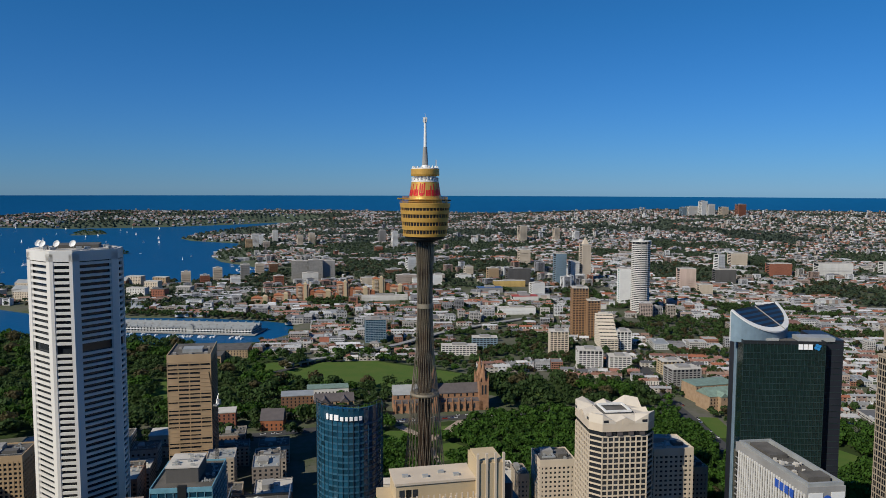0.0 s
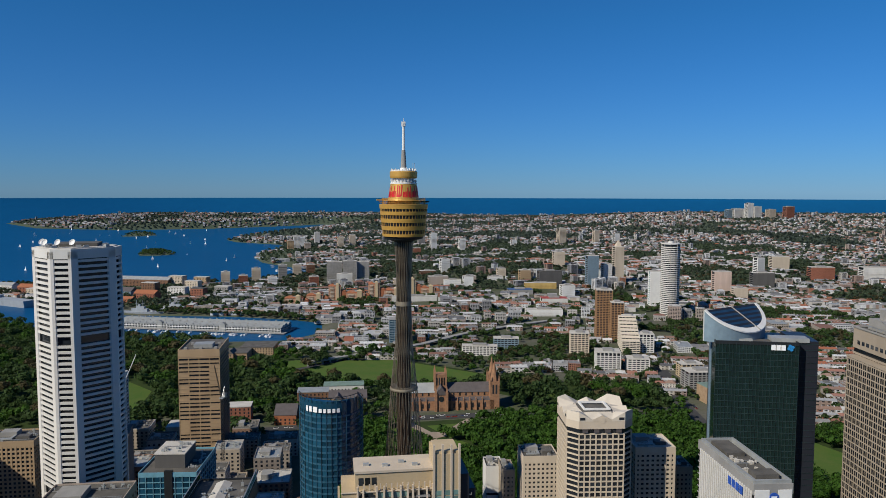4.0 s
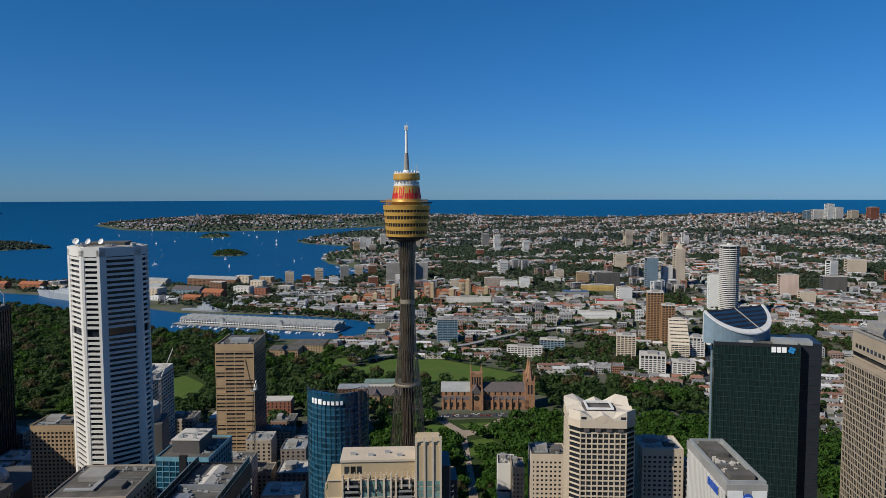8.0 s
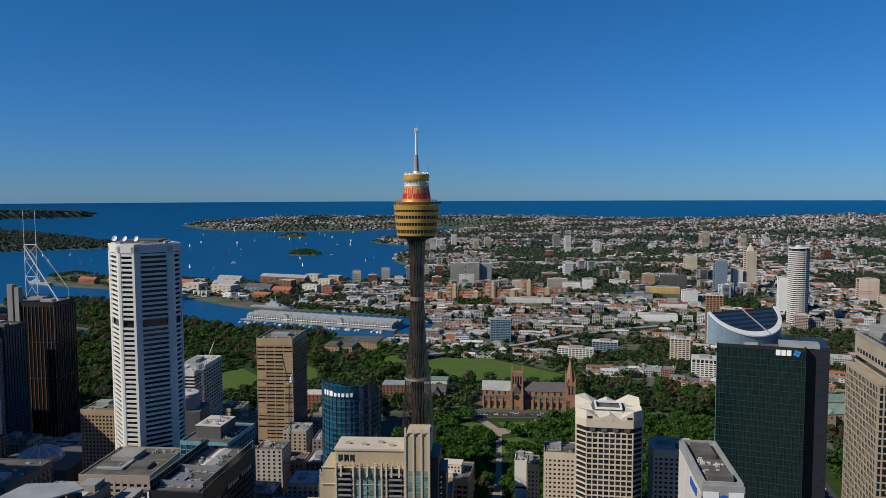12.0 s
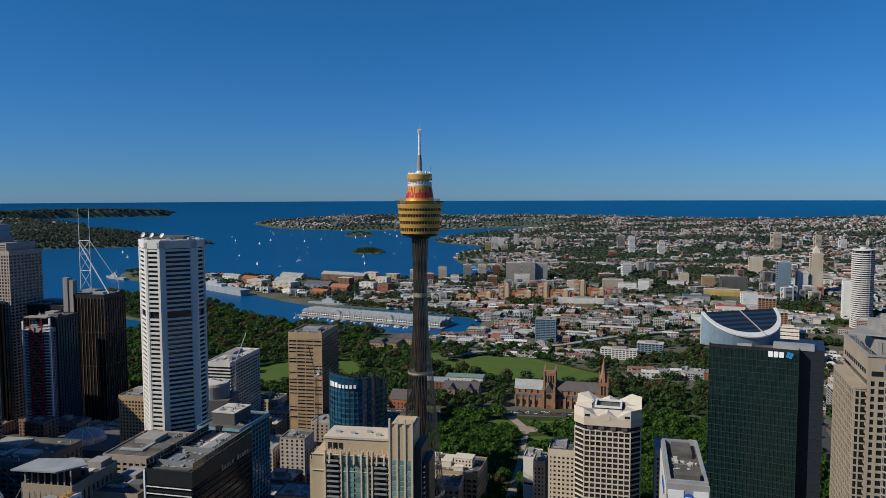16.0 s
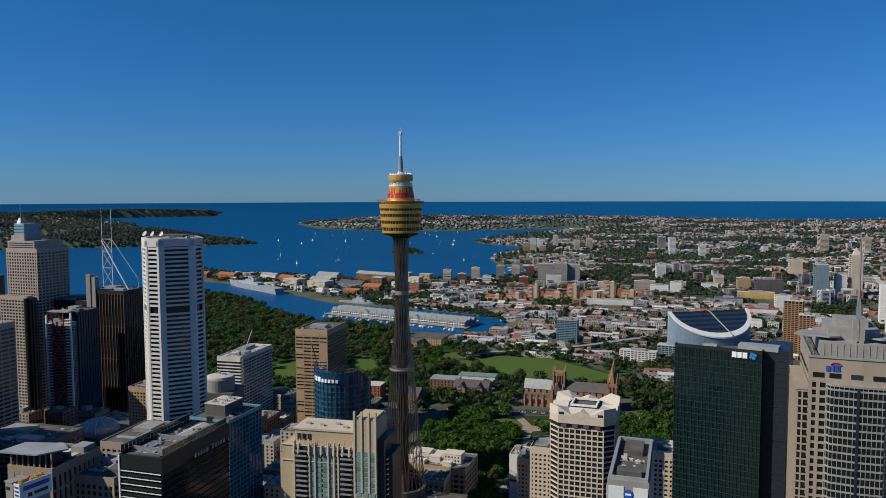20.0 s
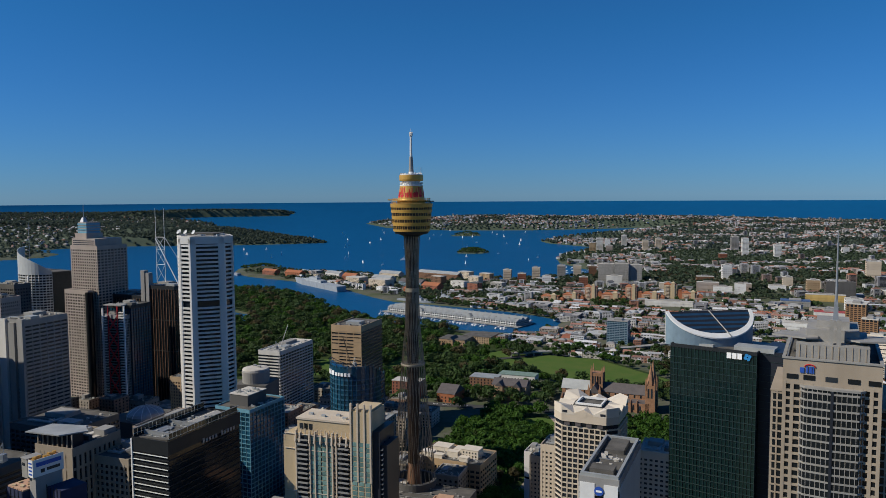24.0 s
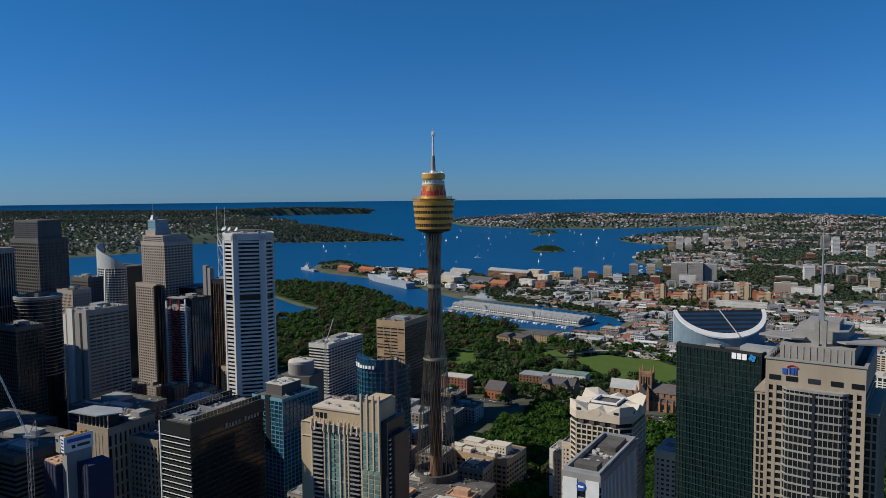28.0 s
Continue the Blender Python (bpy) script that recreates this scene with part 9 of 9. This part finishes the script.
for x, y, step, z in suburb_spots():
    g, q, D = greenness(x / 1.6, y / 1.6), rb.random(), math.hypot(x, y + 510)
    if not away_from(x, y, 0):
        continue
    if g > 0.17 or q < 0.31:
        grow(x, y, z, rb.uniform(0.9, 1.5), D)
        continue
    yaw = 0.5 * noise.noise(Vector((x / 420, y / 420, 0))) + 0.1
    w, d, h = rb.uniform(6, 11), rb.uniform(5, 8), rb.uniform(4, 8)
    P = Frame2(x, y, z, yaw)
    if rb.random() < 0.05:
        flat_block(P, -w, -d, w, d, rb.choice((12, 14, 16, 18, 22, 27)), False)
    else:
        walls_j.add(P.box(-w, -d, w, d, -2, h), BOXF[:4])
        pitched(P, -w, -d, w, d, h, rb.uniform(1.5, 3.5), rb.choice((0, 4)))
    if rb.random() < 0.5:
        tx, ty = x + rb.uniform(-0.5, 0.5) * step, y + rb.uniform(-0.5, 0.5) * step
        grow(tx, ty, z, rb.uniform(0.4, 0.8), D)


def joined_object(name, j, material, label, category):
    me = bpy.data.meshes.new(name)
    me.from_pydata(j.v, [], j.f)
    me.materials.append(M[material])
    return tagged(new(name, me), label, category, kind="stuff")


joined_object("house_walls", walls_j, "walls", "walls of countless low terraces and houses in cream, white and brick", "houses")
joined_object("house_roofs", roofs_j, "roofs", "terracotta, slate and pale metal roofs of countless houses", "roofs")
joined_object("flat_roofs", tops_j, "tops", "pale and grey flat roofs of shops and flats with their clutter", "roofs")
joined_object("flats", flats_j, "flats_far", "scattered mid-rise blocks of flats among the houses", "flats")
joined_object("flat_windows", bands_j, "window", "dark window strips of distant flats and houses", "windows")
joined_trees("street_trees", trees_a, SMALL, "leafdark", "street and garden trees between the terraces")
# the two farther sets carry distance haze in their leaf colour
joined_trees("garden_trees", trees_b, MID, "hazeleaf_mid", "garden trees of the hillside suburbs")
joined_trees("distant_trees", trees_c, TINY, "hazeleaf_far", "tree cover of the far suburbs with haze greyed into its colour")
joined_trees("rusty_trees", autumn_j, SMALL, "autumn", "browned autumn street trees")

HOUSE_KINDS = []
for k in range(6):
    w, d, h, e = rb.uniform(6, 9), rb.uniform(5, 7), rb.uniform(5.5, 8.5), rb.uniform(2, 3.6)
    wall = Mb().box(-w, -d, -2, w, d, h).mesh("wall", "walls")
    wall.materials[0] = M["flats"]
    roof = (Mb().hip(-w - 0.4, -d - 0.4, w + 0.4, d + 0.4, h, h + e) if k % 2 else Mb().gable(-w, -d, w, d, h, h + e, "x", 0.4)).mesh("roof", "roofs")
    roof.materials[0] = M["roofs_each"]
    win = Mb()
    for q in (-0.6, 0.0, 0.6):
        for zz in (0.3, 0.68):
            win.box(w * q - 0.6, -d - 0.08, h * zz - 0.8, w * q + 0.6, -d + 0.08, h * zz + 0.8)
    win = win.mesh("glazing", "window")
    ch = Mb().box(-0.5, -0.4, 0, 0.5, 0.4, 2.2).box(-0.6, -0.5, 2.2, 0.6, 0.5, 2.45).mesh("chimney", "redbrick")
    HOUSE_KINDS.append((wall, roof, win, ch, w, d, h, e))
for x, y, z, yaw in near_houses:
    wall, roof, win, ch, w, d, h, e = rb.choice(HOUSE_KINDS)
    ob = thing("house", x, y, z, math.degrees(yaw), "two-storey rendered house with a pitched roof among garden trees", "house", "terrace houses")
    part("wall", wall, None, ob)
    house_roof = put("roof", roof, ob)
    put("chimney", ch, house_roof, w * 0.5, 0, h + e * 0.5)
    put("glazing", win, ob)

# ---- wooded north shore, heads and islands ----
rn = random.Random(31)
north = note_z([p for p in spread(NORTH, 84, rn) if abs(math.degrees(math.atan2(p[0], p[1] + 510))) < 62])
north += note_z([p for p in spread([(-7000, 1300), (-2700, 2000), (-2440, 2450), (-2634, 3493), (-2500, 4400), (-2900, 5200), (-3600, 5400), (-7000, 4200)], 52, rn) if abs(math.degrees(math.atan2(p[0], p[1] + 510))) < 60])
north += note_z(spread([(-2634, 3493), (-2236, 3315), (-1799, 3441), (-1369, 3671), (-1583, 3991), (-2351, 4400)], 26, rn))
# haze over the headlands is part of the leaf colour
joined_trees("shore_wood", [(x, y, rn.uniform(1.2, 2.6) if y > 4400 else rn.uniform(0.9, 1.6), rn.randrange(3)) for x, y in north], TINY, "hazeleaf_far", "bush covering the far headlands with haze greyed into its colour")
isl = note_z(spread(CLARK, 13, rn)) + note_z(spread(SHARK, 26, rn)) + note_z(spread([(-1200, 2080), (-1120, 2040), (-1020, 2120), (-1120, 2230), (-1180, 2180)], 15, rn))
joined_trees("island_trees", [(x, y, rn.uniform(0.8, 1.2), rn.randrange(4)) for x, y in isl], SMALL, "leafdark", "low trees on the harbour islands")
hn_w, hn_r = Joined(), Joined()
for x, y in note_z([p for p in spread([(-9000, 1100), (-2700, 2000), (-2450, 2450), (-2700, 3000), (-2700, 3900), (-2500, 4500), (-3000, 5200), (-3500, 6400), (-4365, 7400), (-9000, 9000)], 66, rn) if rn.random() < 0.35 + 0.9 * noise.noise(Vector((p[0] / 500, p[1] / 500, 2.0)))]):
    X, Y, Z, s = far(x, y, spots_z[(x, y)])
    w, d, h = rn.uniform(5, 13) * s, rn.uniform(5, 8) * s, rn.uniform(5, 9) * s
    hn_w.add([(X - w, Y - d, Z - 2), (X + w, Y - d, Z - 2), (X + w, Y + d, Z - 2), (X - w, Y + d, Z - 2), (X - w, Y - d, Z + h), (X + w, Y - d, Z + h), (X + w, Y + d, Z + h), (X - w, Y + d, Z + h)], BOXF)
    hn_r.add([(X - w, Y - d, Z + h), (X + w, Y - d, Z + h), (X + w, Y + d, Z + h), (X - w, Y + d, Z + h), (X - w * 0.5, Y, Z + h * 1.5), (X + w * 0.5, Y, Z + h * 1.5)], ROOFF)
joined_object("north_shore_walls", hn_w, "walls", "pale walls of houses on the wooded north shore", "houses")
joined_object("north_shore_roofs", hn_r, "roofs", "red and grey roofs on the wooded north shore", "roofs")
